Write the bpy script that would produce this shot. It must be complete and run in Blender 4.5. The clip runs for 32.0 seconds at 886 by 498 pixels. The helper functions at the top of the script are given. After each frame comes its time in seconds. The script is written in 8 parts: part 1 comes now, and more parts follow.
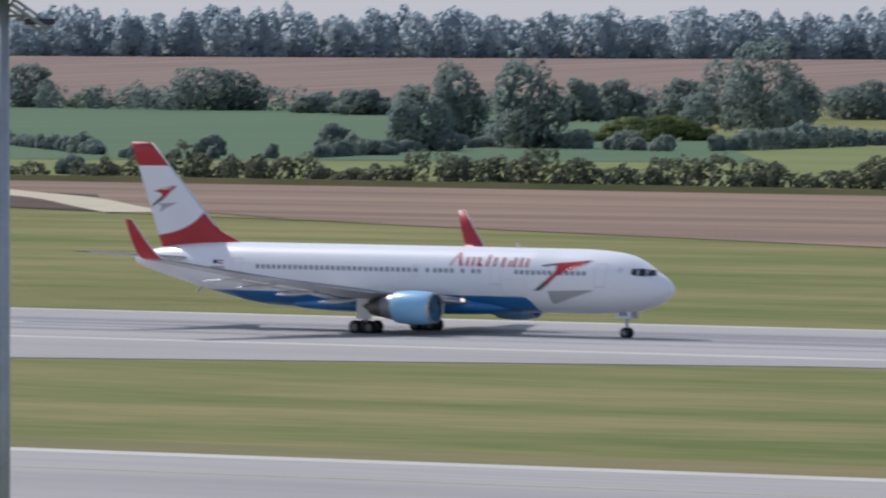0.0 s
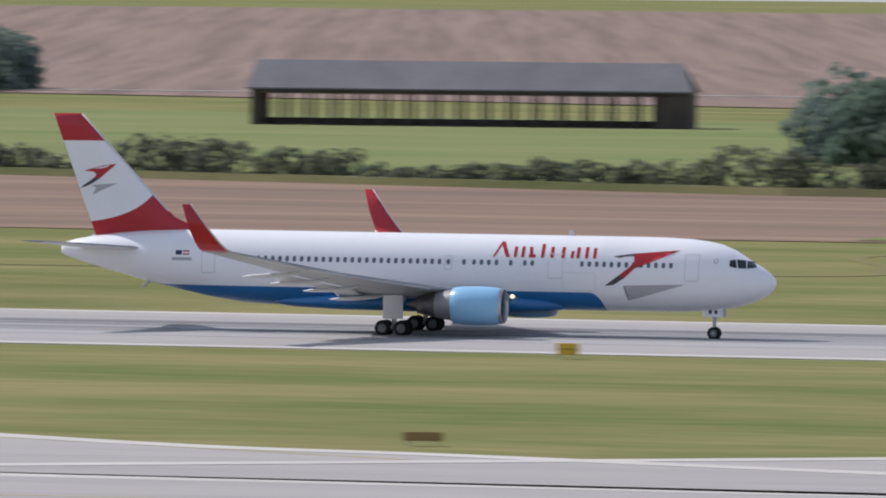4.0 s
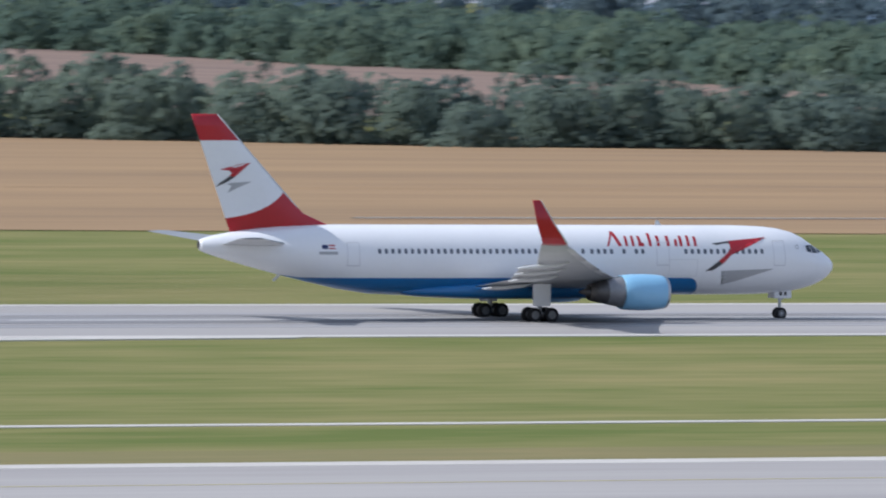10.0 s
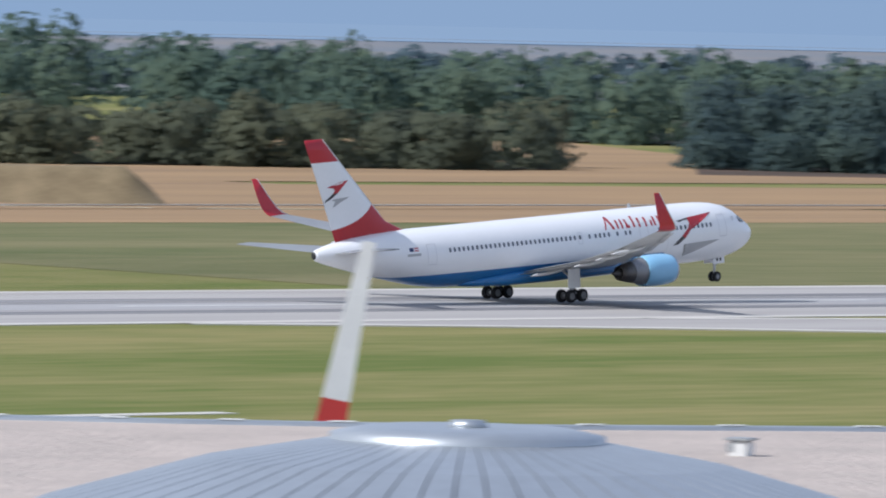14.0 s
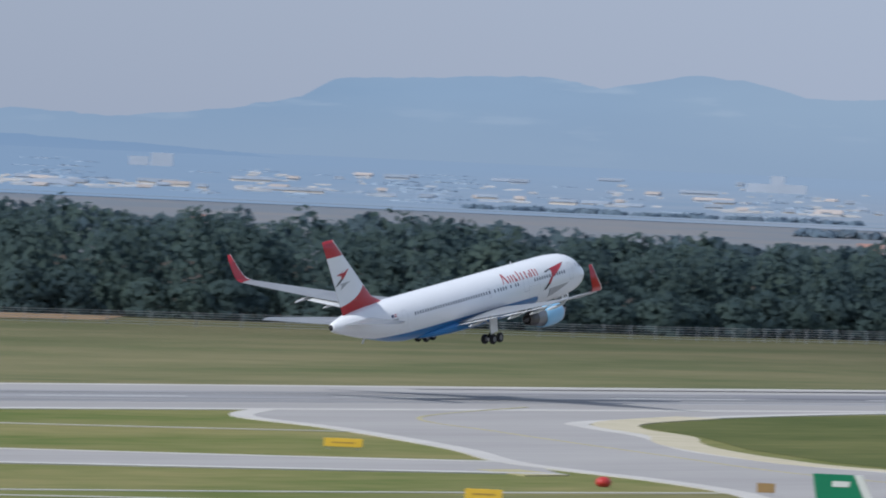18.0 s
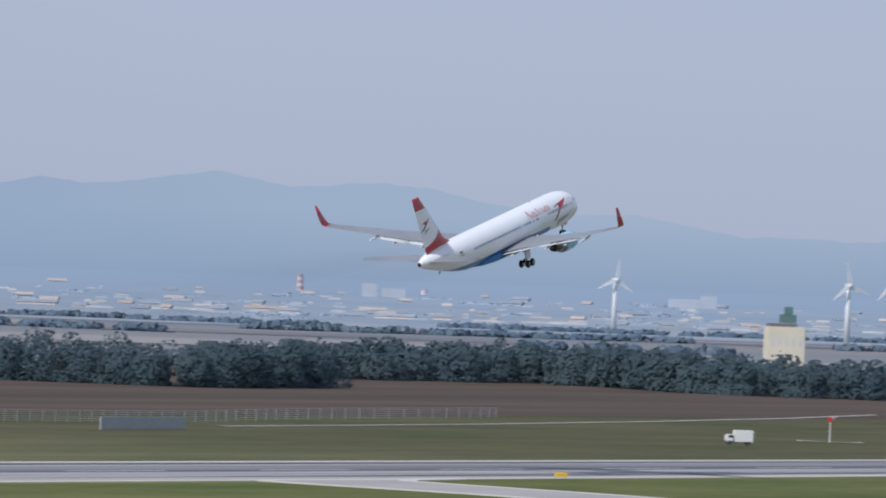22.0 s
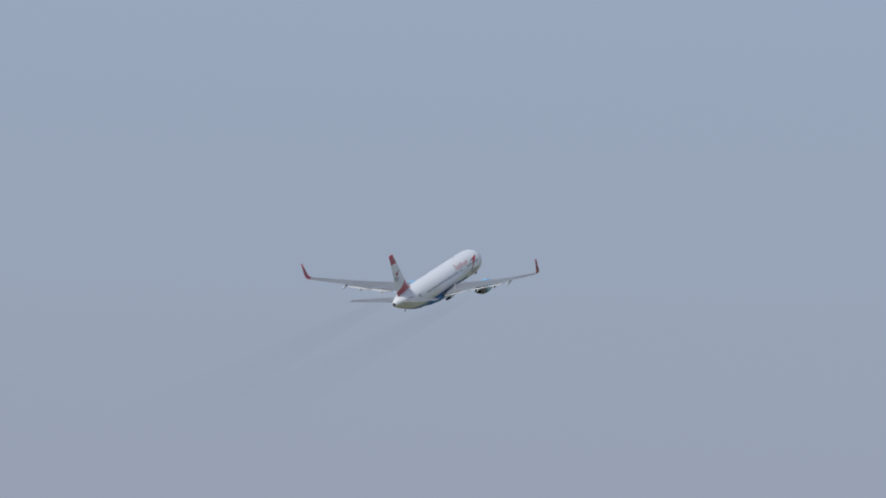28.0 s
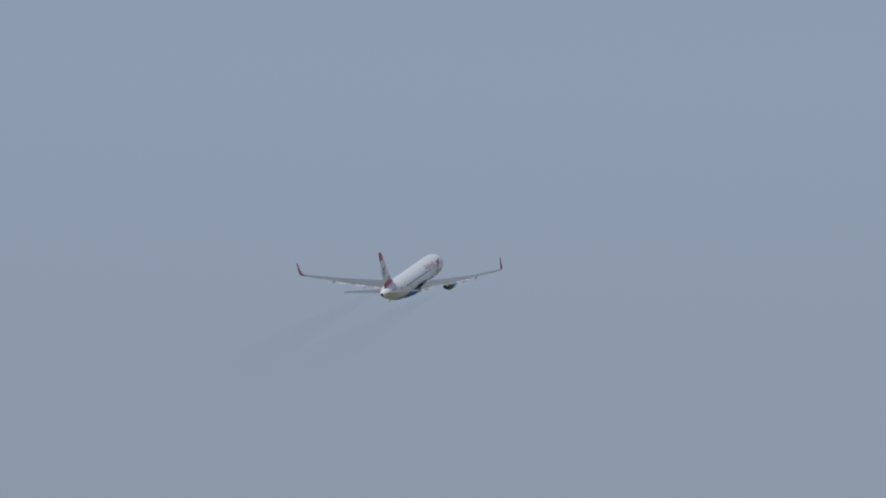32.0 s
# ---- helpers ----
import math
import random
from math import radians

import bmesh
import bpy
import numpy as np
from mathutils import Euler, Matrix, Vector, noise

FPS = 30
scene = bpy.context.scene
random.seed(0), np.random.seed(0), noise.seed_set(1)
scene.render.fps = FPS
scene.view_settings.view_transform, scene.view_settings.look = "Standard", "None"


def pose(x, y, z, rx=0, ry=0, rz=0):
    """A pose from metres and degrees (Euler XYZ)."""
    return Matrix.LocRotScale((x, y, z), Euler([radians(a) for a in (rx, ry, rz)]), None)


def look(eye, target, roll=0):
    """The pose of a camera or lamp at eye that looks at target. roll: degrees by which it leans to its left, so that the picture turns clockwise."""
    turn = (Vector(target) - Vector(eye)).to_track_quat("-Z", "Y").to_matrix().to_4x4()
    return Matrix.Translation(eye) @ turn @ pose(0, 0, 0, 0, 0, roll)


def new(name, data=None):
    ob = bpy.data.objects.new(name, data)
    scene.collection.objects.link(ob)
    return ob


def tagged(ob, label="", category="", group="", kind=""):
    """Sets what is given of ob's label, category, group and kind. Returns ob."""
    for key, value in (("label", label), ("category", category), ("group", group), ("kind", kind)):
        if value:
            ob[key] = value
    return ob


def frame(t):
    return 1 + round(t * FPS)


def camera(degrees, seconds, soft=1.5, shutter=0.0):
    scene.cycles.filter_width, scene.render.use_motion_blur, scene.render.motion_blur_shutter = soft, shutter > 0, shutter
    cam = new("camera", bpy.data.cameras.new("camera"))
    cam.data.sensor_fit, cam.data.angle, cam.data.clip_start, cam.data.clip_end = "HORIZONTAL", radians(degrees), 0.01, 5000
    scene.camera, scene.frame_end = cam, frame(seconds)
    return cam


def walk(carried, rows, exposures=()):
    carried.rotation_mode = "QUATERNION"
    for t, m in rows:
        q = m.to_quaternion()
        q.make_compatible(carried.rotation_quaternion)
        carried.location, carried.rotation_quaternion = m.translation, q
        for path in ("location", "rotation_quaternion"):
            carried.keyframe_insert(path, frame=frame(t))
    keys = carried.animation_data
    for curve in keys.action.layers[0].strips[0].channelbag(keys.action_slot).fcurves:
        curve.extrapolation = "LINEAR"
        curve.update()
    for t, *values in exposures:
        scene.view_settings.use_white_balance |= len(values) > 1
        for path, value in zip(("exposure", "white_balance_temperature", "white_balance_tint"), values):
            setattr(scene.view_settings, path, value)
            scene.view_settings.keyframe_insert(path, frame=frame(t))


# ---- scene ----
# World: x along the runway (take-off direction), y away from the terrace, z up, in metres.
EYE_Z = 26.1
cam = camera(5.622, 32.0, soft=1.9, shutter=0.36)

# seconds, camera x, y, then yaw (from +y towards +x), pitch, roll in degrees
CAMERA_ROWS = [
    (0, 0.0, 0.0, -32.552, -1.438, 0.29), (0.5, 0.0, 0.0, -31.462, -1.234, 0.42), (1, 0.0, 0.0, -29.197, -1.410, 0.53),
    (1.5, 0.0, 0.0, -27.034, -1.626, 0.48), (2, 0.0, 0.0, -24.641, -1.573, -0.04), (2.5, 0.0, 0.0, -22.865, -1.641, -0.16),
    (3, 0.0, 0.0, -19.938, -1.777, 0.41), (3.5, 0.0, 0.0, -16.906, -1.754, 0.71), (4, 0.0, 0.0, -14.114, -1.732, 0.57),
    (4.5, 0.0, 0.0, -11.282, -1.744, 0.69), (5, 0.0, 0.0, -8.156, -1.776, 0.80), (5.5, 0.0, 0.0, -4.959, -1.801, 0.90),
    (6, 0.0, 0.0, -1.716, -1.821, 1.01), (6.5, 0.0, 0.0, 1.545, -1.834, 1.11), (7, 0.0, 0.0, 5.310, -1.902, 0.99),
    (7.5, 0.0, 0.0, 8.507, -1.889, 0.75), (8, 0.0, 0.0, 11.506, -1.804, 1.02), (8.5, 0.0, 0.0, 15.052, -1.722, 0.94),
    (9, 0.0, 0.0, 17.931, -1.788, 0.76), (9.5, 0.0, 0.0, 21.009, -1.885, 0.93), (10, 0.2, 0.3, 23.342, -1.701, 0.78),
    (10.5, 6.4, 9.5, 25.798, -1.576, 0.59), (11, 16.6, 24.7, 28.090, -1.629, 0.74), (11.5, 26.9, 40.0, 30.449, -1.556, 0.84),
    (12, 36.4, 54.1, 34.295, -1.481, 1.01), (12.5, 41.3, 61.4, 36.669, -1.476, 1.10), (13, 41.9, 62.2, 38.594, -1.581, 1.20),
    (13.5, 41.9, 62.2, 40.602, -1.634, 1.39), (14, 41.9, 62.2, 42.916, -1.551, 1.27), (14.5, 41.9, 62.2, 45.086, -1.468, 1.16),
    (15, 41.9, 62.2, 47.122, -1.387, 1.05), (15.5, 41.9, 62.2, 49.033, -1.308, 0.94), (16, 41.9, 62.2, 51.009, -1.165, 1.12),
    (16.5, 41.9, 62.2, 52.337, -0.907, 1.62), (17, 41.9, 62.2, 53.912, -0.763, 1.94), (17.5, 41.9, 62.2, 55.358, -0.598, 2.20),
    (18, 41.9, 62.2, 56.790, -0.474, 2.55), (18.5, 41.9, 62.2, 57.877, -0.451, 2.28), (19, 41.9, 62.2, 59.239, -0.395, 2.36),
    (19.5, 41.9, 62.2, 60.280, -0.338, 1.97), (20, 41.9, 62.2, 61.065, -0.330, 2.46), (20.5, 41.9, 62.2, 62.031, -0.106, 2.69),
    (21, 41.9, 62.2, 62.807, 0.013, 2.55), (21.5, 41.9, 62.2, 63.924, 0.173, 2.29), (22, 41.9, 62.2, 64.679, 0.292, 2.09),
    (22.5, 41.9, 62.2, 65.442, 0.418, 1.76), (23, 41.9, 62.2, 66.376, 0.691, 1.96), (23.5, 41.9, 62.2, 67.095, 0.939, 1.77),
    (24, 41.9, 62.2, 67.282, 1.052, 1.94), (24.5, 41.9, 62.2, 67.880, 1.267, 1.93), (25, 41.9, 62.2, 68.749, 1.547, 2.43),
    (25.5, 41.9, 62.2, 69.508, 1.803, 2.18), (26, 41.9, 62.2, 70.128, 2.093, 1.77), (26.5, 41.9, 62.2, 70.618, 2.540, 1.59),
    (27, 41.9, 62.2, 71.075, 2.740, 1.32), (27.5, 41.9, 62.2, 71.510, 2.929, 1.05), (28, 41.9, 62.2, 71.925, 3.109, 0.78),
    (28.5, 41.9, 62.2, 72.323, 3.280, 0.51), (29, 41.9, 62.2, 72.593, 3.503, 0.14), (29.5, 41.9, 62.2, 72.998, 3.751, 0.19),
    (30, 41.9, 62.2, 73.218, 3.874, 0.33), (30.5, 41.9, 62.2, 73.532, 4.155, 0.18), (31, 41.9, 62.2, 73.985, 4.334, -0.06),
    (31.5, 41.9, 62.2, 74.360, 4.449, -0.05), (32, 41.9, 62.2, 74.724, 4.634, 0.11),
]
FLIGHT_ROWS = [
    (0, -411.8, 637.9, -0.00, 0.01, 0.21, 0.00), (0.5, -383.9, 637.9, -0.00, 0.01, 0.18, 0.00), (1, -355.0, 637.9, 0.00, 0.01, 0.17, -0.00),
    (1.5, -325.0, 637.9, -0.00, 0.01, 0.16, -0.00), (2, -294.2, 637.9, -0.00, 0.01, 0.13, 0.00), (2.5, -262.7, 637.9, -0.00, 0.04, 0.12, -0.00),
    (3, -230.2, 637.9, -0.00, 0.02, 0.10, -0.00), (3.5, -196.9, 637.8, -0.00, -0.00, 0.08, -0.00), (4, -162.8, 637.8, -0.00, -0.02, 0.06, 0.00),
    (4.5, -127.9, 637.8, 0.00, -0.02, 0.05, 0.00), (5, -91.4, 637.8, 0.00, -0.02, 0.03, 0.00), (5.5, -54.6, 637.8, 0.00, -0.02, 0.02, -0.00),
    (6, -17.7, 637.8, 0.00, -0.01, 0.00, -0.00), (6.5, 19.2, 637.8, 0.00, -0.01, -0.05, -0.00), (7, 57.1, 637.8, -0.00, 0.00, -0.11, 0.00),
    (7.5, 95.1, 637.9, -0.00, 0.01, -0.15, 0.00), (8, 133.0, 637.9, -0.00, 0.00, -0.19, 0.00), (8.5, 170.7, 638.0, -0.00, -0.00, -0.30, 0.00),
    (9, 207.9, 638.0, 0.00, -0.00, -0.40, -0.00), (9.5, 244.9, 638.0, 0.00, -0.01, -0.51, -0.00), (10, 281.5, 638.0, -0.00, -0.01, -0.61, 0.00),
    (10.5, 318.1, 638.0, -0.01, -0.01, -0.91, 0.00), (11, 355.0, 638.0, 0.00, -0.07, -1.20, -0.00), (11.5, 392.3, 637.9, 0.01, -0.07, -1.55, -0.00),
    (12, 430.2, 637.9, -0.00, 0.20, -1.90, 0.00), (12.5, 468.8, 637.9, 0.00, 0.89, -1.86, -0.00), (13, 507.9, 637.8, 0.00, 1.79, -1.64, 0.00),
    (13.5, 547.6, 637.8, 0.00, 2.79, -1.38, -0.00), (14, 588.2, 637.8, 0.28, 3.84, -1.29, -0.31), (14.5, 628.9, 637.9, 0.60, 4.91, -1.19, -0.67),
    (15, 669.7, 638.0, 0.95, 5.96, -1.10, -1.02), (15.5, 710.6, 638.0, 1.32, 6.95, -1.00, -1.31), (16, 752.6, 637.9, 1.90, 7.56, -0.90, -1.19),
    (16.5, 795.0, 637.7, 2.68, 8.11, -0.80, -0.93), (17, 837.8, 637.6, 3.73, 8.58, -0.71, -0.63), (17.5, 881.0, 637.4, 5.04, 9.00, -0.62, -0.68),
    (18, 924.4, 637.2, 6.62, 9.41, -0.50, -1.16), (18.5, 967.9, 637.0, 8.45, 9.86, -0.33, -1.75), (19, 1011.5, 636.7, 10.55, 10.38, -0.11, -2.07),
    (19.5, 1055.1, 636.5, 12.99, 10.92, -0.05, -1.81), (20, 1098.6, 636.3, 15.85, 11.42, -0.01, -1.25), (20.5, 1142.2, 636.0, 19.10, 11.87, 0.06, -0.80),
    (21, 1185.7, 635.7, 22.68, 12.24, 0.18, -0.74), (21.5, 1229.1, 635.4, 26.55, 12.58, 0.34, -0.98), (22, 1272.5, 635.1, 30.69, 12.92, 0.53, -1.36),
    (22.5, 1315.8, 634.7, 35.13, 13.28, 0.71, -1.61), (23, 1359.2, 634.3, 39.85, 13.65, 0.84, -1.57), (23.5, 1402.5, 633.9, 44.82, 14.01, 0.94, -1.27),
    (24, 1445.7, 633.5, 50.08, 14.32, 1.02, -0.88), (24.5, 1488.8, 633.0, 55.77, 14.55, 1.09, -0.59), (25, 1531.7, 632.6, 62.13, 14.68, 1.13, -0.55),
    (25.5, 1574.5, 632.2, 69.42, 14.72, 1.14, -0.72), (26, 1617.0, 631.9, 77.82, 14.72, 1.12, -0.97), (26.5, 1659.1, 631.6, 86.85, 14.69, 1.07, -1.21),
    (27, 1700.9, 631.7, 95.91, 14.70, 0.91, -1.15), (27.5, 1742.4, 631.7, 105.00, 14.70, 0.75, -1.05), (28, 1784.1, 631.8, 114.12, 14.73, 0.58, -0.92),
    (28.5, 1825.7, 631.9, 123.27, 14.76, 0.42, -0.82), (29, 1866.8, 632.3, 132.45, 14.79, 0.29, -0.80), (29.5, 1907.8, 632.6, 141.66, 14.79, 0.15, -0.74),
    (30, 1948.6, 632.9, 150.90, 14.75, 0.01, -0.67), (30.5, 1989.4, 633.5, 160.17, 14.70, -0.14, -0.63), (31, 2030.2, 634.0, 169.47, 14.60, -0.29, -0.59),
    (31.5, 2071.0, 634.6, 178.80, 14.47, -0.44, -0.51), (32, 2111.8, 635.3, 188.16, 14.31, -0.62, -0.40),
]


def aim(x, y, yaw, pitch, roll):
    return pose(x, y, EYE_Z, 0, 0, -yaw) @ pose(0, 0, 0, 90 + pitch) @ pose(0, 0, 0, 0, 0, roll)


walk(cam, [(t, aim(x, y, a, p, r)) for t, x, y, a, p, r in CAMERA_ROWS],
     exposures=[(0, -0.40, 6050, 14), (1, -0.08, 6050, 14), (2, -0.32, 6150, 14), (3, -0.28, 6150, 14), (4, -0.22, 6300, 15), (7, -0.14, 6250, 13), (9, -0.11, 6000, 12), (10, -0.10, 5950, 11.5), (11, -0.10, 5950, 11), (12, -0.11, 6120, 11), (13, -0.04, 6050, 11.5), (16, -0.12, 6060, 10), (18, -0.34, 5960, 9), (20, -0.41, 5960, 9.5), (22, -0.33, 6040, 12),
                (23.5, -0.32, 6160, 12), (24.2, -0.37, 6150, 12), (25, -0.57, 6150, 11), (26, -0.76, 6120, 10.5), (29, -0.80, 6160, 10), (32, -1.04, 6200, 9.5)])

# ---- light ----
SUN_AZ, SUN_EL = -73.0, 43.0
world = bpy.data.worlds.new("world")
scene.world = world
world.use_nodes = True
wt = world.node_tree
wt.nodes.clear()
sky = wt.nodes.new("ShaderNodeTexSky")
sky.sky_type = "NISHITA"
sky.sun_disc = False
sky.sun_elevation, sky.sun_rotation = radians(SUN_EL), radians(SUN_AZ)
sky.air_density, sky.dust_density, sky.ozone_density = 1.0, 1.0, 2.0
bg_node = wt.nodes.new("ShaderNodeBackground")
bg_node.inputs["Strength"].default_value = 0.10
haze = wt.nodes.new("ShaderNodeBackground")
# the haze is paler towards the sun
w_tc = wt.nodes.new("ShaderNodeTexCoord")
w_dot = wt.nodes.new("ShaderNodeVectorMath")
w_dot.operation = "DOT_PRODUCT"
w_dot.inputs[1].default_value = (math.sin(radians(SUN_AZ)), math.cos(radians(SUN_AZ)), 0)
w_map = wt.nodes.new("ShaderNodeMapRange")
w_map.inputs["From Min"].default_value, w_map.inputs["From Max"].default_value = -0.45, 1.32
w_mix = wt.nodes.new("ShaderNodeMix")
w_mix.data_type = "RGBA"
w_mix.inputs["A"].default_value = (0.53, 0.595, 0.755, 1)
w_mix.inputs["B"].default_value = (0.95, 0.955, 0.98, 1)
wt.links.new(w_tc.outputs["Generated"], w_dot.inputs[0])
wt.links.new(w_dot.outputs["Value"], w_map.inputs["Value"])
wt.links.new(w_map.outputs[0], w_mix.inputs["Factor"])
# and clearer and deeper blue higher up
w_sep = wt.nodes.new("ShaderNodeSeparateXYZ")
w_ramp = wt.nodes.new("ShaderNodeValToRGB")
for pos, col in ((0.015, (0.96, 0.953, 0.945)), (0.025, (0.97, 0.963, 0.955)), (0.04, (0.967, 0.963, 0.962)), (0.065, (0.985, 1.0, 1.005)), (0.10, (1.03, 1.075, 1.07)), (0.35, (0.95, 1.0, 1.04))):
    el = w_ramp.color_ramp.elements.new(pos)
    el.color = (*col, 1)
w_ramp.color_ramp.elements[0].color = (0.95, 0.942, 0.935, 1)
w_ramp.color_ramp.elements[-1].color = (0.72, 0.78, 0.86, 1)
w_mul = wt.nodes.new("ShaderNodeMix")
w_mul.data_type, w_mul.blend_type = "RGBA", "MULTIPLY"
w_mul.inputs["Factor"].default_value = 1.0
wt.links.new(w_tc.outputs["Generated"], w_sep.inputs[0])
wt.links.new(w_sep.outputs["Z"], w_ramp.inputs["Fac"])
w_anti = wt.nodes.new("ShaderNodeMapRange")
w_anti.interpolation_type = "SMOOTHSTEP"
w_anti.inputs["From Min"].default_value, w_anti.inputs["From Max"].default_value = -0.57, -0.73
w_anti.inputs["To Min"].default_value, w_anti.inputs["To Max"].default_value = 0.94, 1.10
w_away = wt.nodes.new("ShaderNodeVectorMath")
w_away.operation = "SCALE"
wt.links.new(w_dot.outputs["Value"], w_anti.inputs["Value"])
wt.links.new(w_mix.outputs["Result"], w_away.inputs[0])
wt.links.new(w_anti.outputs[0], w_away.inputs["Scale"])
wt.links.new(w_away.outputs[0], w_mul.inputs["A"])
wt.links.new(w_ramp.outputs["Color"], w_mul.inputs["B"])
wt.links.new(w_mul.outputs["Result"], haze.inputs["Color"])
haze.inputs["Strength"].default_value = 1.0
mix = wt.nodes.new("ShaderNodeMixShader")
mix.inputs[0].default_value = 0.8
w_out = wt.nodes.new("ShaderNodeOutputWorld")
wt.links.new(sky.outputs[0], bg_node.inputs["Color"])
wt.links.new(bg_node.outputs[0], mix.inputs[1])
wt.links.new(haze.outputs[0], mix.inputs[2])
wt.links.new(mix.outputs[0], w_out.inputs["Surface"])
sun_data = bpy.data.lights.new("sun", "SUN")
sun_data.energy, sun_data.angle, sun_data.color = 4.3, radians(0.6), (1.0, 0.962, 0.905)
sun = new("sun", sun_data)
_a, _e = radians(SUN_AZ), radians(SUN_EL)
sun.matrix_world = look((math.sin(_a) * math.cos(_e) * 100, math.cos(_a) * math.cos(_e) * 100, math.sin(_e) * 100), (0, 0, 0))


# ---- materials ----
def mat(name, color, rough=0.6, metal=0.0, vary=0.0, scale=1.0, color2=None, bump=0.0, fine=None, stretch=(1, 1, 1), island=0.0, coat=0.0, rand=0.0, emit=0.0, sharp=0.14, turn=0.0, leafy=0.0):
    """Procedural paint: two scales of noise between color and color2, roughness variation, bump, per-object and per-island variation."""
    m = bpy.data.materials.new(name)
    m.use_nodes = True
    nt = m.node_tree
    b = nt.nodes["Principled BSDF"]
    b.inputs["Roughness"].default_value = rough
    b.inputs["Metallic"].default_value = metal
    if coat:
        b.inputs["Coat Weight"].default_value = coat
        b.inputs["Coat Roughness"].default_value = 0.12
    if rough >= 0.8 and not metal:
        b.inputs["Specular IOR Level"].default_value = 0.12 if rough >= 0.9 else 0.25
    c2 = color2 or tuple(c * (1 - vary) for c in color)
    base = nt.nodes.new("ShaderNodeRGB")
    base.outputs[0].default_value = (*color, 1)
    last = base.outputs[0]
    if vary or color2:
        tc = nt.nodes.new("ShaderNodeTexCoord")
        mp = nt.nodes.new("ShaderNodeMapping")
        mp.inputs["Scale"].default_value = stretch
        if turn:
            rot = nt.nodes.new("ShaderNodeMapping")
            rot.inputs["Rotation"].default_value = (0, 0, radians(turn))
            nt.links.new(tc.outputs["Object"], rot.inputs["Vector"])
            nt.links.new(rot.outputs[0], mp.inputs["Vector"])
        else:
            nt.links.new(tc.outputs["Object"], mp.inputs["Vector"])
        n1 = nt.nodes.new("ShaderNodeTexNoise")
        n1.inputs["Scale"].default_value = scale
        n1.inputs["Detail"].default_value = 4
        n2 = nt.nodes.new("ShaderNodeTexNoise")
        n2.inputs["Scale"].default_value = fine or scale * 9
        n2.inputs["Detail"].default_value = 3
        for n in (n1, n2):
            nt.links.new(mp.outputs[0], n.inputs["Vector"])
        mixv = nt.nodes.new("ShaderNodeMath")
        mixv.operation = "MULTIPLY_ADD"
        nt.links.new(n1.outputs["Fac"], mixv.inputs[0])
        mixv.inputs[1].default_value = 0.65
        half = nt.nodes.new("ShaderNodeMath")
        half.operation = "MULTIPLY"
        half.inputs[1].default_value = 0.35
        nt.links.new(n2.outputs["Fac"], half.inputs[0])
        nt.links.new(half.outputs[0], mixv.inputs[2])
        ramp = nt.nodes.new("ShaderNodeMapRange")
        ramp.inputs["From Min"].default_value, ramp.inputs["From Max"].default_value = 0.5 - sharp, 0.5 + sharp
        nt.links.new(mixv.outputs[0], ramp.inputs["Value"])
        mx = nt.nodes.new("ShaderNodeMix")
        mx.data_type = "RGBA"
        nt.links.new(ramp.outputs[0], mx.inputs["Factor"])
        nt.links.new(last, mx.inputs["A"])
        mx.inputs["B"].default_value = (*c2, 1)
        last = mx.outputs["Result"]
        if bump:
            bp = nt.nodes.new("ShaderNodeBump")
            bp.inputs["Strength"].default_value = bump
            bp.inputs["Distance"].default_value = 0.1
            nt.links.new(n2.outputs["Fac"], bp.inputs["Height"])
            nt.links.new(bp.outputs[0], b.inputs["Normal"])
    if island or rand:
        hsv = nt.nodes.new("ShaderNodeHueSaturation")
        mr = nt.nodes.new("ShaderNodeMapRange")
        amp = island or rand
        mr.inputs["To Min"].default_value, mr.inputs["To Max"].default_value = 1 - amp, 1 + amp
        if island:
            g = nt.nodes.new("ShaderNodeNewGeometry")
            nt.links.new(g.outputs["Random Per Island"], mr.inputs["Value"])
        else:
            g = nt.nodes.new("ShaderNodeObjectInfo")
            nt.links.new(g.outputs["Random"], mr.inputs["Value"])
        nt.links.new(mr.outputs[0], hsv.inputs["Value"])
        nt.links.new(last, hsv.inputs["Color"])
        last = hsv.outputs[0]
    nt.links.new(last, b.inputs["Base Color"])
    if leafy:
        b.inputs["Specular IOR Level"].default_value = 0.15
        tl = nt.nodes.new("ShaderNodeBsdfTranslucent")
        nt.links.new(last, tl.inputs["Color"])
        ms = nt.nodes.new("ShaderNodeMixShader")
        ms.inputs[0].default_value = leafy
        nt.links.new(b.outputs[0], ms.inputs[1])
        nt.links.new(tl.outputs[0], ms.inputs[2])
        nt.links.new(ms.outputs[0], nt.nodes["Material Output"].inputs["Surface"])
    if emit:
        nt.links.new(last, b.inputs["Emission Color"])
        b.inputs["Emission Strength"].default_value = emit
    return m


M = {}
M["grass"] = mat("grass", (0.116, 0.145, 0.034), 0.95, scale=0.045, color2=(0.245, 0.215, 0.086), fine=0.33, stretch=(0.30, 1, 1), bump=0.3, sharp=0.13)
M["verge"] = mat("verge_grass", (0.235, 0.195, 0.090), 0.95, scale=0.03, color2=(0.150, 0.155, 0.062), fine=0.4, stretch=(0.3, 1, 1))
# ground beyond the tree belts, with haze put in as a blue-grey tint
M["plain"] = mat("hazed_plain_ground", (0.165, 0.190, 0.220), 0.95, scale=0.008, color2=(0.225, 0.212, 0.208), fine=0.05)
M["runway"] = mat("runway_asphalt", (0.330, 0.312, 0.300), 0.92, scale=0.05, color2=(0.415, 0.394, 0.376), fine=0.5, stretch=(0.03, 1, 1))
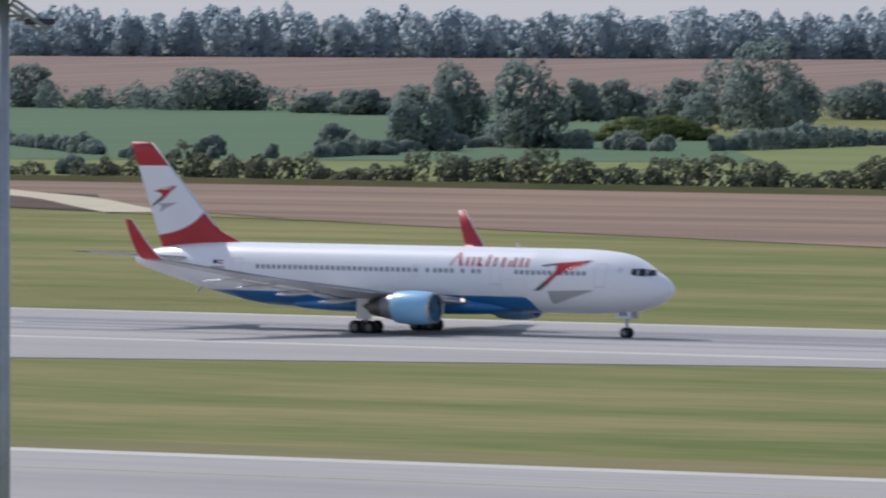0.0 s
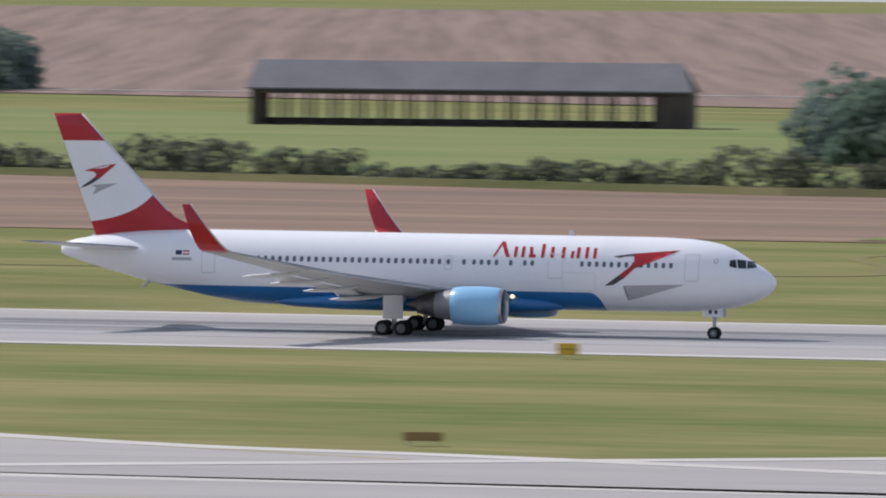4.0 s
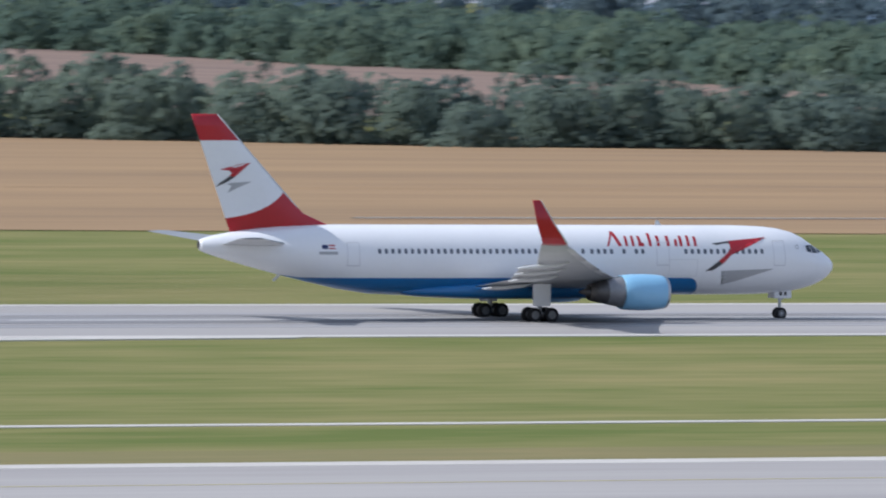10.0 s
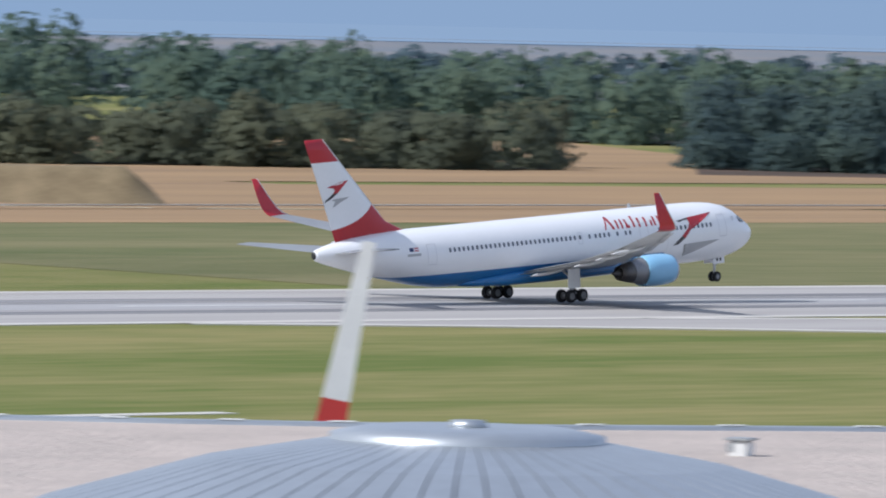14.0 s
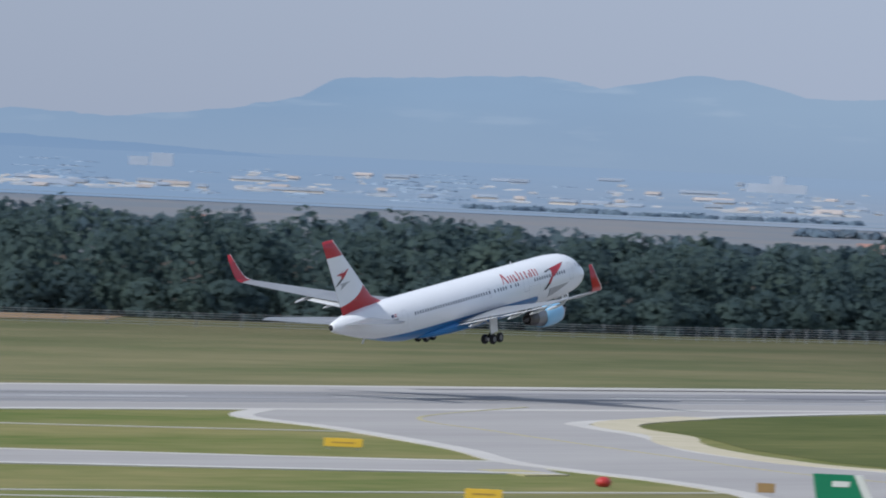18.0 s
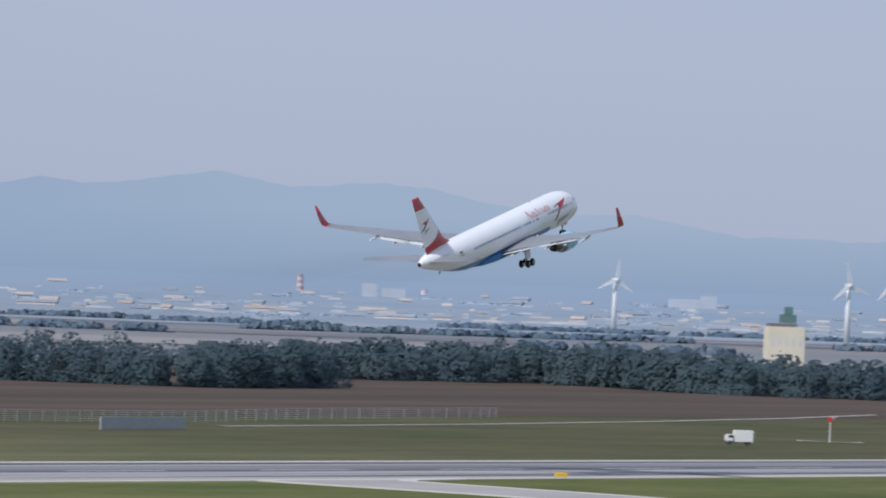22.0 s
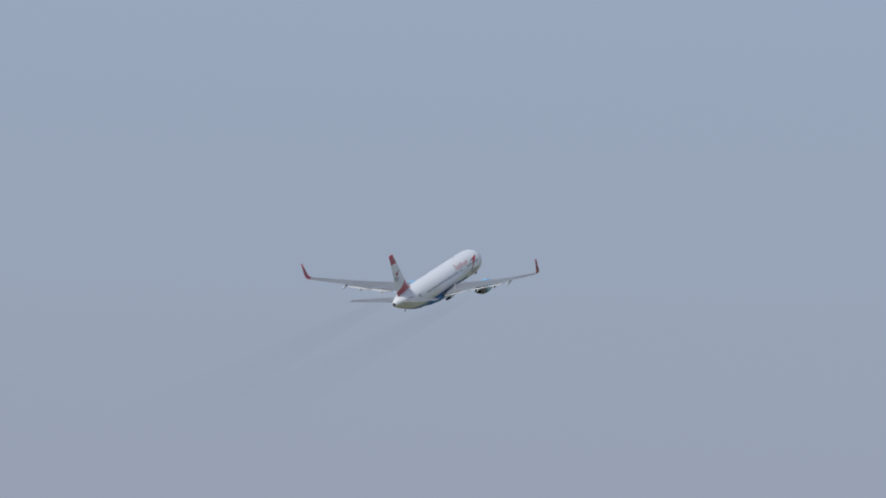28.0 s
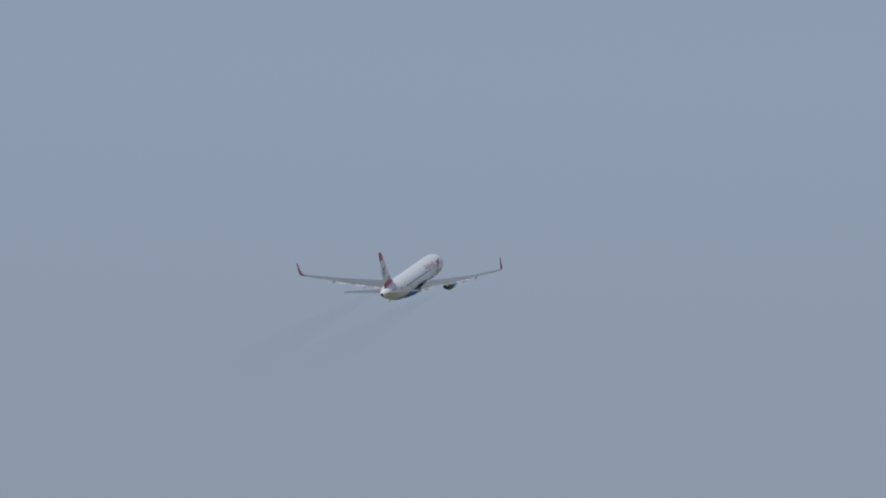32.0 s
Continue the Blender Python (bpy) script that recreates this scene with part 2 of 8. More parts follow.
M["rubber"] = mat("rubber_streaks", (0.165, 0.162, 0.168), 0.8, scale=0.12, color2=(0.370, 0.360, 0.360), fine=0.6, stretch=(0.02, 1, 1), sharp=0.10)
M["heavy_rubber"] = mat("heavy_rubber", (0.070, 0.068, 0.078), 0.8, scale=0.09, color2=(0.235, 0.228, 0.240), fine=0.4, stretch=(0.015, 1, 1), sharp=0.13)
M["shoulder"] = mat("concrete_shoulder", (0.560, 0.530, 0.490), 0.85, scale=0.1, color2=(0.480, 0.450, 0.415), fine=1.0)
M["taxi"] = mat("taxiway_asphalt", (0.325, 0.306, 0.295), 0.92, scale=0.06, color2=(0.400, 0.377, 0.358), fine=0.6, stretch=(0.08, 1, 1))
M["dark_asphalt"] = mat("dark_asphalt_patch", (0.190, 0.180, 0.182), 0.85, vary=0.25, scale=0.2)
M["line_white"] = mat("white_marking", (0.62, 0.61, 0.58), 0.7, vary=0.2, scale=0.4)
M["line_yellow"] = mat("yellow_marking", (0.46, 0.40, 0.20), 0.7, vary=0.25, scale=0.4)
M["stubble"] = mat("stubble_field", (0.285, 0.195, 0.138), 0.95, scale=0.05, color2=(0.185, 0.128, 0.098), fine=0.3, stretch=(0.10, 1, 1), sharp=0.11)
M["wheat"] = mat("wheat_field", (0.347, 0.230, 0.126), 0.95, scale=0.03, color2=(0.261, 0.176, 0.104), fine=0.3, stretch=(0.12, 1, 1), sharp=0.12)
M["ploughed"] = mat("ploughed_field", (0.275, 0.198, 0.158), 0.95, scale=0.11, color2=(0.190, 0.136, 0.112), fine=0.25, stretch=(1, 0.02, 1), sharp=0.12, turn=-14.0)
M["brown_field"] = mat("brown_soil", (0.110, 0.077, 0.061), 0.95, scale=0.02, color2=(0.065, 0.052, 0.040), fine=0.06, stretch=(0.08, 1, 1), sharp=0.12)
M["rough"] = mat("rough_olive_grass", (0.052, 0.059, 0.023), 0.95, scale=0.04, color2=(0.101, 0.089, 0.045), fine=0.3, stretch=(0.25, 1, 1), sharp=0.14)
M["lush"] = mat("lush_grass", (0.064, 0.087, 0.020), 0.95, scale=0.045, color2=(0.142, 0.142, 0.047), fine=0.33, stretch=(0.30, 1, 1), sharp=0.14)
M["sand"] = mat("pale_sand_edge", (0.56, 0.49, 0.36), 0.9, scale=0.15, color2=(0.46, 0.41, 0.29), fine=0.8)
M["meadow"] = mat("green_meadow", (0.150, 0.188, 0.060), 0.95, scale=0.02, color2=(0.215, 0.228, 0.090), fine=0.1, stretch=(0.3, 1, 1))
M["crop"] = mat("green_crop", (0.085, 0.145, 0.078), 0.95, scale=0.02, color2=(0.112, 0.168, 0.090), fine=0.15, stretch=(1, 0.2, 1))


# ---- geometry helpers ----
def bm_obj(name, bm, material, parent=None, label="", smooth=False):
    me = bpy.data.meshes.new(name)
    bm.to_mesh(me)
    bm.free()
    for mm in (material if isinstance(material, (list, tuple)) else [material]):
        me.materials.append(mm)
    if smooth:
        me.polygons.foreach_set("use_smooth", [True] * len(me.polygons))
    ob = new(name, me)
    if parent is not None:
        ob.parent = parent
    if label:
        ob["label"] = label
    return ob


def part(name, bm, material, parent, label="", smooth=False):
    return bm_obj(name, bm, material, parent, label, smooth)


def mesh_obj(name, verts, faces, material, smooth=False):
    me = bpy.data.meshes.new(name)
    me.from_pydata(verts, [], faces)
    for mm in (material if isinstance(material, (list, tuple)) else [material]):
        me.materials.append(mm)
    if smooth:
        me.polygons.foreach_set("use_smooth", [True] * len(me.polygons))
    me.update()
    return new(name, me)


def box(bm, x0, x1, y0, y1, z0, z1, bev=0.0):
    vs = [bm.verts.new(p) for p in ((x0, y0, z0), (x1, y0, z0), (x1, y1, z0), (x0, y1, z0), (x0, y0, z1), (x1, y0, z1), (x1, y1, z1), (x0, y1, z1))]
    fs = [bm.faces.new([vs[i] for i in q]) for q in ((3, 2, 1, 0), (4, 5, 6, 7), (0, 1, 5, 4), (1, 2, 6, 5), (2, 3, 7, 6), (3, 0, 4, 7))]
    if bev:
        bmesh.ops.bevel(bm, geom=list({e for f in fs for e in f.edges}), offset=bev, segments=2, affect="EDGES")
    return bm


def tube(bm, path, radii, n=12, cap=True):
    """A round tube through the points of path, with a radius at each."""
    rings = []
    for i, p in enumerate(path):
        p = Vector(p)
        d = (Vector(path[min(i + 1, len(path) - 1)]) - Vector(path[max(i - 1, 0)])).normalized()
        a = d.orthogonal().normalized() if i == 0 else (a - d * a.dot(d)).normalized()
        b = d.cross(a)
        rings.append([bm.verts.new(p + (a * math.cos(2 * math.pi * k / n) + b * math.sin(2 * math.pi * k / n)) * radii[i]) for k in range(n)])
    for r0, r1 in zip(rings, rings[1:]):
        for k in range(n):
            bm.faces.new((r0[k], r0[(k + 1) % n], r1[(k + 1) % n], r1[k]))
    if cap:
        bm.faces.new(rings[0][::-1])
        bm.faces.new(rings[-1])
    return bm


def gz(x, y):
    """Height of the land: flat round the airfield, rising gently beyond."""
    r = math.hypot(x, y)
    z = 0.0 if r < 2700 else ((r - 2700) / 1100 * 11.5 if r < 3800 else 11.5 + (r - 3800) / 800 * 1.8)
    a = math.degrees(math.atan2(x, y))
    if r > 4000 and 46 < a < 120:
        z += (r - 4000) / 940 * 17 * min(1.0, (a - 46) / 6)
    return z


def at(az, r, z=None, second=False):
    """A place from its bearing (degrees from +y to +x) and range from the terrace, or from the camera's later stand."""
    ox, oy = (41.9, 62.2) if second else (0.0, 0.0)
    x, y = ox + r * math.sin(radians(az)), oy + r * math.cos(radians(az))
    return (x, y, gz(x, y) if z is None else z)


def patch(name, quad, nx, ny, material, off=0.06, label="", kind="structure", category=""):
    """A piece of land or paving between four corners, draped over the ground."""
    (ax, ay), (bx, by), (cx, cy), (dx, dy) = quad
    vs, fs = [], []
    for j in range(ny + 1):
        v = j / ny
        for i in range(nx + 1):
            u = i / nx
            x = (ax * (1 - u) + bx * u) * (1 - v) + (dx * (1 - u) + cx * u) * v
            y = (ay * (1 - u) + by * u) * (1 - v) + (dy * (1 - u) + cy * u) * v
            vs.append((x, y, gz(x, y) + off))
    for j in range(ny):
        for i in range(nx):
            k = j * (nx + 1) + i
            fs.append((k, k + 1, k + nx + 2, k + nx + 1))
    return tagged(mesh_obj(name, vs, fs, material), label, category, "", kind)


def polar_patch(name, az0, az1, radii, material, off, label):
    """A ring-shaped piece of land between bearings and ranges."""
    n = max(2, int((az1 - az0) * 2))
    vs, fs = [], []
    for r in radii:
        for i in range(n + 1):
            x, y, z = at(az0 + (az1 - az0) * i / n, r)
            vs.append((x, y, z + off))
    for j in range(len(radii) - 1):
        for i in range(n):
            k = j * (n + 1) + i
            fs.append((k, k + 1, k + n + 2, k + n + 1))
    return tagged(mesh_obj(name, vs, fs, material), label, "", "", "structure")


def flat(name, pts, material, z, label="", kind="structure", depth=0.15):
    """A paved or painted outline with a small thickness."""
    bm = bmesh.new()
    top = [bm.verts.new((x, y, z)) for x, y in pts]
    bm.faces.new(top)
    bot = [bm.verts.new((x, y, z - depth)) for x, y in pts]
    n = len(pts)
    for i in range(n):
        bm.faces.new((top[i], bot[i], bot[(i + 1) % n], top[(i + 1) % n]))
    bmesh.ops.recalc_face_normals(bm, faces=bm.faces[:])
    bmesh.ops.triangulate(bm, faces=[fc for fc in bm.faces if len(fc.verts) > 4])
    return tagged(bm_obj(name, bm, material), label, "", "", kind)


# ---- ground ----
rings = [0, 120, 300, 500, 700, 900, 1200, 1600, 2000, 2400, 2700, 2900, 3200, 3500, 3800, 4000, 4400, 4700, 4980]
gv, gf = [(0, 0, 0)], []
NA = 360
for r in rings[1:]:
    for k in range(NA):
        a = 2 * math.pi * k / NA
        gv.append((r * math.sin(a), r * math.cos(a), gz(r * math.sin(a), r * math.cos(a))))
for k in range(NA):
    gf.append((0, 1 + (k + 1) % NA, 1 + k))
for j in range(len(rings) - 2):
    o0, o1 = 1 + j * NA, 1 + (j + 1) * NA
    for k in range(NA):
        gf.append((o0 + k, o0 + (k + 1) % NA, o1 + (k + 1) % NA, o1 + k))
tagged(mesh_obj("ground", gv, gf, M["grass"]), "mown airfield grass in mixed greens and straw", "ground", "", "structure")

RN, RF = 607.0, 668.5          # near and far edge of the runway

# ---- paving ----
flat("runway", [(-2600, RN + 3), (2600, RN + 3), (2600, RF - 3), (-2600, RF - 3)], M["runway"], 0.06, "grey asphalt runway with darker tyre marks")
for nm, y0, y1 in (("runway_shoulder", RF - 3, RF), ("runway_shoulder", RN, RN + 3)):
    flat(nm, [(-2600, y0), (2600, y0), (2600, y1), (-2600, y1)], M["shoulder"], 0.07, "pale concrete strip along the runway edge")
for y0, y1 in ((RN + 24.5, RN + 37.5), (RN + 17, RN + 22.5), (RN + 39, RN + 44.5)):
    flat("tyre_marks", [(-900, y0), (1900, y0), (1900, y1), (-900, y1)], M["rubber"], 0.075, "dark rubber streaks along the runway")
for y0, y1, x0 in ((RN + 27, RN + 47, 1000), (RN + 8, RN + 15, 1080), (RN + 50, RN + 56, 950)):
    flat("tyre_marks", [(x0, y0 + 4), (x0 + 160, y0), (2300, y0), (2300, y1), (x0 + 160, y1), (x0, y1 - 4)], M["heavy_rubber"], 0.079, "heavy dark rubber of the touchdown zone")
for x in range(-900, 1500, 60):
    flat("centre_line", [(x, RN + 30.3), (x + 30, RN + 30.3), (x + 30, RN + 31.2), (x, RN + 31.2)], M["line_white"], 0.085, "white runway centre line dash")
flat("parallel_taxiway", [(-2600, 380), (2600, 380), (2600, 449), (-2600, 449)], M["taxi"], 0.06, "grey asphalt taxiway beside the grass")
flat("taxiway_shoulder", [(-2600, 446), (2600, 446), (2600, 449.5), (-2600, 449.5)], M["shoulder"], 0.07, "pale concrete edge of the taxiway")
flat("verge", [(-2600, 449.5), (2600, 449.5), (2600, 462), (-2600, 462)], M["verge"], 0.03, "dry straw-coloured grass beside the taxiway")
flat("taxi_line", [(-2600, 430), (2600, 430), (2600, 430.5), (-2600, 430.5)], M["line_yellow"], 0.075, "thin yellow taxi line")
flat("verge", [(455, 449.4), (700, 449.4), (640, 441), (600, 436.5), (550, 435), (515, 441.5), (482, 448)], M["verge"], 0.075, "dry straw-coloured grass bulging into the taxiway")
flat("asphalt_patch", [(380, 441), (480, 439), (540, 428), (590, 428), (560, 414), (480, 414), (380, 425)], M["dark_asphalt"], 0.068, "darker resurfaced asphalt on the taxiway")
flat("service_track", [(-70, 487), (420, 487.5), (420, 489.5), (-70, 489)], M["shoulder"], 0.05, "narrow pale service track through the grass")


def strip(name, pts, width, material, z, label):
    """A road or line of constant width along a bent path."""
    L, R = [], []
    for i, p in enumerate(pts):
        a, b = pts[max(i - 1, 0)], pts[min(i + 1, len(pts) - 1)]
        d = Vector((b[0] - a[0], b[1] - a[1])).normalized()
        n = Vector((-d.y, d.x)) * width / 2
        L.append((p[0] + n.x, p[1] + n.y))
        R.append((p[0] - n.x, p[1] - n.y))
    n = len(pts)
    vs = [(x, y, z) for x, y in L] + [(x, y, z) for x, y in R]
    vs += [(x, y, z - 0.12) for x, y in L] + [(x, y, z - 0.12) for x, y in R]
    fs = []
    for i in range(n - 1):
        fs += [(i, n + i, n + i + 1, i + 1), (i, i + 1, 2 * n + i + 1, 2 * n + i), (n + i + 1, n + i, 3 * n + i, 3 * n + i + 1)]
    return tagged(mesh_obj(name, vs, fs, material), label, "", "", "structure")


def curve_pts(ctrl, n=12):
    """A smooth path through control points."""
    out = []
    for i in range(len(ctrl) - 1):
        p0, p1, p2, p3 = ctrl[max(i - 1, 0)], ctrl[i], ctrl[i + 1], ctrl[min(i + 2, len(ctrl) - 1)]
        for k in range(n):
            u = k / n
            out.append(tuple(0.5 * (2 * p1[c] + (p2[c] - p0[c]) * u + (2 * p0[c] - 5 * p1[c] + 4 * p2[c] - p3[c]) * u * u + (3 * p1[c] - p0[c] - 3 * p2[c] + p3[c]) * u ** 3) for c in (0, 1)))
    out.append(ctrl[-1])
    return out


road_level = [0.062]


def exit_road(name, upper, lower, label):
    """A paved exit between two kerb lines, with pale shoulders along both."""
    up, lo = curve_pts(upper), curve_pts(lower)
    road_level[0] += 0.004
    flat(name, up + lo[::-1], M["taxi"], road_level[0], label)
    strip("taxiway_shoulder", up, 2.6, M["shoulder"], road_level[0] + 0.03, "pale concrete shoulder of the exit road")
    strip("taxiway_shoulder", lo, 2.6, M["shoulder"], road_level[0] + 0.03, "pale concrete shoulder of the exit road")


# the mouth of an earlier exit widens the runway
flat("exit_mouth", [(-318, RN + 1), (-325, 597), (-345, 594), (-370, 584), (-398, 572), (-440, 553), (-520, 528), (-640, 500), (-640, RN + 1)], M["taxi"], 0.064, "grey asphalt mouth of an exit beside the runway")
# exit road seen first: leaves the runway towards the taxiway, curving right
exit_road("exit_road", [(-215, RN - 0.4), (-240, 599), (-254, 586), (-259, 570), (-250, 550), (-222, 528), (-186, 509), (-140, 481), (-119, 475), (-93, 467), (-50, 454), (0, 446)],
          [(-345, RN - 0.4), (-329, 601), (-314, 580), (-301, 561), (-273, 534), (-236, 508), (-197, 488), (-165, 467), (-150, 455), (-150, 447)],
          "grey asphalt exit road sweeping off the runway")
flat("dark_patch", [(-310, 583), (-286, 566), (-268, 571), (-292, 588)], M["dark_asphalt"], 0.085, "square of darker new asphalt")
strip("taxi_line", curve_pts([(-330, 622), (-300, 590), (-270, 556), (-230, 528), (-180, 500), (-120, 470)]), 0.5, M["line_yellow"], 0.09, "thin yellow guide line on the exit road")
# second exit road: joins the runway from the left further along
exit_road("exit_road", [(250, RN - 0.4), (205, 601), (175, 590), (147, 576), (114, 558), (81, 539), (50, 520), (22, 503), (-30, 473), (-80, 447)],
          [(50, RN - 0.4), (66, 603), (76, 595), (71, 584), (55, 570), (24, 550), (-10, 530), (-70, 497), (-150, 449)],
          "grey asphalt exit road joining the runway at a slant")
# road along the runway and exit beyond the roof
exit_road("exit_road", [(572, RN - 0.5), (600, 599), (621, 589), (640, 572), (678, 540), (714, 519), (738, 508)],
          [(520, RN - 0.5), (560, 588), (593, 564), (608, 547), (649, 518), (679, 504), (716, 490)],
          "narrow grey taxi road slanting across the grass")
exit_road("exit_road", [(1010, RN - 0.4), (960, 603), (898, 590), (862, 580), (848, 570), (829, 551), (797, 526), (778, 503), (771, 487), (771, 464), (790, 452), (830, 446)],
          [(840, RN - 0.4), (815, 592), (796, 567), (762, 531), (734, 506), (716, 480), (700, 462), (680, 446)],
          "grey asphalt exit road curving off the runway")
exit_road("exit_road", [(1200, RN - 0.4), (1178, 604), (1168, 592), (1148, 558), (1120, 520), (1070, 447)],
          [(1138, RN - 0.4), (1132, 596), (1118, 566), (1094, 530), (1040, 447)],
          "narrow grey taxi road leaving the far end of the runway")
strip("sand_edge", curve_pts([(773, 480), (776, 498), (788, 514), (804, 530), (818, 541), (836, 553), (852, 569), (872, 581), (905, 592)]), 5.0, M["sand"], 0.12, "pale sandy edge round the tip of the grass")
strip("sand_edge", curve_pts([(60, 570), (74, 584), (80, 595), (74, 603)]), 6.0, M["sand"], 0.13, "pale sandy edge round the tip of the grass")
strip("sand_edge", curve_pts([(-228, 602), (-246, 596), (-258, 584), (-262, 568), (-254, 552)]), 5.0, M["sand"], 0.13, "pale sandy edge round the tip of the grass")
flat("lush_grass", [(905, 594.5), (1000, 602), (1130, 603.5), (1116, 566), (1090, 528), (1042, 452), (845, 450), (790, 457), (778, 468), (779, 487), (790, 506), (812, 529), (842, 553), (862, 573)], M["lush"], 0.04, "dense green grass island beside the runway", depth=0.02)
flat("lush_grass", [(1204, 605), (2600, 605.5), (2600, 452), (1076, 452), (1124, 520), (1152, 558), (1172, 592), (1182, 602)], M["lush"], 0.04, "dense green grass beside the runway", depth=0.02)
# olive-brown grass, darkened towards the runway's end to stand in for cloud shade
rt_ = M["rough"].node_tree
rb_ = rt_.nodes["Principled BSDF"]
rs_ = rb_.inputs["Base Color"].links[0].from_socket
rc_ = rt_.nodes.new("ShaderNodeTexCoord")
rx_ = rt_.nodes.new("ShaderNodeSeparateXYZ")
rm_ = rt_.nodes.new("ShaderNodeMapRange")
rm_.interpolation_type = "SMOOTHSTEP"
rm_.inputs["From Min"].default_value, rm_.inputs["From Max"].default_value = 950, 1500
rm_.inputs["To Min"].default_value, rm_.inputs["To Max"].default_value = 2.1, 1.05
rh_ = rt_.nodes.new("ShaderNodeHueSaturation")
rt_.links.new(rc_.outputs["Object"], rx_.inputs[0])
rt_.links.new(rx_.outputs["X"], rm_.inputs["Value"])
rt_.links.new(rm_.outputs[0], rh_.inputs["Value"])
rt_.links.new(rs_, rh_.inputs["Color"])
rt_.links.new(rh_.outputs[0], rb_.inputs["Base Color"])
flat("rough_grass", [(2600, 1010), (2600, RF + 0.5), (600, RF + 0.5), (640, 1010)], M["rough"], 0.05, "rough olive-brown grass beyond the runway", depth=0.02)
strip("taxi_line", curve_pts([(516, 434.9), (502, 435.6), (488, 433.7), (477, 430.2), (469, 424.8), (464, 419.3)]), 0.5, M["line_yellow"], 0.09, "yellow guide line bending on the taxiway")
strip("taxi_line", curve_pts([(905, 615), (845, 590), (815, 560), (780, 520), (752, 486), (742, 455), (760, 438)]), 0.5, M["line_yellow"], 0.11, "thin yellow guide line on the exit road")

# ---- fields ----
FX = (-1500, -773, -640, -497, -225, 60, 282, 420, 900)
FRONT = dict(zip(FX, (1190, 1085, 980, 902, 878, 888, 868, 856, 850)))
HEDGE = dict(zip(FX, (1216, 1198, 1190, 1174, 1063, 1057, 1048, 1045, 1040)))
for i in range(len(FX) - 1):
    a, b = FX[i], FX[i + 1]
    m = M["stubble"] if b <= 282 else M["wheat"]
    patch("stubble_field" if b <= 282 else "wheat_field", [(a, FRONT[a]), (b, FRONT[b]), (b, HEDGE[b]), (a, HEDGE[a])], 4, 4, m, 0.08, "harvested stubble field of pale brown soil")
patch("wheat_field", [(282, 1040), (1050, 1030), (1250, 1330), (290, 1480)], 6, 6, M["wheat"], 0.10, "ripe golden wheat field before the woods")
patch("stubble_field", [(-200, 1060), (282, 1045), (290, 1480), (-200, 1420)], 4, 4, M["wheat"], 0.065, "pale stubble strip behind the hedge")
patch("meadow", [(-1500, 1220), (-200, 1066), (-200, 1560), (-1500, 2000)], 10, 10, M["meadow"], 0.045, "bright green meadow behind the hedge")
patch("crop_field", [at(-40, 1700)[:2], at(-30.5, 1700)[:2], at(-31.5, 2790)[:2], at(-40, 2790)[:2]], 6, 8, M["crop"], 0.12, "dark green crop field")
patch("ploughed_field", [at(-42, 2800)[:2], at(-26, 2800)[:2], at(-26, 3800)[:2], at(-42, 3800)[:2]], 8, 14, M["ploughed"], 0.2, "ploughed brown field on rising land")
patch("ploughed_field", [at(-17.5, 1960)[:2], at(-5, 1700)[:2], at(-4, 3900)[:2], at(-19, 3900)[:2]], 8, 30, M["ploughed"], 0.2, "ploughed brown field with long furrows")
patch("ploughed_field", [at(-5, 1700)[:2], at(30, 1800)[:2], at(30, 3700)[:2], at(-5, 3700)[:2]], 16, 30, M["ploughed"], 0.17, "brown fields between the woods")
patch("ploughed_field", [at(44, 1500)[:2], at(59, 1720)[:2], at(59, 2650)[:2], at(44, 2650)[:2]], 16, 16, M["brown_field"], 0.12, "brown autumn fields beyond the fence")
patch("ploughed_field", [at(59, 1720)[:2], (1990, 897), (2720, 880), at(59, 2800)[:2]], 12, 16, M["brown_field"], 0.12, "brown autumn fields beyond the fence")
strip("farm_track", [(1545, 818), (1700, 838), (1850, 864), (1990, 893), (2120, 925)], 1.4, M["shoulder"], 0.2, "pale track along the field edge")
patch("stubble_field", [(640, 900), (1235, 908), (1330, 965), (700, 1040)], 4, 2, M["wheat"], 0.14, "pale stubble strip before the woods")
for k, (xa, ya, xb, yb) in enumerate(((640, 940, 662, 936), (671, 934, 678, 927), (681, 924.5, 689, 926), (705, 923, 712, 922), (731, 920, 737, 917.5), (752, 914, 776, 905), (782, 903, 800, 899))):
    strip("farm_track", [(xa, ya), ((xa + xb) / 2, (ya + yb) / 2 + 0.4), (xb, yb)], 1.5, M["sand"], 0.2, "pale broken track across the stubble")
polar_patch("field", 30, 60, (2500, 2700, 2950, 3200, 3500, 3800, 3900), M["plain"], 0.3, "dull farmland beyond the tree belts")
polar_patch("field", 60, 80, (2790, 2950, 3200, 3500, 3800, 3900), M["plain"], 0.3, "dull farmland beyond the tree belts")

patch("ploughed_field", [(-1210, 1290), (-700, 1012), (-770, 1110), (-1180, 1330)], 6, 3, M["brown_field"], 0.12, "dark grey soil at the corner of the stubble field")
strip("farm_track", curve_pts([(-1000, 1290), (-870, 1190), (-795, 1119), (-757, 1083), (-720, 1040), (-693, 1009)]), 9.0, M["sand"], 0.2, "pale farm track curving round the field corner")

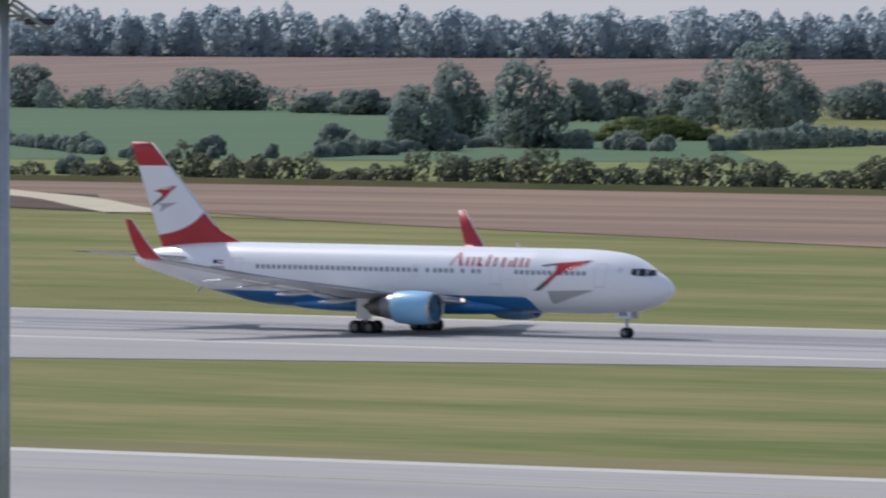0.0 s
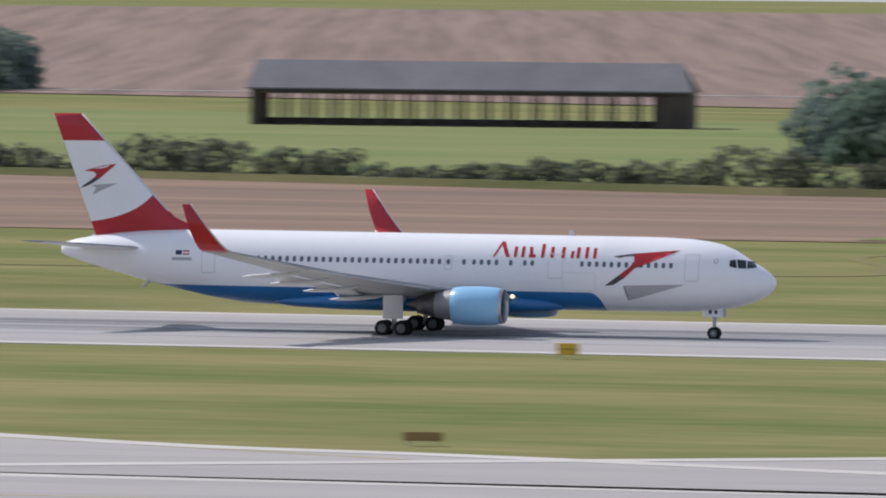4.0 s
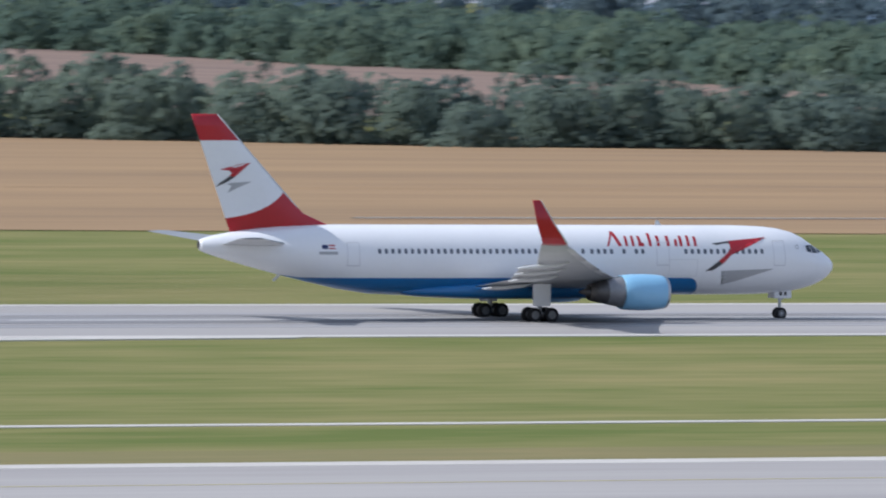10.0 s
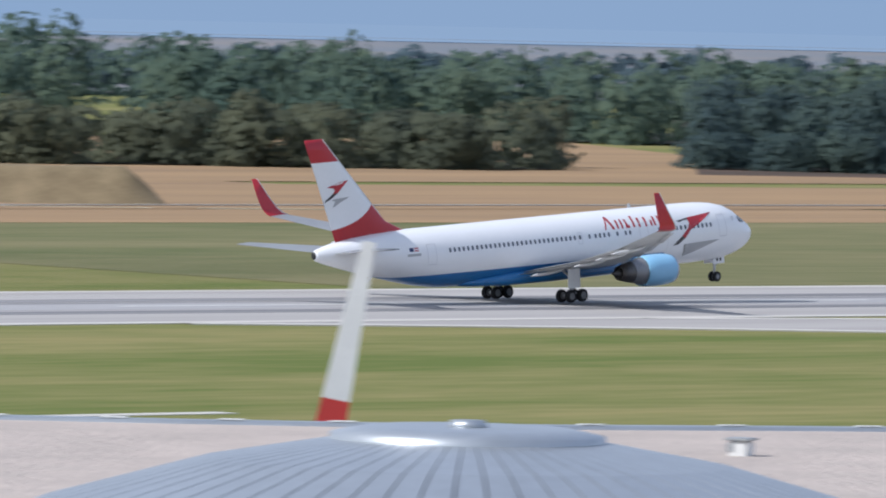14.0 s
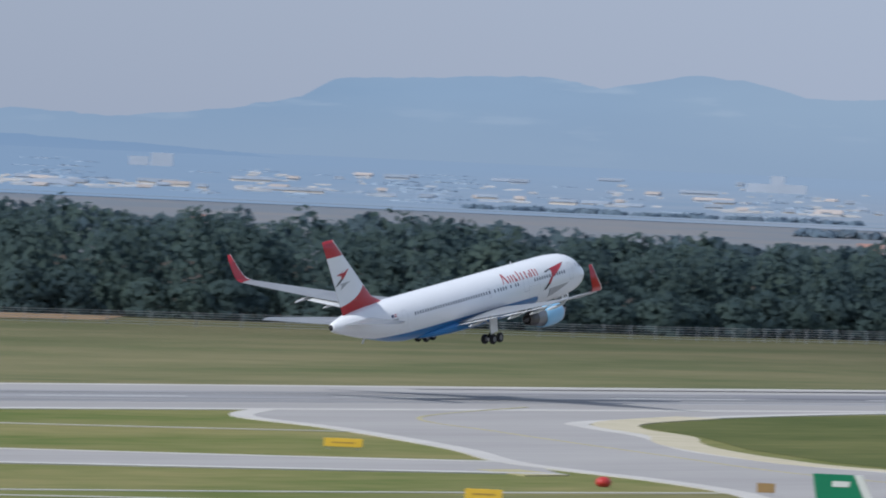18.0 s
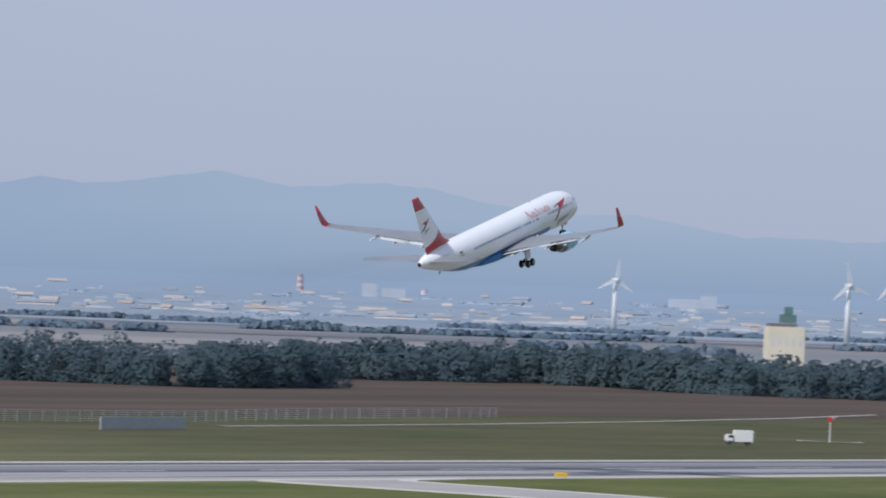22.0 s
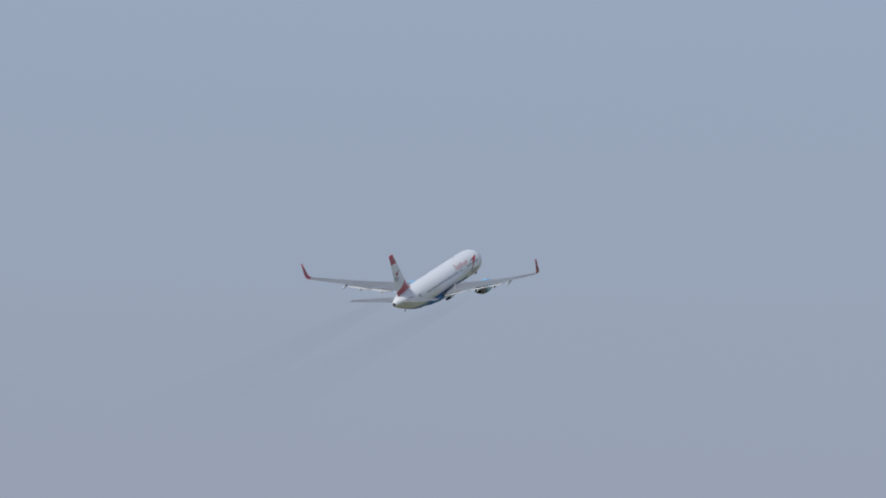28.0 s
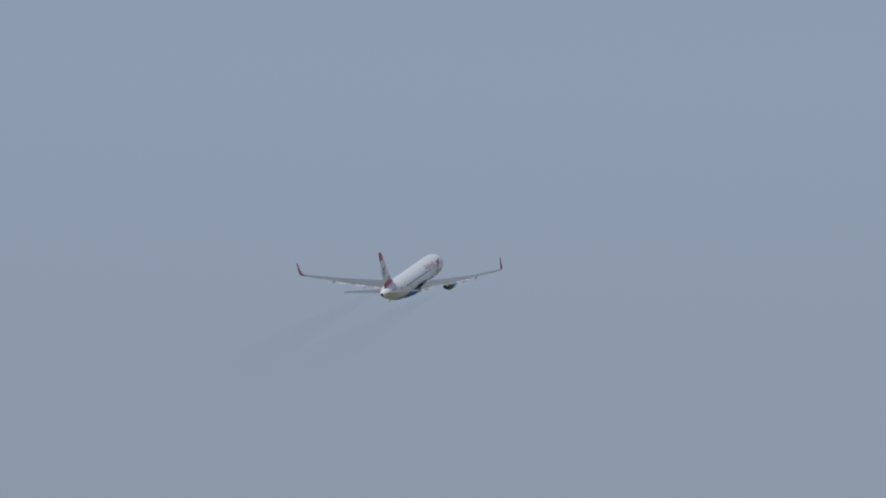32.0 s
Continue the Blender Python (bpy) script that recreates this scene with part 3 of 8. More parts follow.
# ---- trees ----
rng = np.random.default_rng(7)
M["bark"] = mat("bark", (0.10, 0.075, 0.055), 0.95, vary=0.4, scale=1.5)
# most leaf base colours are lifted and blued to stand in for haze
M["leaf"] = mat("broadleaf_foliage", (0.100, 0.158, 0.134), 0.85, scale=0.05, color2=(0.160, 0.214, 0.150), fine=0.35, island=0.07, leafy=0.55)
# brighter, bluer copy of the broadleaf colour; hazy light is put into it
M["leaf_lifted"] = mat("haze_lifted_foliage", (0.150, 0.212, 0.190), 0.85, scale=0.05, color2=(0.220, 0.275, 0.200), fine=0.3, island=0.06, leafy=0.55)
# trees of the first fields: base colour raised to blue-grey in place of haze
M["leaf_misty"] = mat("haze_tinted_foliage", (0.205, 0.268, 0.262), 0.85, scale=0.06, color2=(0.285, 0.335, 0.265), fine=0.3, island=0.06, leafy=0.55)
# skyline wood: the haze before it is painted into this very pale colour
M["leaf_sky"] = mat("skyline_haze_foliage", (0.480, 0.555, 0.600), 0.9, scale=0.03, color2=(0.520, 0.590, 0.620), fine=0.2, island=0.06, leafy=0.7)
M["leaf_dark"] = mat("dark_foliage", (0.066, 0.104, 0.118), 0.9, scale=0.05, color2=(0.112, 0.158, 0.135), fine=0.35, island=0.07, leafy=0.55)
M["leaf_olive"] = mat("olive_foliage", (0.112, 0.132, 0.098), 0.9, scale=0.05, color2=(0.165, 0.178, 0.115), fine=0.35, island=0.07, leafy=0.55)
M["leaf_light"] = mat("light_foliage", (0.121, 0.171, 0.060), 0.8, scale=0.05, color2=(0.179, 0.208, 0.073), fine=0.5, island=0.10, leafy=0.4)
# far woods: blue of the haze mixed into the leaf colour
M["leaf_far"] = mat("far_haze_foliage", (0.105, 0.155, 0.185), 0.9, scale=0.03, color2=(0.130, 0.180, 0.195), fine=0.2, island=0.08, leafy=0.55)

M["leaf_belt"] = mat("belt_foliage", (0.118, 0.168, 0.162), 0.9, scale=0.03, color2=(0.195, 0.245, 0.180), fine=0.2, island=0.05, leafy=0.55, sharp=0.18)
# wood floor: litter colour darkened to stand in for shade under trees
M["earth"] = mat("shade_dark_floor", (0.042, 0.042, 0.036), 0.95, vary=0.4, scale=0.3)


def crown(cx, cy, z0, w, hgt, n, leaf, lumps=7, deep=False):
    """Quads of one crown: leaf clumps on the outside of several lumps, as vertices with soft outward normals (n*4, 6)."""
    lumps = int(lumps * 1.7)
    lc = rng.normal(0, 1, (lumps, 3))
    lc /= np.linalg.norm(lc, axis=1)[:, None] + 1e-6
    lc *= rng.uniform(*((0.42, 0.80) if deep else (0.38, 0.72)), (lumps, 1))
    lr = rng.uniform(*((0.18, 0.38) if deep else (0.20, 0.40)), lumps)
    lc = np.vstack([lc, [[0, 0, -0.05]]])
    lr = np.append(lr, 0.62 if deep else 0.68)
    k = rng.choice(lumps + 1, n * 2, p=lr ** 2 / (lr ** 2).sum())
    d = rng.normal(0, 1, (n * 2, 3))
    d /= np.linalg.norm(d, axis=1)[:, None]
    p = lc[k] + d * (lr[k] * rng.uniform(0.90, 1.14, n * 2))[:, None]
    inside = (np.linalg.norm(p[:, None, :] - lc[None], axis=2) < lr[None] * 0.86).any(1)
    keep = np.nonzero(~inside)[0][:n]
    p, d = p[keep], d[keep]
    n = len(keep)
    soft = d * 0.30 + p * 0.65 + (0, 0, 0.45) + rng.normal(0, 0.12, (n, 3))
    soft /= np.linalg.norm(soft, axis=1)[:, None]
    p[:, :2] *= w / 2
    p[:, 2] = (p[:, 2] * 0.5 + 0.5) * hgt
    p += (cx, cy, z0)
    nrm = d + rng.normal(0, 0.42, (n, 3))
    nrm /= np.linalg.norm(nrm, axis=1)[:, None]
    u = np.cross(nrm, rng.normal(0, 1, (n, 3)))
    u /= np.linalg.norm(u, axis=1)[:, None] + 1e-6
    v = np.cross(nrm, u)
    s = leaf * rng.uniform(0.7, 1.6, n)[:, None]
    q = np.stack([p - u * s - v * s * 0.6, p + u * s * 0.9 - v * s, p + u * s + v * s * 0.7, p - u * s * 0.8 + v * s], 1).reshape(-1, 3)
    q = np.hstack([q, np.repeat(soft, 4, axis=0)])
    return q


def quads_mesh(name, verts, material):
    me = bpy.data.meshes.new(name)
    n = len(verts) // 4
    me.vertices.add(len(verts))
    me.vertices.foreach_set("co", np.ascontiguousarray(verts[:, :3], np.float32).ravel())
    me.attributes.new("custom_normal", "FLOAT_VECTOR", "POINT").data.foreach_set("vector", np.ascontiguousarray(verts[:, 3:], np.float32).ravel())
    me.loops.add(n * 4)
    me.loops.foreach_set("vertex_index", np.arange(n * 4, dtype=np.int32))
    me.polygons.add(n)
    me.polygons.foreach_set("loop_start", np.arange(0, n * 4, 4, dtype=np.int32))
    me.materials.append(material)
    me.update()
    return me


def wood(name, line, depth, rows, spacing, hgt, material, label, n=520, leaf=0.42, second=False, low=0.6, top=1.12, shrubs=True):
    """A wood: rows of crowns behind a front line of (bearing, range) points, joined as one stuff object. hgt may change along the line."""
    pts = [at(a, r, second=second)[:2] for a, r in line]
    hs = hgt if isinstance(hgt, (list, tuple)) else [hgt] * len(pts)
    chunks = []
    for j in range(rows):
        for i in range(len(pts) - 1):
            p, q = np.array(pts[i]), np.array(pts[i + 1])
            m = max(1, int(np.linalg.norm(q - p) / spacing))
            out = (p + q) / 2
            out = out / np.linalg.norm(out)
            for k in range(m):
                f = (k + rng.uniform(0, 1)) / m
                c = p + (q - p) * f + out * (depth * (j + rng.uniform(-0.3, 0.3)) / max(rows, 1))
                h0 = hs[i] + (hs[i + 1] - hs[i]) * f
                hh = h0 * min(top, max(low, 0.92 + 0.34 * noise.noise(Vector((c[0] * 0.045, c[1] * 0.045, j * 2.0))) + rng.uniform(-0.09, 0.09)))
                z = gz(*c)
                w = spacing * rng.uniform(1.35, 1.95)
                if j == 0:
                    chunks.append(crown(c[0], c[1], z - hh * 0.06, w, hh * 1.04, n, leaf, 11))
                    if shrubs:
                        for _ in range(3):
                            sh_ = hh * rng.uniform(0.28, 0.5)
                            chunks.append(crown(c[0] + rng.uniform(-5, 5), c[1] + rng.uniform(-2.5, 1.5), z - sh_ * 0.45, w * rng.uniform(0.7, 1.1), sh_ * 1.45, n // 3, leaf * 0.8, 7))
                else:
                    chunks.append(crown(c[0], c[1], z + hh * 0.12, w, hh * 0.9, int(n * (0.5 if j == 1 else 0.32)), leaf * 1.2, 8))
                    if shrubs and j == 1:
                        for _ in range(2):
                            chunks.append(crown(c[0] + rng.uniform(-6, 6), c[1] + rng.uniform(-4, 4), z - hh * 0.2, w * 1.2, hh * 0.75, n // 5, leaf * 1.25, 7))
    # dark floor sheet, painted shade that closes the gaps between the crowns
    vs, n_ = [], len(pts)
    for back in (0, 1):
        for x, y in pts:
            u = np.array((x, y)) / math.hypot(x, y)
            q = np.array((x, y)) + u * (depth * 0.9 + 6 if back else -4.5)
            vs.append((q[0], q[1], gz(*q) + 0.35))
    tagged(mesh_obj("wood_floor", vs, [(i, i + 1, n_ + i + 1, n_ + i) for i in range(n_ - 1)], M["earth"]), "leaf litter darkened as the shade under the trees", "ground", "", "structure")
    me = quads_mesh(name, np.concatenate(chunks), material)
    return tagged(new(name, me), label, "woods", "", "stuff")


def tree(az, r, hgt, w, material, label, second=False, n=420, leaf=0.6, trunk=0.16, name="tree"):
    """A single tree: tapered trunk with limbs, and a crown of leaf clumps."""
    x, y, z = at(az, r, second=second)
    e = tagged(new(name), label, "tree", "", "")
    e.location = (x, y, z)
    bm = bmesh.new()
    tube(bm, [(0, 0, -0.3), (0.1, 0.05, hgt * 0.3), (0.0, 0.1, hgt * 0.6)], [hgt * 0.025, hgt * 0.018, hgt * 0.008], 8)
    for k in range(5):
        a = k * 1.257 + r
        tube(bm, [(0, 0, hgt * (0.22 + 0.05 * k)), (math.cos(a) * w * 0.18, math.sin(a) * w * 0.18, hgt * (0.36 + 0.05 * k)), (math.cos(a) * w * 0.3, math.sin(a) * w * 0.3, hgt * (0.48 + 0.06 * k))], [hgt * 0.011, hgt * 0.007, hgt * 0.003], 6)
    part("trunk", bm, M["bark"], e)
    a0 = r * 1.7
    me = quads_mesh("crown", np.concatenate([crown(0, 0, hgt * trunk, w * 0.85, hgt * (1 - trunk), n, leaf, 15, True)] + [crown(math.cos(a0 + k * 2.3) * w * 0.3, math.sin(a0 + k * 2.3) * w * 0.3, -0.06 * hgt, w * 0.6, hgt * (0.5 + 0.12 * k), n // 3, leaf, 9, True) for k in range(3)]), material)
    c = new("crown", me)
    c.parent = e
    return e


# hedge along the far side of the stubble field
hv = []
hb = []
for k in range(46):
    hb.append(crown(222 + k * 2.15 + rng.uniform(-1, 1), 1050 + rng.uniform(-1, 3), -0.8, rng.uniform(6, 9), rng.uniform(5.0, 7.6) * (0.75 if k > 42 or k < 4 else 1), 420, 0.24, 9))
tagged(new("hedge", quads_mesh("hedge", np.concatenate(hb), M["leaf_light"])), "taller light green end of the hedge beside the wheat", "hedge", "", "stuff")
for i in range(len(FX) - 1):
    if FX[i + 1] > 320:
        continue
    a, b = FX[i], FX[i + 1]
    L = b - a
    for k in range(int(L / 3.0)):
        x = a + L * (k + rng.uniform(0, 1)) / int(L / 3.0)
        thin = noise.noise(Vector((x * 0.035, 3.1, 0))) + (0.12 if x > -260 else 0)
        if thin > 0.62 or x < -920:
            continue
        y = HEDGE[a] + (HEDGE[b] - HEDGE[a]) * (x - a) / L + 4 + rng.uniform(-1, 2.0)
        hh = rng.uniform(4.2, 6.2) * (0.95 + 0.6 * noise.noise(Vector((x * 0.05, 0.3, 0)))) * (0.6 if thin > 0.2 else 1.0)
        hv.append(crown(x, y, -0.9, rng.uniform(4.5, 7.5), hh + 0.9, 260, 0.22, 7))
tagged(new("hedge", quads_mesh("hedge", np.concatenate(hv), M["leaf_olive"])), "uneven green hedge of shrubs along the field edge", "hedge", "", "stuff")
bm = bmesh.new()
for i in range(len(FX) - 1):
    if FX[i + 1] > 320:
        break
    a, b = FX[i], FX[i + 1]
    vs = [bm.verts.new(p) for p in ((a, HEDGE[a] - 0.6, 0), (b, HEDGE[b] - 0.6, 0), (b, HEDGE[b], 1.0), (a, HEDGE[a], 1.0), (a, HEDGE[a] + 6, 1.0), (b, HEDGE[b] + 6, 1.0))]
    bm.faces.new((vs[0], vs[1], vs[2], vs[3]))
    bm.faces.new((vs[3], vs[2], vs[5], vs[4]))
tagged(bm_obj("field_bank", bm, M["rough"]), "low weedy bank under the hedge", "bank", "", "structure")

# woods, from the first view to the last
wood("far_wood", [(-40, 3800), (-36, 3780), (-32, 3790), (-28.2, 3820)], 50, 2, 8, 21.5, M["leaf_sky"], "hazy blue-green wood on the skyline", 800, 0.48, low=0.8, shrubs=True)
wood("broadleaf_wood", [(-28.2, 1905), (-26.7, 1850), (-24.5, 1846), (-23.4, 1846), (-20.8, 1800), (-19.2, 1740)], 110, 4, 9, [20, 22, 22.5, 20, 17, 17], M["leaf_lifted"], "dense broadleaf wood with crowns coloured pale for haze", 480, 0.5)
wood("broadleaf_wood", [(-25.0, 2000), (-23.2, 2000)], 60, 3, 10, 26, M["leaf_lifted"], "taller trees in the middle of the wood", 360, 0.55, shrubs=False)
wood("broadleaf_wood", [(-19.2, 1740), (-18.0, 1900), (-16.8, 2010)], 60, 3, 9, 16, M["leaf_lifted"], "broadleaf wood thinning at the field corner", 420, 0.5)
wood("broadleaf_wood", [(-11.9, 1290), (-9, 1330), (-4, 1325), (0, 1318), (2.5, 1314), (5.3, 1372), (8.1, 1438), (11.3, 1465), (11.9, 1470), (15.0, 1480), (15.3, 1480)], 50, 3, 8.5, [14, 15, 15.5, 15.5, 15.5, 15.5, 16, 15.5, 10.5, 10.5, 14], M["leaf_belt"], "long belt of dark trees behind the field", 400, 0.44, low=0.5)
wood("broadleaf_wood", [(15.2, 1480), (17.9, 1470), (20.5, 1452), (23.3, 1424), (26.5, 1436)], 50, 3, 8.5, [18, 18, 13.5, 12.5, 12], M["leaf_belt"], "belt of broadleaf trees in summer green", 460, 0.42, low=0.6)
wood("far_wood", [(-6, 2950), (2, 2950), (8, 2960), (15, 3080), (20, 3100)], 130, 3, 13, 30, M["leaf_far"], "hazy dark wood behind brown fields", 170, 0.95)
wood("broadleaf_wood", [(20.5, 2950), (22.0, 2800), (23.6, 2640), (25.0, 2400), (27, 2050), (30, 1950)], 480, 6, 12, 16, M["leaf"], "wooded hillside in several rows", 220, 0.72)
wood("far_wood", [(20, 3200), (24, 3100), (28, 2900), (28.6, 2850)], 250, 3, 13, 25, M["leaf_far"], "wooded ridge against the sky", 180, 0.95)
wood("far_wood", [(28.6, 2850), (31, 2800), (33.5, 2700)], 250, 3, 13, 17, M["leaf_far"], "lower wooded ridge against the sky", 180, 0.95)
wood("broadleaf_wood", [(26.5, 1440), (29.5, 1515), (33, 1450), (36.3, 1390), (38.6, 1392), (42.0, 1420), (43.6, 1440)], 40, 2, 8, 11.6, M["leaf_olive"], "belt of olive-green trees along the wheat field", 460, 0.42, True, low=0.75)
wood("broadleaf_wood", [(27.0, 1640), (29.5, 1680), (31, 1720), (33.0, 1700), (33.5, 1700), (34.7, 1700), (35.2, 1700), (35.8, 1700), (37.5, 1720), (38.1, 1740), (38.6, 1740), (39.4, 1740), (40.3, 1740), (41.2, 1750), (44, 1740), (46, 1730)], 160, 4, 10, [20, 20, 22.5, 24, 30, 30, 23, 21.5, 22, 15.5, 17.5, 20, 25, 20, 19, 18], M["leaf"], "tall broadleaf wood behind the tree belt", 420, 0.5, True, low=0.75)
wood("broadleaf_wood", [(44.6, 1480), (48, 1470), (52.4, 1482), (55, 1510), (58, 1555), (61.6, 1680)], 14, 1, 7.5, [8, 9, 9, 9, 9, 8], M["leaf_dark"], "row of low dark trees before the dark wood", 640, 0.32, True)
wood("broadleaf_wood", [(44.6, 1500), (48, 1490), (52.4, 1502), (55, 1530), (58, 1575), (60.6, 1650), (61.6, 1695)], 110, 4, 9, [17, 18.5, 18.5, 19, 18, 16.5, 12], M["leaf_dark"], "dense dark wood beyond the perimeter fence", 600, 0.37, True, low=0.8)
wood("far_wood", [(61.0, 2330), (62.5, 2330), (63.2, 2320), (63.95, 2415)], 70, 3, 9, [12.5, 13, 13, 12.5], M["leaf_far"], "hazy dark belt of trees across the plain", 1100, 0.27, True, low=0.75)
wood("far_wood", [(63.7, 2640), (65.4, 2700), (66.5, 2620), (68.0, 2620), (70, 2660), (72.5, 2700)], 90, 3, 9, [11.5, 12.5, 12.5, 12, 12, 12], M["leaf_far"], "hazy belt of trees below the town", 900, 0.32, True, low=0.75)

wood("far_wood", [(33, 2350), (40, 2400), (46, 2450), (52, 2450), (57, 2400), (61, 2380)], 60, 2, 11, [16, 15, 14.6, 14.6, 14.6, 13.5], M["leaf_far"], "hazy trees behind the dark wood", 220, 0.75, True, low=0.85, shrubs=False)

# hedgerows among the first fields
def hedgerow(line, h0, h1, step, material, label):
    chunks = []
    for (a0, r0), (a1, r1) in zip(line, line[1:]):
        p, q = np.array(at(a0, r0)[:2]), np.array(at(a1, r1)[:2])
        m = int(np.linalg.norm(q - p) / step)
        for k in range(m):
            c = p + (q - p) * (k + rng.uniform(0, 1)) / m
            g = noise.noise(Vector((c[0] * 0.02, c[1] * 0.02, 5)))
            if g > 0.4:
                continue
            h = rng.uniform(h0, h1) * (1 - 0.6 * g)
            chunks.append(crown(c[0], c[1], gz(*c) - h * 0.25, h * rng.uniform(1.0, 1.7), h * 1.25, 320, 0.30, 7))
    tagged(new("hedgerow", quads_mesh("hedgerow", np.concatenate(chunks), material)), label, "hedge", "", "stuff")


hedgerow([(-36, 2700), (-33.0, 2620), (-31.0, 2450), (-29.2, 2500)], 5, 9, 7, M["leaf_misty"], "uneven hedgerow of trees and shrubs between fields")
hedgerow([(-32.2, 1900), (-31.0, 1830), (-29.8, 1950), (-28.2, 2000)], 3, 6, 6, M["leaf_misty"], "low hedgerow of shrubs beside the meadow")
hedgerow([(11.7, 1352), (13.2, 1345), (14.8, 1340)], 3.2, 5.0, 5, M["leaf_light"], "pale green shrubs before the tree belt")
hedgerow([(-36, 2080), (-34.5, 1700), (-33.4, 1720), (-32.2, 1900)], 2, 4, 9, M["leaf_misty"], "thin line of shrubs along the crop")

# ---- distance ----
def ridge(name, az0, az1, r, prof, base_el, color, emit, label, step=0.05, grain=0.03, seed=1.0, foot=(0.335, 0.440, 0.615), pale=None):
    """A far ridge as a plain backdrop: a curved sheet from a low base to a hilly outline. It glows, with haze put into
    the glow colour.
    """
    vs, fs = [], []
    n = int((az1 - az0) / step)
    for i in range(n + 1):
        a = az0 + (az1 - az0) * i / n
        el = float(np.interp(a, [p[0] for p in prof], [p[1] for p in prof])) + grain * noise.noise(Vector((a * 1.7, seed, 0))) + grain * 0.6 * noise.noise(Vector((a * 6, seed, 2))) + grain * 0.35 * noise.noise(Vector((a * 19, seed, 7)))
        x, y = 41.9 + r * math.sin(radians(a)), 62.2 + r * math.cos(radians(a))
        vs += [(x, y, EYE_Z + r * math.tan(radians(base_el))), (x, y, EYE_Z + r * math.tan(radians(el)))]
    for i in range(n):
        k = 2 * i
        fs.append((k, k + 2, k + 3, k + 1))
    m = bpy.data.materials.new(name)
    m.use_nodes = True
    nt = m.node_tree
    b = nt.nodes["Principled BSDF"]
    b.inputs["Base Color"].default_value = (0, 0, 0, 1)
    b.inputs["Specular IOR Level"].default_value = 0
    b.inputs["Emission Strength"].default_value = emit
    tc = nt.nodes.new("ShaderNodeTexCoord")
    last = None
    for sc, st, lo, hi, ca, cb in ((0.006, (1, 1, 3.0), 0.4, 0.62, color, tuple(c * k for c, k in zip(color, (0.90, 0.93, 0.97)))), (0.016, (1, 1, 7.0), 0.60, 0.72, None, tuple(c * k for c, k in zip(color, (1.28, 1.17, 1.10)))), (0.0035, (1, 1, 5.0), 0.45, 0.7, None, tuple(c * 1.07 for c in color))):
        mp = nt.nodes.new("ShaderNodeMapping")
        mp.inputs["Scale"].default_value = st
        nt.links.new(tc.outputs["Object"], mp.inputs["Vector"])
        nz = nt.nodes.new("ShaderNodeTexNoise")
        nz.inputs["Scale"].default_value = sc
        nz.inputs["Detail"].default_value = 5
        nt.links.new(mp.outputs[0], nz.inputs["Vector"])
        mr = nt.nodes.new("ShaderNodeMapRange")
        mr.inputs["From Min"].default_value, mr.inputs["From Max"].default_value = lo, hi
        mr.inputs["To Max"].default_value = 1.0 if ca else 0.75
        nt.links.new(nz.outputs["Fac"], mr.inputs["Value"])
        mx = nt.nodes.new("ShaderNodeMix")
        mx.data_type = "RGBA"
        nt.links.new(mr.outputs[0], mx.inputs["Factor"])
        if ca:
            mx.inputs["A"].default_value = (*ca, 1)
        else:
            nt.links.new(last, mx.inputs["A"])
        mx.inputs["B"].default_value = (*cb, 1)
        last = mx.outputs["Result"]
    sep = nt.nodes.new("ShaderNodeSeparateXYZ")
    nt.links.new(tc.outputs["Object"], sep.inputs[0])
    # thicker haze towards one end, mixed into the glow
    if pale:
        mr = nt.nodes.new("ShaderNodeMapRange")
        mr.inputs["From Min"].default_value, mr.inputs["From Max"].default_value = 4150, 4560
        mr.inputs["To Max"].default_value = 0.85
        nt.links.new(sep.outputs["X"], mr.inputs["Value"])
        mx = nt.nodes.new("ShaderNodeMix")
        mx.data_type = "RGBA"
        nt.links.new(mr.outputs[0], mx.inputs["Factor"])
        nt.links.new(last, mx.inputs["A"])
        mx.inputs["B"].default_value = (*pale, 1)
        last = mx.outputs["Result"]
    # ground haze at the foot, mixed into the glow by height
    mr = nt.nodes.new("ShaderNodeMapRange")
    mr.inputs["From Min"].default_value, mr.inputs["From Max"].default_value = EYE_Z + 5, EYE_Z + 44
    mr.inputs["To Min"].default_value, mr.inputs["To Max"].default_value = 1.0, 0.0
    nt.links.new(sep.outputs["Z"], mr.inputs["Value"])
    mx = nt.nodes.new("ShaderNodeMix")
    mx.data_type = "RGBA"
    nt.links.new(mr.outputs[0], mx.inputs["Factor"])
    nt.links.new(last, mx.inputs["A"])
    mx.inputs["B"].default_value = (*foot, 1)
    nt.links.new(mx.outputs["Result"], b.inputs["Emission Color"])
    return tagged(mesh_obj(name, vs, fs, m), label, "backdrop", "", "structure")


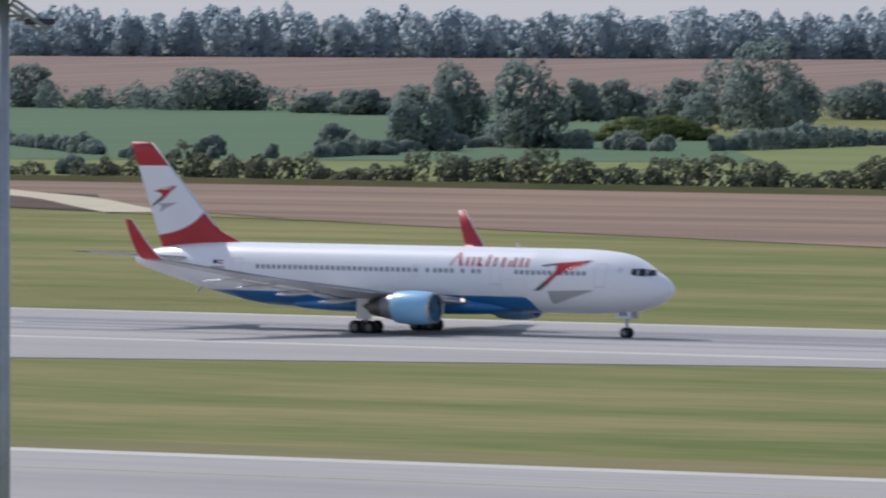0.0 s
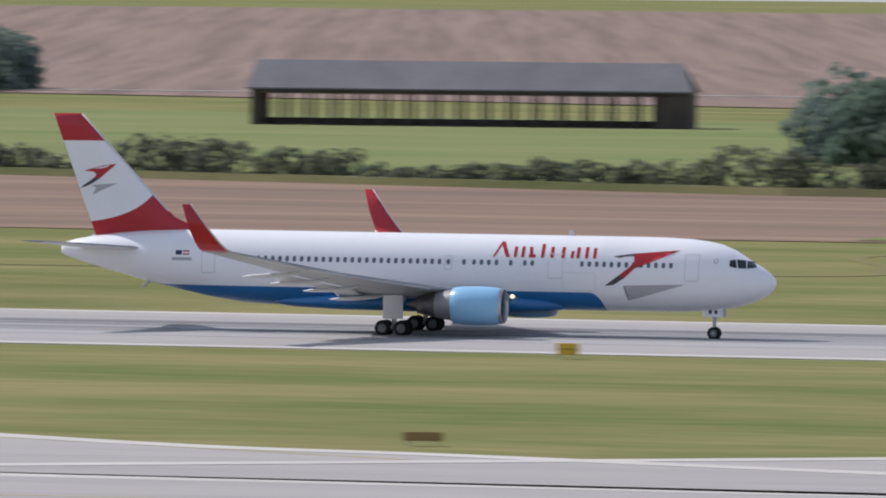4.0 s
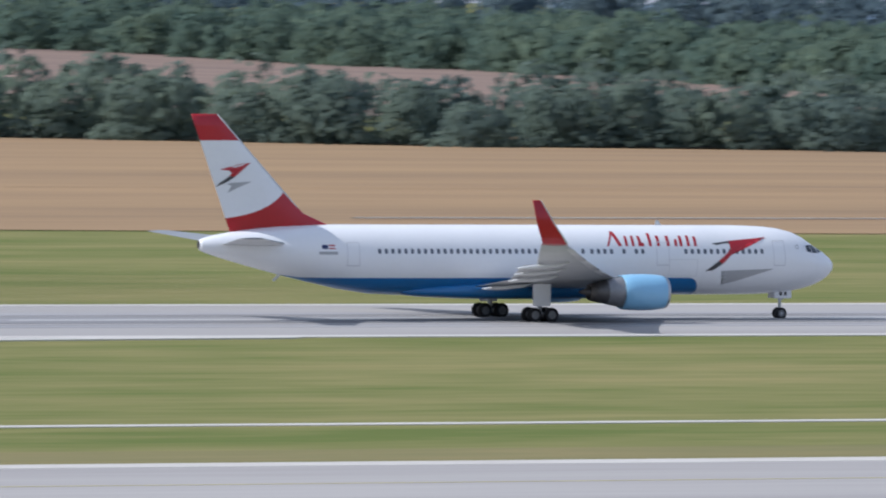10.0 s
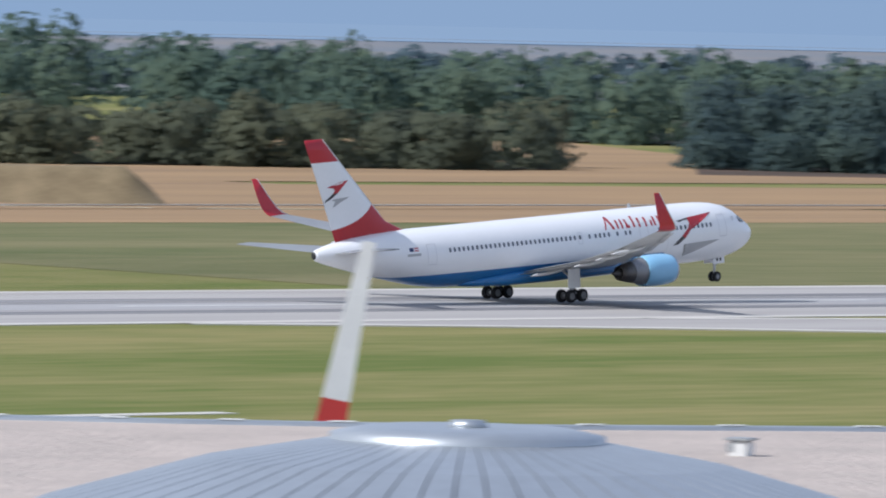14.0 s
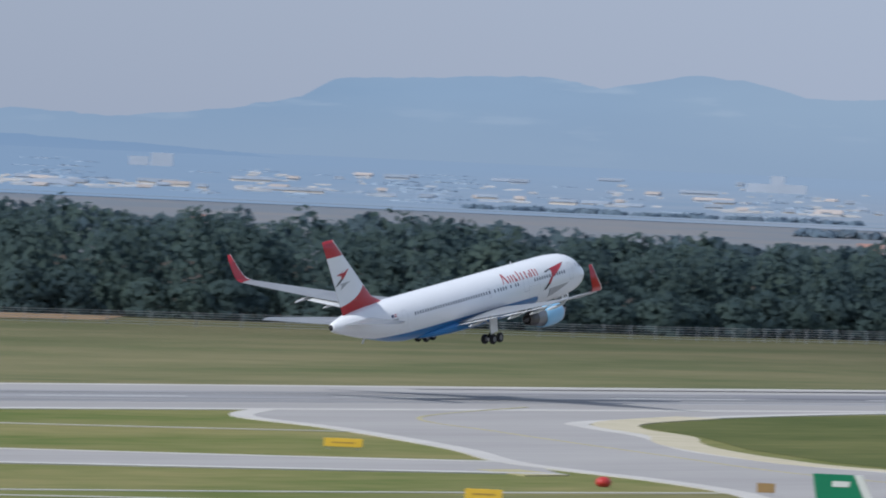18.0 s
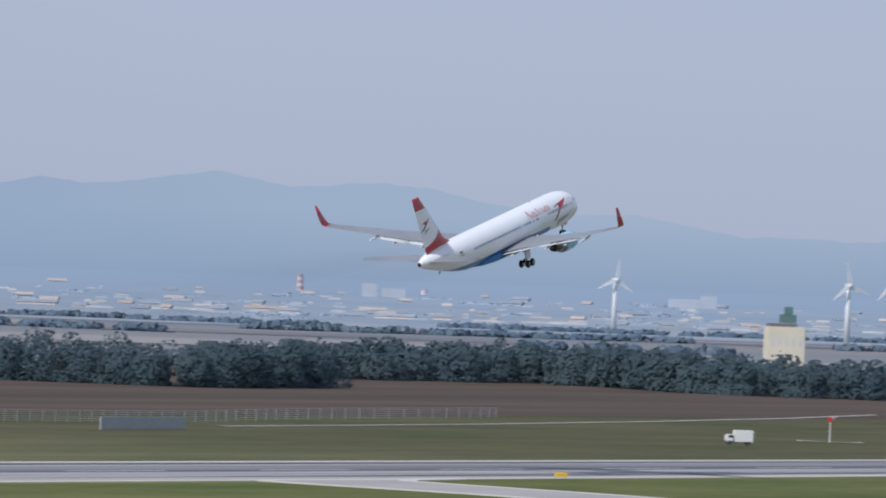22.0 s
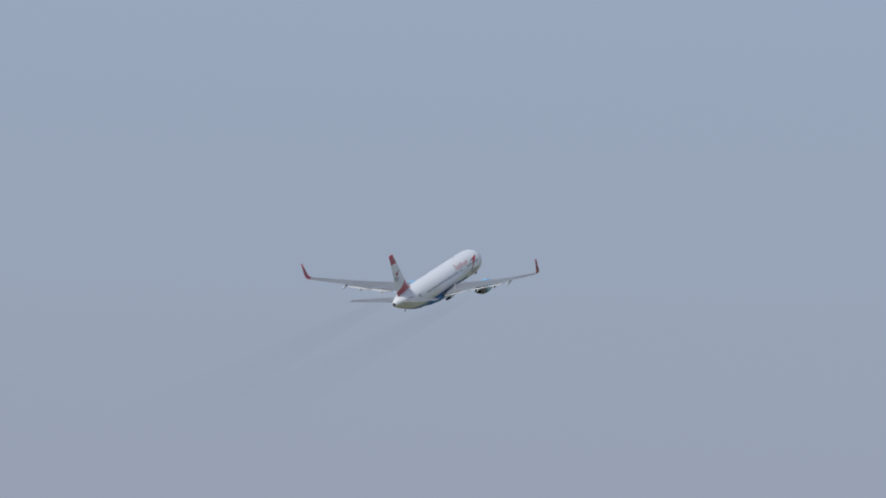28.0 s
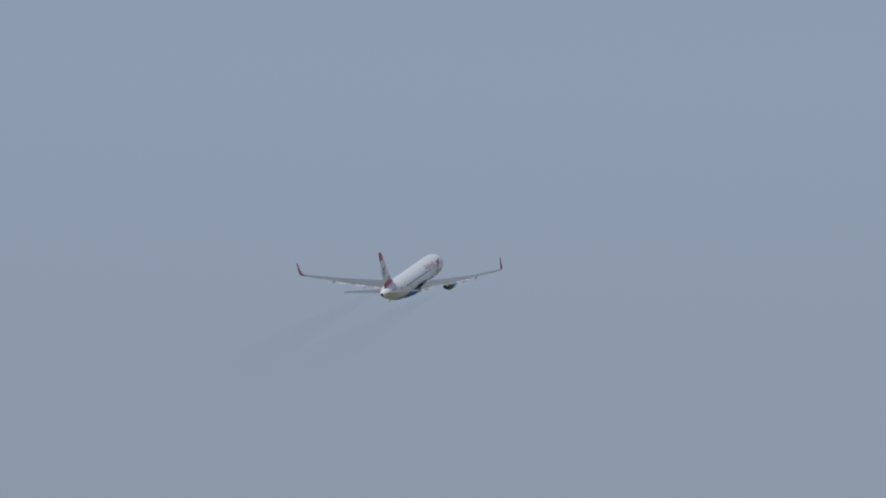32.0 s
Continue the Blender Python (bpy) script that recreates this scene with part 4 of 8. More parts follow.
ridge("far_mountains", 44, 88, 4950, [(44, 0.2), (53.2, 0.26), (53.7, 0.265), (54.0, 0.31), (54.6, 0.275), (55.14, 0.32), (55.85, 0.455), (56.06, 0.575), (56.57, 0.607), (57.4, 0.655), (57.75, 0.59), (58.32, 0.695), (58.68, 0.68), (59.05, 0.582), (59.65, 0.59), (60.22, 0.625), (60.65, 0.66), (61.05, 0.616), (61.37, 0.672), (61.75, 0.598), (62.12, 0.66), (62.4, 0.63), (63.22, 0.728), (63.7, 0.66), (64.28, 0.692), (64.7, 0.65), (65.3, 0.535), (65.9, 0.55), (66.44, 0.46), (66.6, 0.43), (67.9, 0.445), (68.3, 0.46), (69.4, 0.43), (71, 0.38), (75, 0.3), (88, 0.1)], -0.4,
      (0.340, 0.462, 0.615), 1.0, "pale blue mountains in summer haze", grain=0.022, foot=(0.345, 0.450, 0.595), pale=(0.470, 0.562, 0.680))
# the last stretch of the plain, a plain backdrop that glows in the colour of haze
pv, pf = [], []
for j, r in enumerate((3700, 3850, 4000, 4400, 5060)):
    for i in range(61):
        x, y, z = at(24 + i, r)
        pv.append((x, y, z + 0.55))
for j in range(4):
    for i in range(60):
        k = j * 61 + i
        pf.append((k, k + 1, k + 62, k + 61))
m = mat("hazy_plain_glow", (0.270, 0.350, 0.470), 1.0, scale=0.010, color2=(0.385, 0.430, 0.510), fine=0.05, stretch=(1, 1, 1), emit=1.0, sharp=0.12)
bs = m.node_tree.nodes["Principled BSDF"]
# haze tint of the glow: bluer towards the near mountain, greyer towards the town
pt = m.node_tree
grey = bs.inputs["Emission Color"].links[0].from_socket
tc_ = pt.nodes.new("ShaderNodeTexCoord")
sp_ = pt.nodes.new("ShaderNodeSeparateXYZ")
an_ = pt.nodes.new("ShaderNodeMath")
an_.operation = "ARCTAN2"
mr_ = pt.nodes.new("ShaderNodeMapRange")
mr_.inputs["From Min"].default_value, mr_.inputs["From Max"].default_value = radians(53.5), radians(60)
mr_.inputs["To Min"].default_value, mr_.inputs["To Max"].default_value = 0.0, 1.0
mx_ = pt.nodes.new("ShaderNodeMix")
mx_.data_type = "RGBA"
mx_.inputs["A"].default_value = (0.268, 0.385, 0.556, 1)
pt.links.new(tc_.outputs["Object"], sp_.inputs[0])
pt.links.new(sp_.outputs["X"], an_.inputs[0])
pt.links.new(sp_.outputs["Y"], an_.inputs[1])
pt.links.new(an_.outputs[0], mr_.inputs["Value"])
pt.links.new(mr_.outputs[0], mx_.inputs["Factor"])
# and paler with distance, as thickening haze
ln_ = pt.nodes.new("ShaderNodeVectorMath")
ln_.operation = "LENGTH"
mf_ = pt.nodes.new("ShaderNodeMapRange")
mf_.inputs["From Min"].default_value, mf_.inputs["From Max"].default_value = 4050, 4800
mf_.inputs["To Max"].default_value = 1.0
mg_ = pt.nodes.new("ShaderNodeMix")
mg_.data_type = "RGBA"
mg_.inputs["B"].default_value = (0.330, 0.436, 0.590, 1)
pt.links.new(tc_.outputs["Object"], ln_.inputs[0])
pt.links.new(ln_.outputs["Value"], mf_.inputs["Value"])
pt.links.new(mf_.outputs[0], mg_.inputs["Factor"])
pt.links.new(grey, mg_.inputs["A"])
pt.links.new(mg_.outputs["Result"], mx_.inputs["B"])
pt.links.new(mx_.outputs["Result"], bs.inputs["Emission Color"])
for l in list(bs.inputs["Base Color"].links):
    m.node_tree.links.remove(l)
bs.inputs["Base Color"].default_value = (0.02, 0.02, 0.02, 1)
bs.inputs["Specular IOR Level"].default_value = 0
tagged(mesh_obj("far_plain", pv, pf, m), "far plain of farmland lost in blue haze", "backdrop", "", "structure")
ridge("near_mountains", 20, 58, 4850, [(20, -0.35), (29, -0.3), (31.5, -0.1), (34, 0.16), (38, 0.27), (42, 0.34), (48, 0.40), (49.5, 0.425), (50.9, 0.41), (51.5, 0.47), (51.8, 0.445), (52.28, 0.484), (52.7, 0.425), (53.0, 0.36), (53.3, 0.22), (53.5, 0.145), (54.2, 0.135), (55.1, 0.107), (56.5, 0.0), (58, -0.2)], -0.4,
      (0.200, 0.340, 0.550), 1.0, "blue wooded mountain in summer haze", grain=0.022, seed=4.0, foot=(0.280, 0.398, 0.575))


# ---- far buildings ----
# red and brown tile colours are paled and greyed for haze
M["roof_red"] = mat("haze_paled_red_tiles", (0.40, 0.22, 0.18), 0.85, vary=0.25, scale=0.2)
M["roof_grey"] = mat("grey_roof_sheeting", (0.17, 0.165, 0.175), 0.7, vary=0.25, scale=0.15, stretch=(1, 1, 0.2))
M["roof_brown"] = mat("haze_greyed_brown_tiles", (0.30, 0.25, 0.245), 0.85, vary=0.25, scale=0.2)
M["cream"] = mat("cream_render", (0.66, 0.60, 0.47), 0.85, vary=0.12, scale=0.15)
M["pale_wall"] = mat("pale_grey_wall", (0.56, 0.56, 0.56), 0.85, vary=0.15, scale=0.1)
M["old_wood"] = mat("weathered_timber", (0.115, 0.095, 0.085), 0.9, vary=0.4, scale=0.6, stretch=(1, 1, 0.2))
M["pane"] = mat("dark_window_pane", (0.03, 0.035, 0.045), 0.1)
M["pylon_white"] = mat("white_turbine_coating", (0.62, 0.64, 0.66), 0.5, vary=0.05, scale=0.1)
M["steel"] = mat("galvanised_steel", (0.42, 0.44, 0.45), 0.45, 0.6, vary=0.2, scale=1.0)
M["gravel"] = mat("roof_gravel", (0.50, 0.43, 0.385), 0.95, scale=0.35, color2=(0.41, 0.355, 0.32), fine=5.0, bump=0.8)
M["zinc"] = mat("zinc_sheet", (0.50, 0.53, 0.56), 0.38, 0.7, vary=0.15, scale=0.4)
M["sign_red"] = mat("red_sign_face", (0.40, 0.035, 0.03), 0.55, vary=0.15, scale=1.0)
M["sign_yellow"] = mat("yellow_sign_face", (0.72, 0.46, 0.04), 0.55, vary=0.12, scale=1.0)
M["sign_back"] = mat("brown_sign_back", (0.30, 0.19, 0.07), 0.7, vary=0.2, scale=1.0)
M["white_box"] = mat("white_housing", (0.72, 0.72, 0.70), 0.5, vary=0.08, scale=1.5)
M["signal_red"] = mat("red_signal_paint", (0.50, 0.04, 0.035), 0.5, vary=0.1, scale=1.0)
M["green_paint"] = mat("green_tail_paint", (0.010, 0.200, 0.100), 0.35, vary=0.08, scale=0.5, coat=0.2)


def house(az, r, length, width, eave, ridge_h, wall, roof, label, turn=0.0, second=False, z=None, windows=0, name="house"):
    """A gabled building facing the terrace: walls, roof with overhang, windows."""
    x, y, zz = at(az, r, z, second)
    e = tagged(new(name), label, "building")
    e.location = (x, y, zz)
    e.rotation_euler = (0, 0, radians(-az + turn))
    bm = bmesh.new()
    box(bm, -length / 2, length / 2, -width / 2, width / 2, -1, eave)
    part("wall", bm, wall, e)
    bm = bmesh.new()
    L, W = length / 2 + 0.6, width / 2 + 0.7
    lo = eave - 0.3
    p = [(-L, -W, lo), (L, -W, lo), (L, 0, ridge_h), (-L, 0, ridge_h), (-L, W, lo), (L, W, lo)]
    q = [(a, b, c + 0.3) for a, b, c in p]
    v = [bm.verts.new(s) for s in p + q]
    for f in ((0, 1, 2, 3), (3, 2, 5, 4), (6, 9, 8, 7), (9, 10, 11, 8), (0, 6, 7, 1), (4, 5, 11, 10), (0, 3, 9, 6), (3, 4, 10, 9), (1, 7, 8, 2), (2, 8, 11, 5)):
        bm.faces.new([v[i] for i in f])
    part("roof", bm, roof, e)
    for k in range(windows):
        bm = bmesh.new()
        cx = -length / 2 + length * (k + 0.5) / windows
        box(bm, cx - 0.7, cx + 0.7, -width / 2 - 0.06, -width / 2 + 0.05, eave * 0.45, eave * 0.45 + 1.7)
        part("window", bm, M["pane"], e)
    return e


house(-21.15, 2900, 98, 22, 11.0, 20.6, M["pale_wall"], M["roof_red"], "long pale building with a steep red tiled roof", windows=14)
house(-22.65, 2900, 56, 20, 11.0, 21.2, M["cream"], M["roof_brown"], "tall cream building with a brown roof", windows=8)
house(-20.83, 2850, 14, 16, 9.0, 14.5, M["white_box"], M["roof_grey"], "white gabled house with a grey roof", 90)
house(-20.2, 2850, 17, 14, 10.0, 19.0, M["cream"], M["roof_brown"], "cream house with a brown roof", 70)
house(-23.8, 1985, 13, 9, 11.0, 15.5, M["pale_wall"], M["roof_brown"], "small house with a brown roof among trees")

# the open field shed
ex, ey, ez = at(-13.93, 1572)
shed = tagged(new("field_shed"), "long open-sided timber shed with a grey roof", "shed")
shed.location = (ex, ey, ez)
shed.rotation_euler = (0, 0, radians(8.5))
bm = bmesh.new()
v = [bm.verts.new(p) for p in ((-39, -7.6, 6.2), (39, -7.6, 6.2), (36.5, 0, 11.0), (-38, 0, 11.0), (-39, 7.6, 6.2), (39, 7.6, 6.2), (-39, -7.6, 6.5), (39, -7.6, 6.5), (36.5, 0, 11.3), (-38, 0, 11.3), (-39, 7.6, 6.5), (39, 7.6, 6.5))]
for f in ((0, 1, 2, 3), (3, 2, 5, 4), (6, 9, 8, 7), (9, 10, 11, 8), (0, 6, 7, 1), (4, 5, 11, 10), (0, 3, 9, 6), (3, 4, 10, 9), (1, 7, 8, 2), (2, 8, 11, 5)):
    bm.faces.new([v[i] for i in f])
part("roof", bm, M["roof_grey"], shed, "long grey sheet roof")
for k in range(18):
    for y in (-7.0, 7.0):
        bm = bmesh.new()
        x = -37.5 + 75 * k / 17
        box(bm, x - 0.28, x + 0.28, y - 0.28, y + 0.28, -0.3, 6.3)
        part("post", bm, M["old_wood"], shed)
for y in (-7.0, 7.0):
    bm = bmesh.new()
    box(bm, -37.8, 37.8, y - 0.2, y + 0.2, 5.5, 6.05)
    part("beam", bm, M["old_wood"], shed)
bm = bmesh.new()
box(bm, 32.0, 38.5, -7.2, 7.2, -0.3, 6.15)
part("end_wall", bm, M["old_wood"], shed, "dark boarded end bay")
bm = bmesh.new()
box(bm, -38.2, -36.6, -7.2, 7.2, -0.3, 6.15)
part("end_wall", bm, M["old_wood"], shed, "dark boarded gable wall")
bm = bmesh.new()
box(bm, -36.6, 32.0, 1.0, 1.5, -0.3, 1.2)
part("low_wall", bm, M["old_wood"], shed, "low dark manger wall")
strip("farm_track", [at(a, 1990)[:2] for a in (-17.5, -15, -12.5, -10)], 5, M["shoulder"], 0.35, "pale farm track between field and meadow")
patch("crop_field", [(-180, 884), (-110, 880), (-110, 1050), (-168, 1058)], 3, 4, M["meadow"], 0.16, "green strip of meadow in the stubble")
strip("farm_track", curve_pts([(-240, 770), (-165, 776), (-160, 800), (-167, 840), (-120, 860)]), 1.6, M["verge"], 0.06, "faint pale track in the grass")
strip("farm_track", curve_pts([(-900, 1160), (-781, 1104), (-740, 1060), (-694, 1009), (-640, 985)]), 3.5, M["verge"], 0.12, "pale gravel farm track")
strip("white_strip", [(380, 905), (520, 908), (640, 912), (800, 915), (960, 918)], 1.0, M["shoulder"], 0.3, "broken pale line along the field edge")

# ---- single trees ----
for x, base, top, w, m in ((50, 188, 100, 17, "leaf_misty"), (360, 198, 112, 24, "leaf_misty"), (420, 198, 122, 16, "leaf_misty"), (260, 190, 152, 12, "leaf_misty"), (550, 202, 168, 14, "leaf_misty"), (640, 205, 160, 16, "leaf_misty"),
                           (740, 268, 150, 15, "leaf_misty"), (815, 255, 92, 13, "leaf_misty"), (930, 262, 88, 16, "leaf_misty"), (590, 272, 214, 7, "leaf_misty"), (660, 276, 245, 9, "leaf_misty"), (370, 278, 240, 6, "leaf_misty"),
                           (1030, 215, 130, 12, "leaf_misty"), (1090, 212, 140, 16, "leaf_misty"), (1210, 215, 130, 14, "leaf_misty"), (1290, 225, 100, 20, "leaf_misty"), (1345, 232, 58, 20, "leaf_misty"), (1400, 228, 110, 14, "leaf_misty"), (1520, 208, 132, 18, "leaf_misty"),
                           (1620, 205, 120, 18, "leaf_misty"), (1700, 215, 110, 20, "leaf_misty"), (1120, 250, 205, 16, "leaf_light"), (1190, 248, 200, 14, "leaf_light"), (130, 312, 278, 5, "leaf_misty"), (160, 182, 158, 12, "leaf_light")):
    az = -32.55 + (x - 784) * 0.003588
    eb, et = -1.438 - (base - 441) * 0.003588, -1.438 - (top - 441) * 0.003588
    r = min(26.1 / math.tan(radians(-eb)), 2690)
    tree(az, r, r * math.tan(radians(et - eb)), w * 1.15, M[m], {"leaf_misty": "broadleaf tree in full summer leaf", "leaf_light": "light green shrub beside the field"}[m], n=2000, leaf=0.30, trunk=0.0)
tree(-11.3, 1262, 13.5, 19, M["leaf"], "dark green tree at the end of the hedge", n=1500, leaf=0.36, trunk=0.0)
tree(-10.9, 1285, 11, 15, M["leaf"], "dark green tree at the end of the hedge", n=1300, leaf=0.36, trunk=0.0)
tree(math.degrees(math.atan2(714, 1125)), math.hypot(714, 1125), 14.4, 19, M["leaf"], "spreading tree standing alone at the wheat field's edge", n=1700, leaf=0.34, trunk=0.0)
# conifers share the far woods' haze-blued leaf colour
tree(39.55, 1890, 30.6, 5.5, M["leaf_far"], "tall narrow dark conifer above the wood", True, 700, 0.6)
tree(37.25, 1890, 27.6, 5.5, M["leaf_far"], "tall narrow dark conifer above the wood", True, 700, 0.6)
tree(36.0, 1820, 24, 10, M["leaf_dark"], "tall tree above the wood", True, 700, 0.6)

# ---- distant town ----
# town wall and roof colours are pulled towards the haze tint
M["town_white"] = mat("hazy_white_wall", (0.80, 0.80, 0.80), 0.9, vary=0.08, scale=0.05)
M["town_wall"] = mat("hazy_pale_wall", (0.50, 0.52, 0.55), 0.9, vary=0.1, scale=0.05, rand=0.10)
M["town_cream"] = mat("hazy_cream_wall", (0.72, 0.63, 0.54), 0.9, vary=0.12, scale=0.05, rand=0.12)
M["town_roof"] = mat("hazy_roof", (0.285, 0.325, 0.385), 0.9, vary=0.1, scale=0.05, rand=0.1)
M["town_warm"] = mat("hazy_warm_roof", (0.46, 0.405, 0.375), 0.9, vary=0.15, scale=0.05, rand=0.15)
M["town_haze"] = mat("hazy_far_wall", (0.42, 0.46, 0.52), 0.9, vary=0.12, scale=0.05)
M["band_red"] = mat("dull_red_band", (0.40, 0.25, 0.26), 0.7, vary=0.1, scale=0.5)
M["pale_red"] = mat("hazy_red_roof", (0.40, 0.235, 0.195), 0.85, vary=0.2, scale=0.2)
def tower_block(az, r, w, el_top, material, label, name="far_tower", red=False):
    x, y, z = at(az, r, second=True)
    top = EYE_Z + r * math.tan(radians(el_top)) - z
    e = tagged(new(name), label, "tower")
    e.location = (x, y, z)
    e.rotation_euler = (0, 0, radians(-az))
    n = 6 if red else 1
    for k in range(n):
        bm = bmesh.new()
        z0, z1 = -0.5 + (top + 0.5) * k / n, -0.5 + (top + 0.5) * (k + 1) / n
        if red:
            tube(bm, [(0, 0, z0), (0, 0, z1)], [w / 2 * (1 - 0.06 * k), w / 2 * (1 - 0.06 * (k + 1))], 12)
        else:
            box(bm, -w / 2, w / 2, -w / 2, w / 2, z0, z1, 0.1)
        part("shaft" if not red else "chimney_band", bm, M["band_red"] if red and k % 2 else material, e)
    return e


tower_block(37.76, 3300, 8.0, -0.085, M["cream"], "cream water tower far behind the woods")
for az, w, el in ((60.18, 7.5, -0.03), (60.87, 8.0, -0.018), (54.35, 7.0, 0.0), (61.9, 5.0, -0.02)):
    tower_block(az, 4600, w, el, M["town_white"], "pale industrial tower in the hazy town")
for az, el in ((63.78, 0.10), (64.57, 0.03)):
    tower_block(az, 4600, 4.2, el, M["town_wall"], "red and white banded chimney in the hazy town", "banded_chimney", True)
rt = random.Random(5)
for k in range(215):
    az = 50.4 + (k * 0.618 % 1) * 22.3 + 0.25 * math.sin(k)
    r = 4050 + 600 * rt.random() ** 2.2 if az > 55.5 else 3960 + 170 * rt.random()
    L, h = rt.choice([3, 4, 5, 6, 8, 9, 12, 18]), rt.uniform(0.6, 1.7)
    x, y, z = at(az, r, second=True)
    b = tagged(new("town_building"), "small pale building in the hazy far town", "building", "far town")
    b.location = (x, y, z)
    b.rotation_euler = (0, 0, radians(-az + rt.uniform(-12, 12)))
    bm = bmesh.new()
    box(bm, -L / 2, L / 2, -5, 5, -1, h)
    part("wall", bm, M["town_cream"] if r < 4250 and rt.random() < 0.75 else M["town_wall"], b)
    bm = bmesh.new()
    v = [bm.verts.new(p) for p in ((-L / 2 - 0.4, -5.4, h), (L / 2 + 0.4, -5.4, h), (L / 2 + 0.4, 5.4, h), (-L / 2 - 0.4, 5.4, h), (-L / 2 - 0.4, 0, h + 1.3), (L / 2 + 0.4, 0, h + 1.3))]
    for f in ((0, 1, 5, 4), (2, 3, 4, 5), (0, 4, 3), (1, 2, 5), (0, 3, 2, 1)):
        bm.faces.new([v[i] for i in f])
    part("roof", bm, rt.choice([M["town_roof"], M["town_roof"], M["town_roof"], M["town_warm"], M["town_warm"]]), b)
for az, L in ((52.05, 9), (52.85, 13), (53.5, 6), (55.2, 7), (59.5, 6), (59.85, 8), (60.2, 10), (60.55, 5), (50.9, 6)):
    house(az, 2500, L, 10, 9.6, 11.8, M["cream"], M["pale_red"], "cream hall with an orange-red roof behind the wood", second=True, name="hall")

# the many smaller roofs and garden trees of the town, too far off to count
bm_v, bm_f = [], []
for k in range(480):
    az, u = rt.uniform(50.6, 73), rt.random()
    az += 0.8 * math.sin(az * 4.1)
    r = 4040 + 500 * u ** 1.8 if az > 55.5 else 3950 + 180 * u
    x, y, z = at(az, r, second=True)
    L, h = rt.uniform(2.0, 8.0) * (1.6 - u), rt.uniform(0.3, 1.1)
    tx, ty = math.cos(radians(az)) * L / 2, -math.sin(radians(az)) * L / 2
    ux, uy = math.sin(radians(az)) * 2.5, math.cos(radians(az)) * 2.5
    o = len(bm_v)
    for zz in (z - 0.5, z + h):
        bm_v += [(x - tx - ux, y - ty - uy, zz), (x + tx - ux, y + ty - uy, zz), (x + tx + ux, y + ty + uy, zz), (x - tx + ux, y - ty + uy, zz)]
    bm_v += [(x - tx, y - ty, z + h + 0.7), (x + tx, y + ty, z + h + 0.7)]
    bm_f += [tuple(o + i for i in f) for f in ((0, 1, 5, 4), (1, 2, 6, 5), (2, 3, 7, 6), (3, 0, 4, 7), (4, 5, 9, 8), (6, 7, 8, 9), (5, 6, 9), (7, 4, 8))]
# small houses: low contrast of haze painted into their wall colours
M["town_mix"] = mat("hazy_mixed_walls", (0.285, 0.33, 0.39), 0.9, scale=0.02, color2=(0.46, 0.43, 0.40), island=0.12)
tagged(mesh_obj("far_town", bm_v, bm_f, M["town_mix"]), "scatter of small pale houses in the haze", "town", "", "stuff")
# garden trees: leaf colour set close to the haze itself
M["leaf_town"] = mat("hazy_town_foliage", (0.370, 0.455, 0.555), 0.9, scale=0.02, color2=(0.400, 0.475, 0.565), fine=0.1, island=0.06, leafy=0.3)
tt = []
for k in range(260):
    az = rt.uniform(52, 73)
    az += 0.6 * math.sin(az * 2.7 + 1)
    x, y, z = at(az, 3960 + 620 * rt.random() ** 1.4, second=True)
    tt.append(crown(x, y, z - 0.8, rt.uniform(12, 42), rt.uniform(1.3, 2.4), 90, 0.5, 5))
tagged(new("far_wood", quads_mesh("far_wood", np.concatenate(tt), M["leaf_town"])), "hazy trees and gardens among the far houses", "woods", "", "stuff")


# tree lines on the plain, leaf colour blued as if through haze
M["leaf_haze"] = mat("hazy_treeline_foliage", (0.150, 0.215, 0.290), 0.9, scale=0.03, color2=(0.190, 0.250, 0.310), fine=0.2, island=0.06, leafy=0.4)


def works(az, r, blocks, label):
    """A hazy industrial complex of stacked blocks and stacks."""
    x, y, z = at(az, r, second=True)
    e = tagged(new("industrial_works"), label, "factory")
    e.location = (x, y, z)
    e.rotation_euler = (0, 0, radians(-az))
    for x0, x1, h, stack in blocks:
        bm = bmesh.new()
        if stack:
            tube(bm, [(x0, 2, -1), (x0, 2, h)], [x1 - x0, (x1 - x0) * 0.8], 10)
            part("chimney", bm, M["town_wall"], e, "slim pale stack")
        else:
            box(bm, x0, x1, -5, 5, -1, h, 0.1)
            part("block", bm, M["town_haze"], e)
    return e


works(68.07, 4500, ((-12, -4, 9, 0), (-4, 3, 14, 0), (3, 12, 8, 0), (-7, -6.3, 18, 1), (5, 5.7, 17, 1)), "pale factory blocks with stacks in the haze")
works(68.72, 4500, ((-6, -1, 6, 0), (-1, 4, 12, 0), (4, 9, 7, 0), (1, 1.8, 19, 1)), "pale factory blocks with a stack in the haze")
works(66.3, 4500, ((-14, 2, 5, 0), (2, 10, 7, 0)), "long pale sheds in the haze")
works(64.3, 4500, ((-10, -2, 7, 0), (0, 12, 5, 0)), "long pale sheds in the haze")
works(58.9, 4500, ((-16, -4, 5, 0), (-4, 3, 9, 0), (3, 14, 5, 0)), "long pale sheds in the haze")
works(54.9, 4500, ((-10, 0, 5, 0), (1, 12, 7, 0)), "long pale sheds in the haze")
# soil colours of the far strips, greyed to carry the haze
M["far_tan"] = mat("hazy_tan_field", (0.300, 0.278, 0.265), 0.95, scale=0.01, color2=(0.235, 0.232, 0.240), fine=0.06, stretch=(0.2, 1, 1))
M["far_soil"] = mat("hazy_brown_field", (0.190, 0.180, 0.188), 0.95, scale=0.01, color2=(0.150, 0.155, 0.172), fine=0.06, stretch=(0.2, 1, 1))
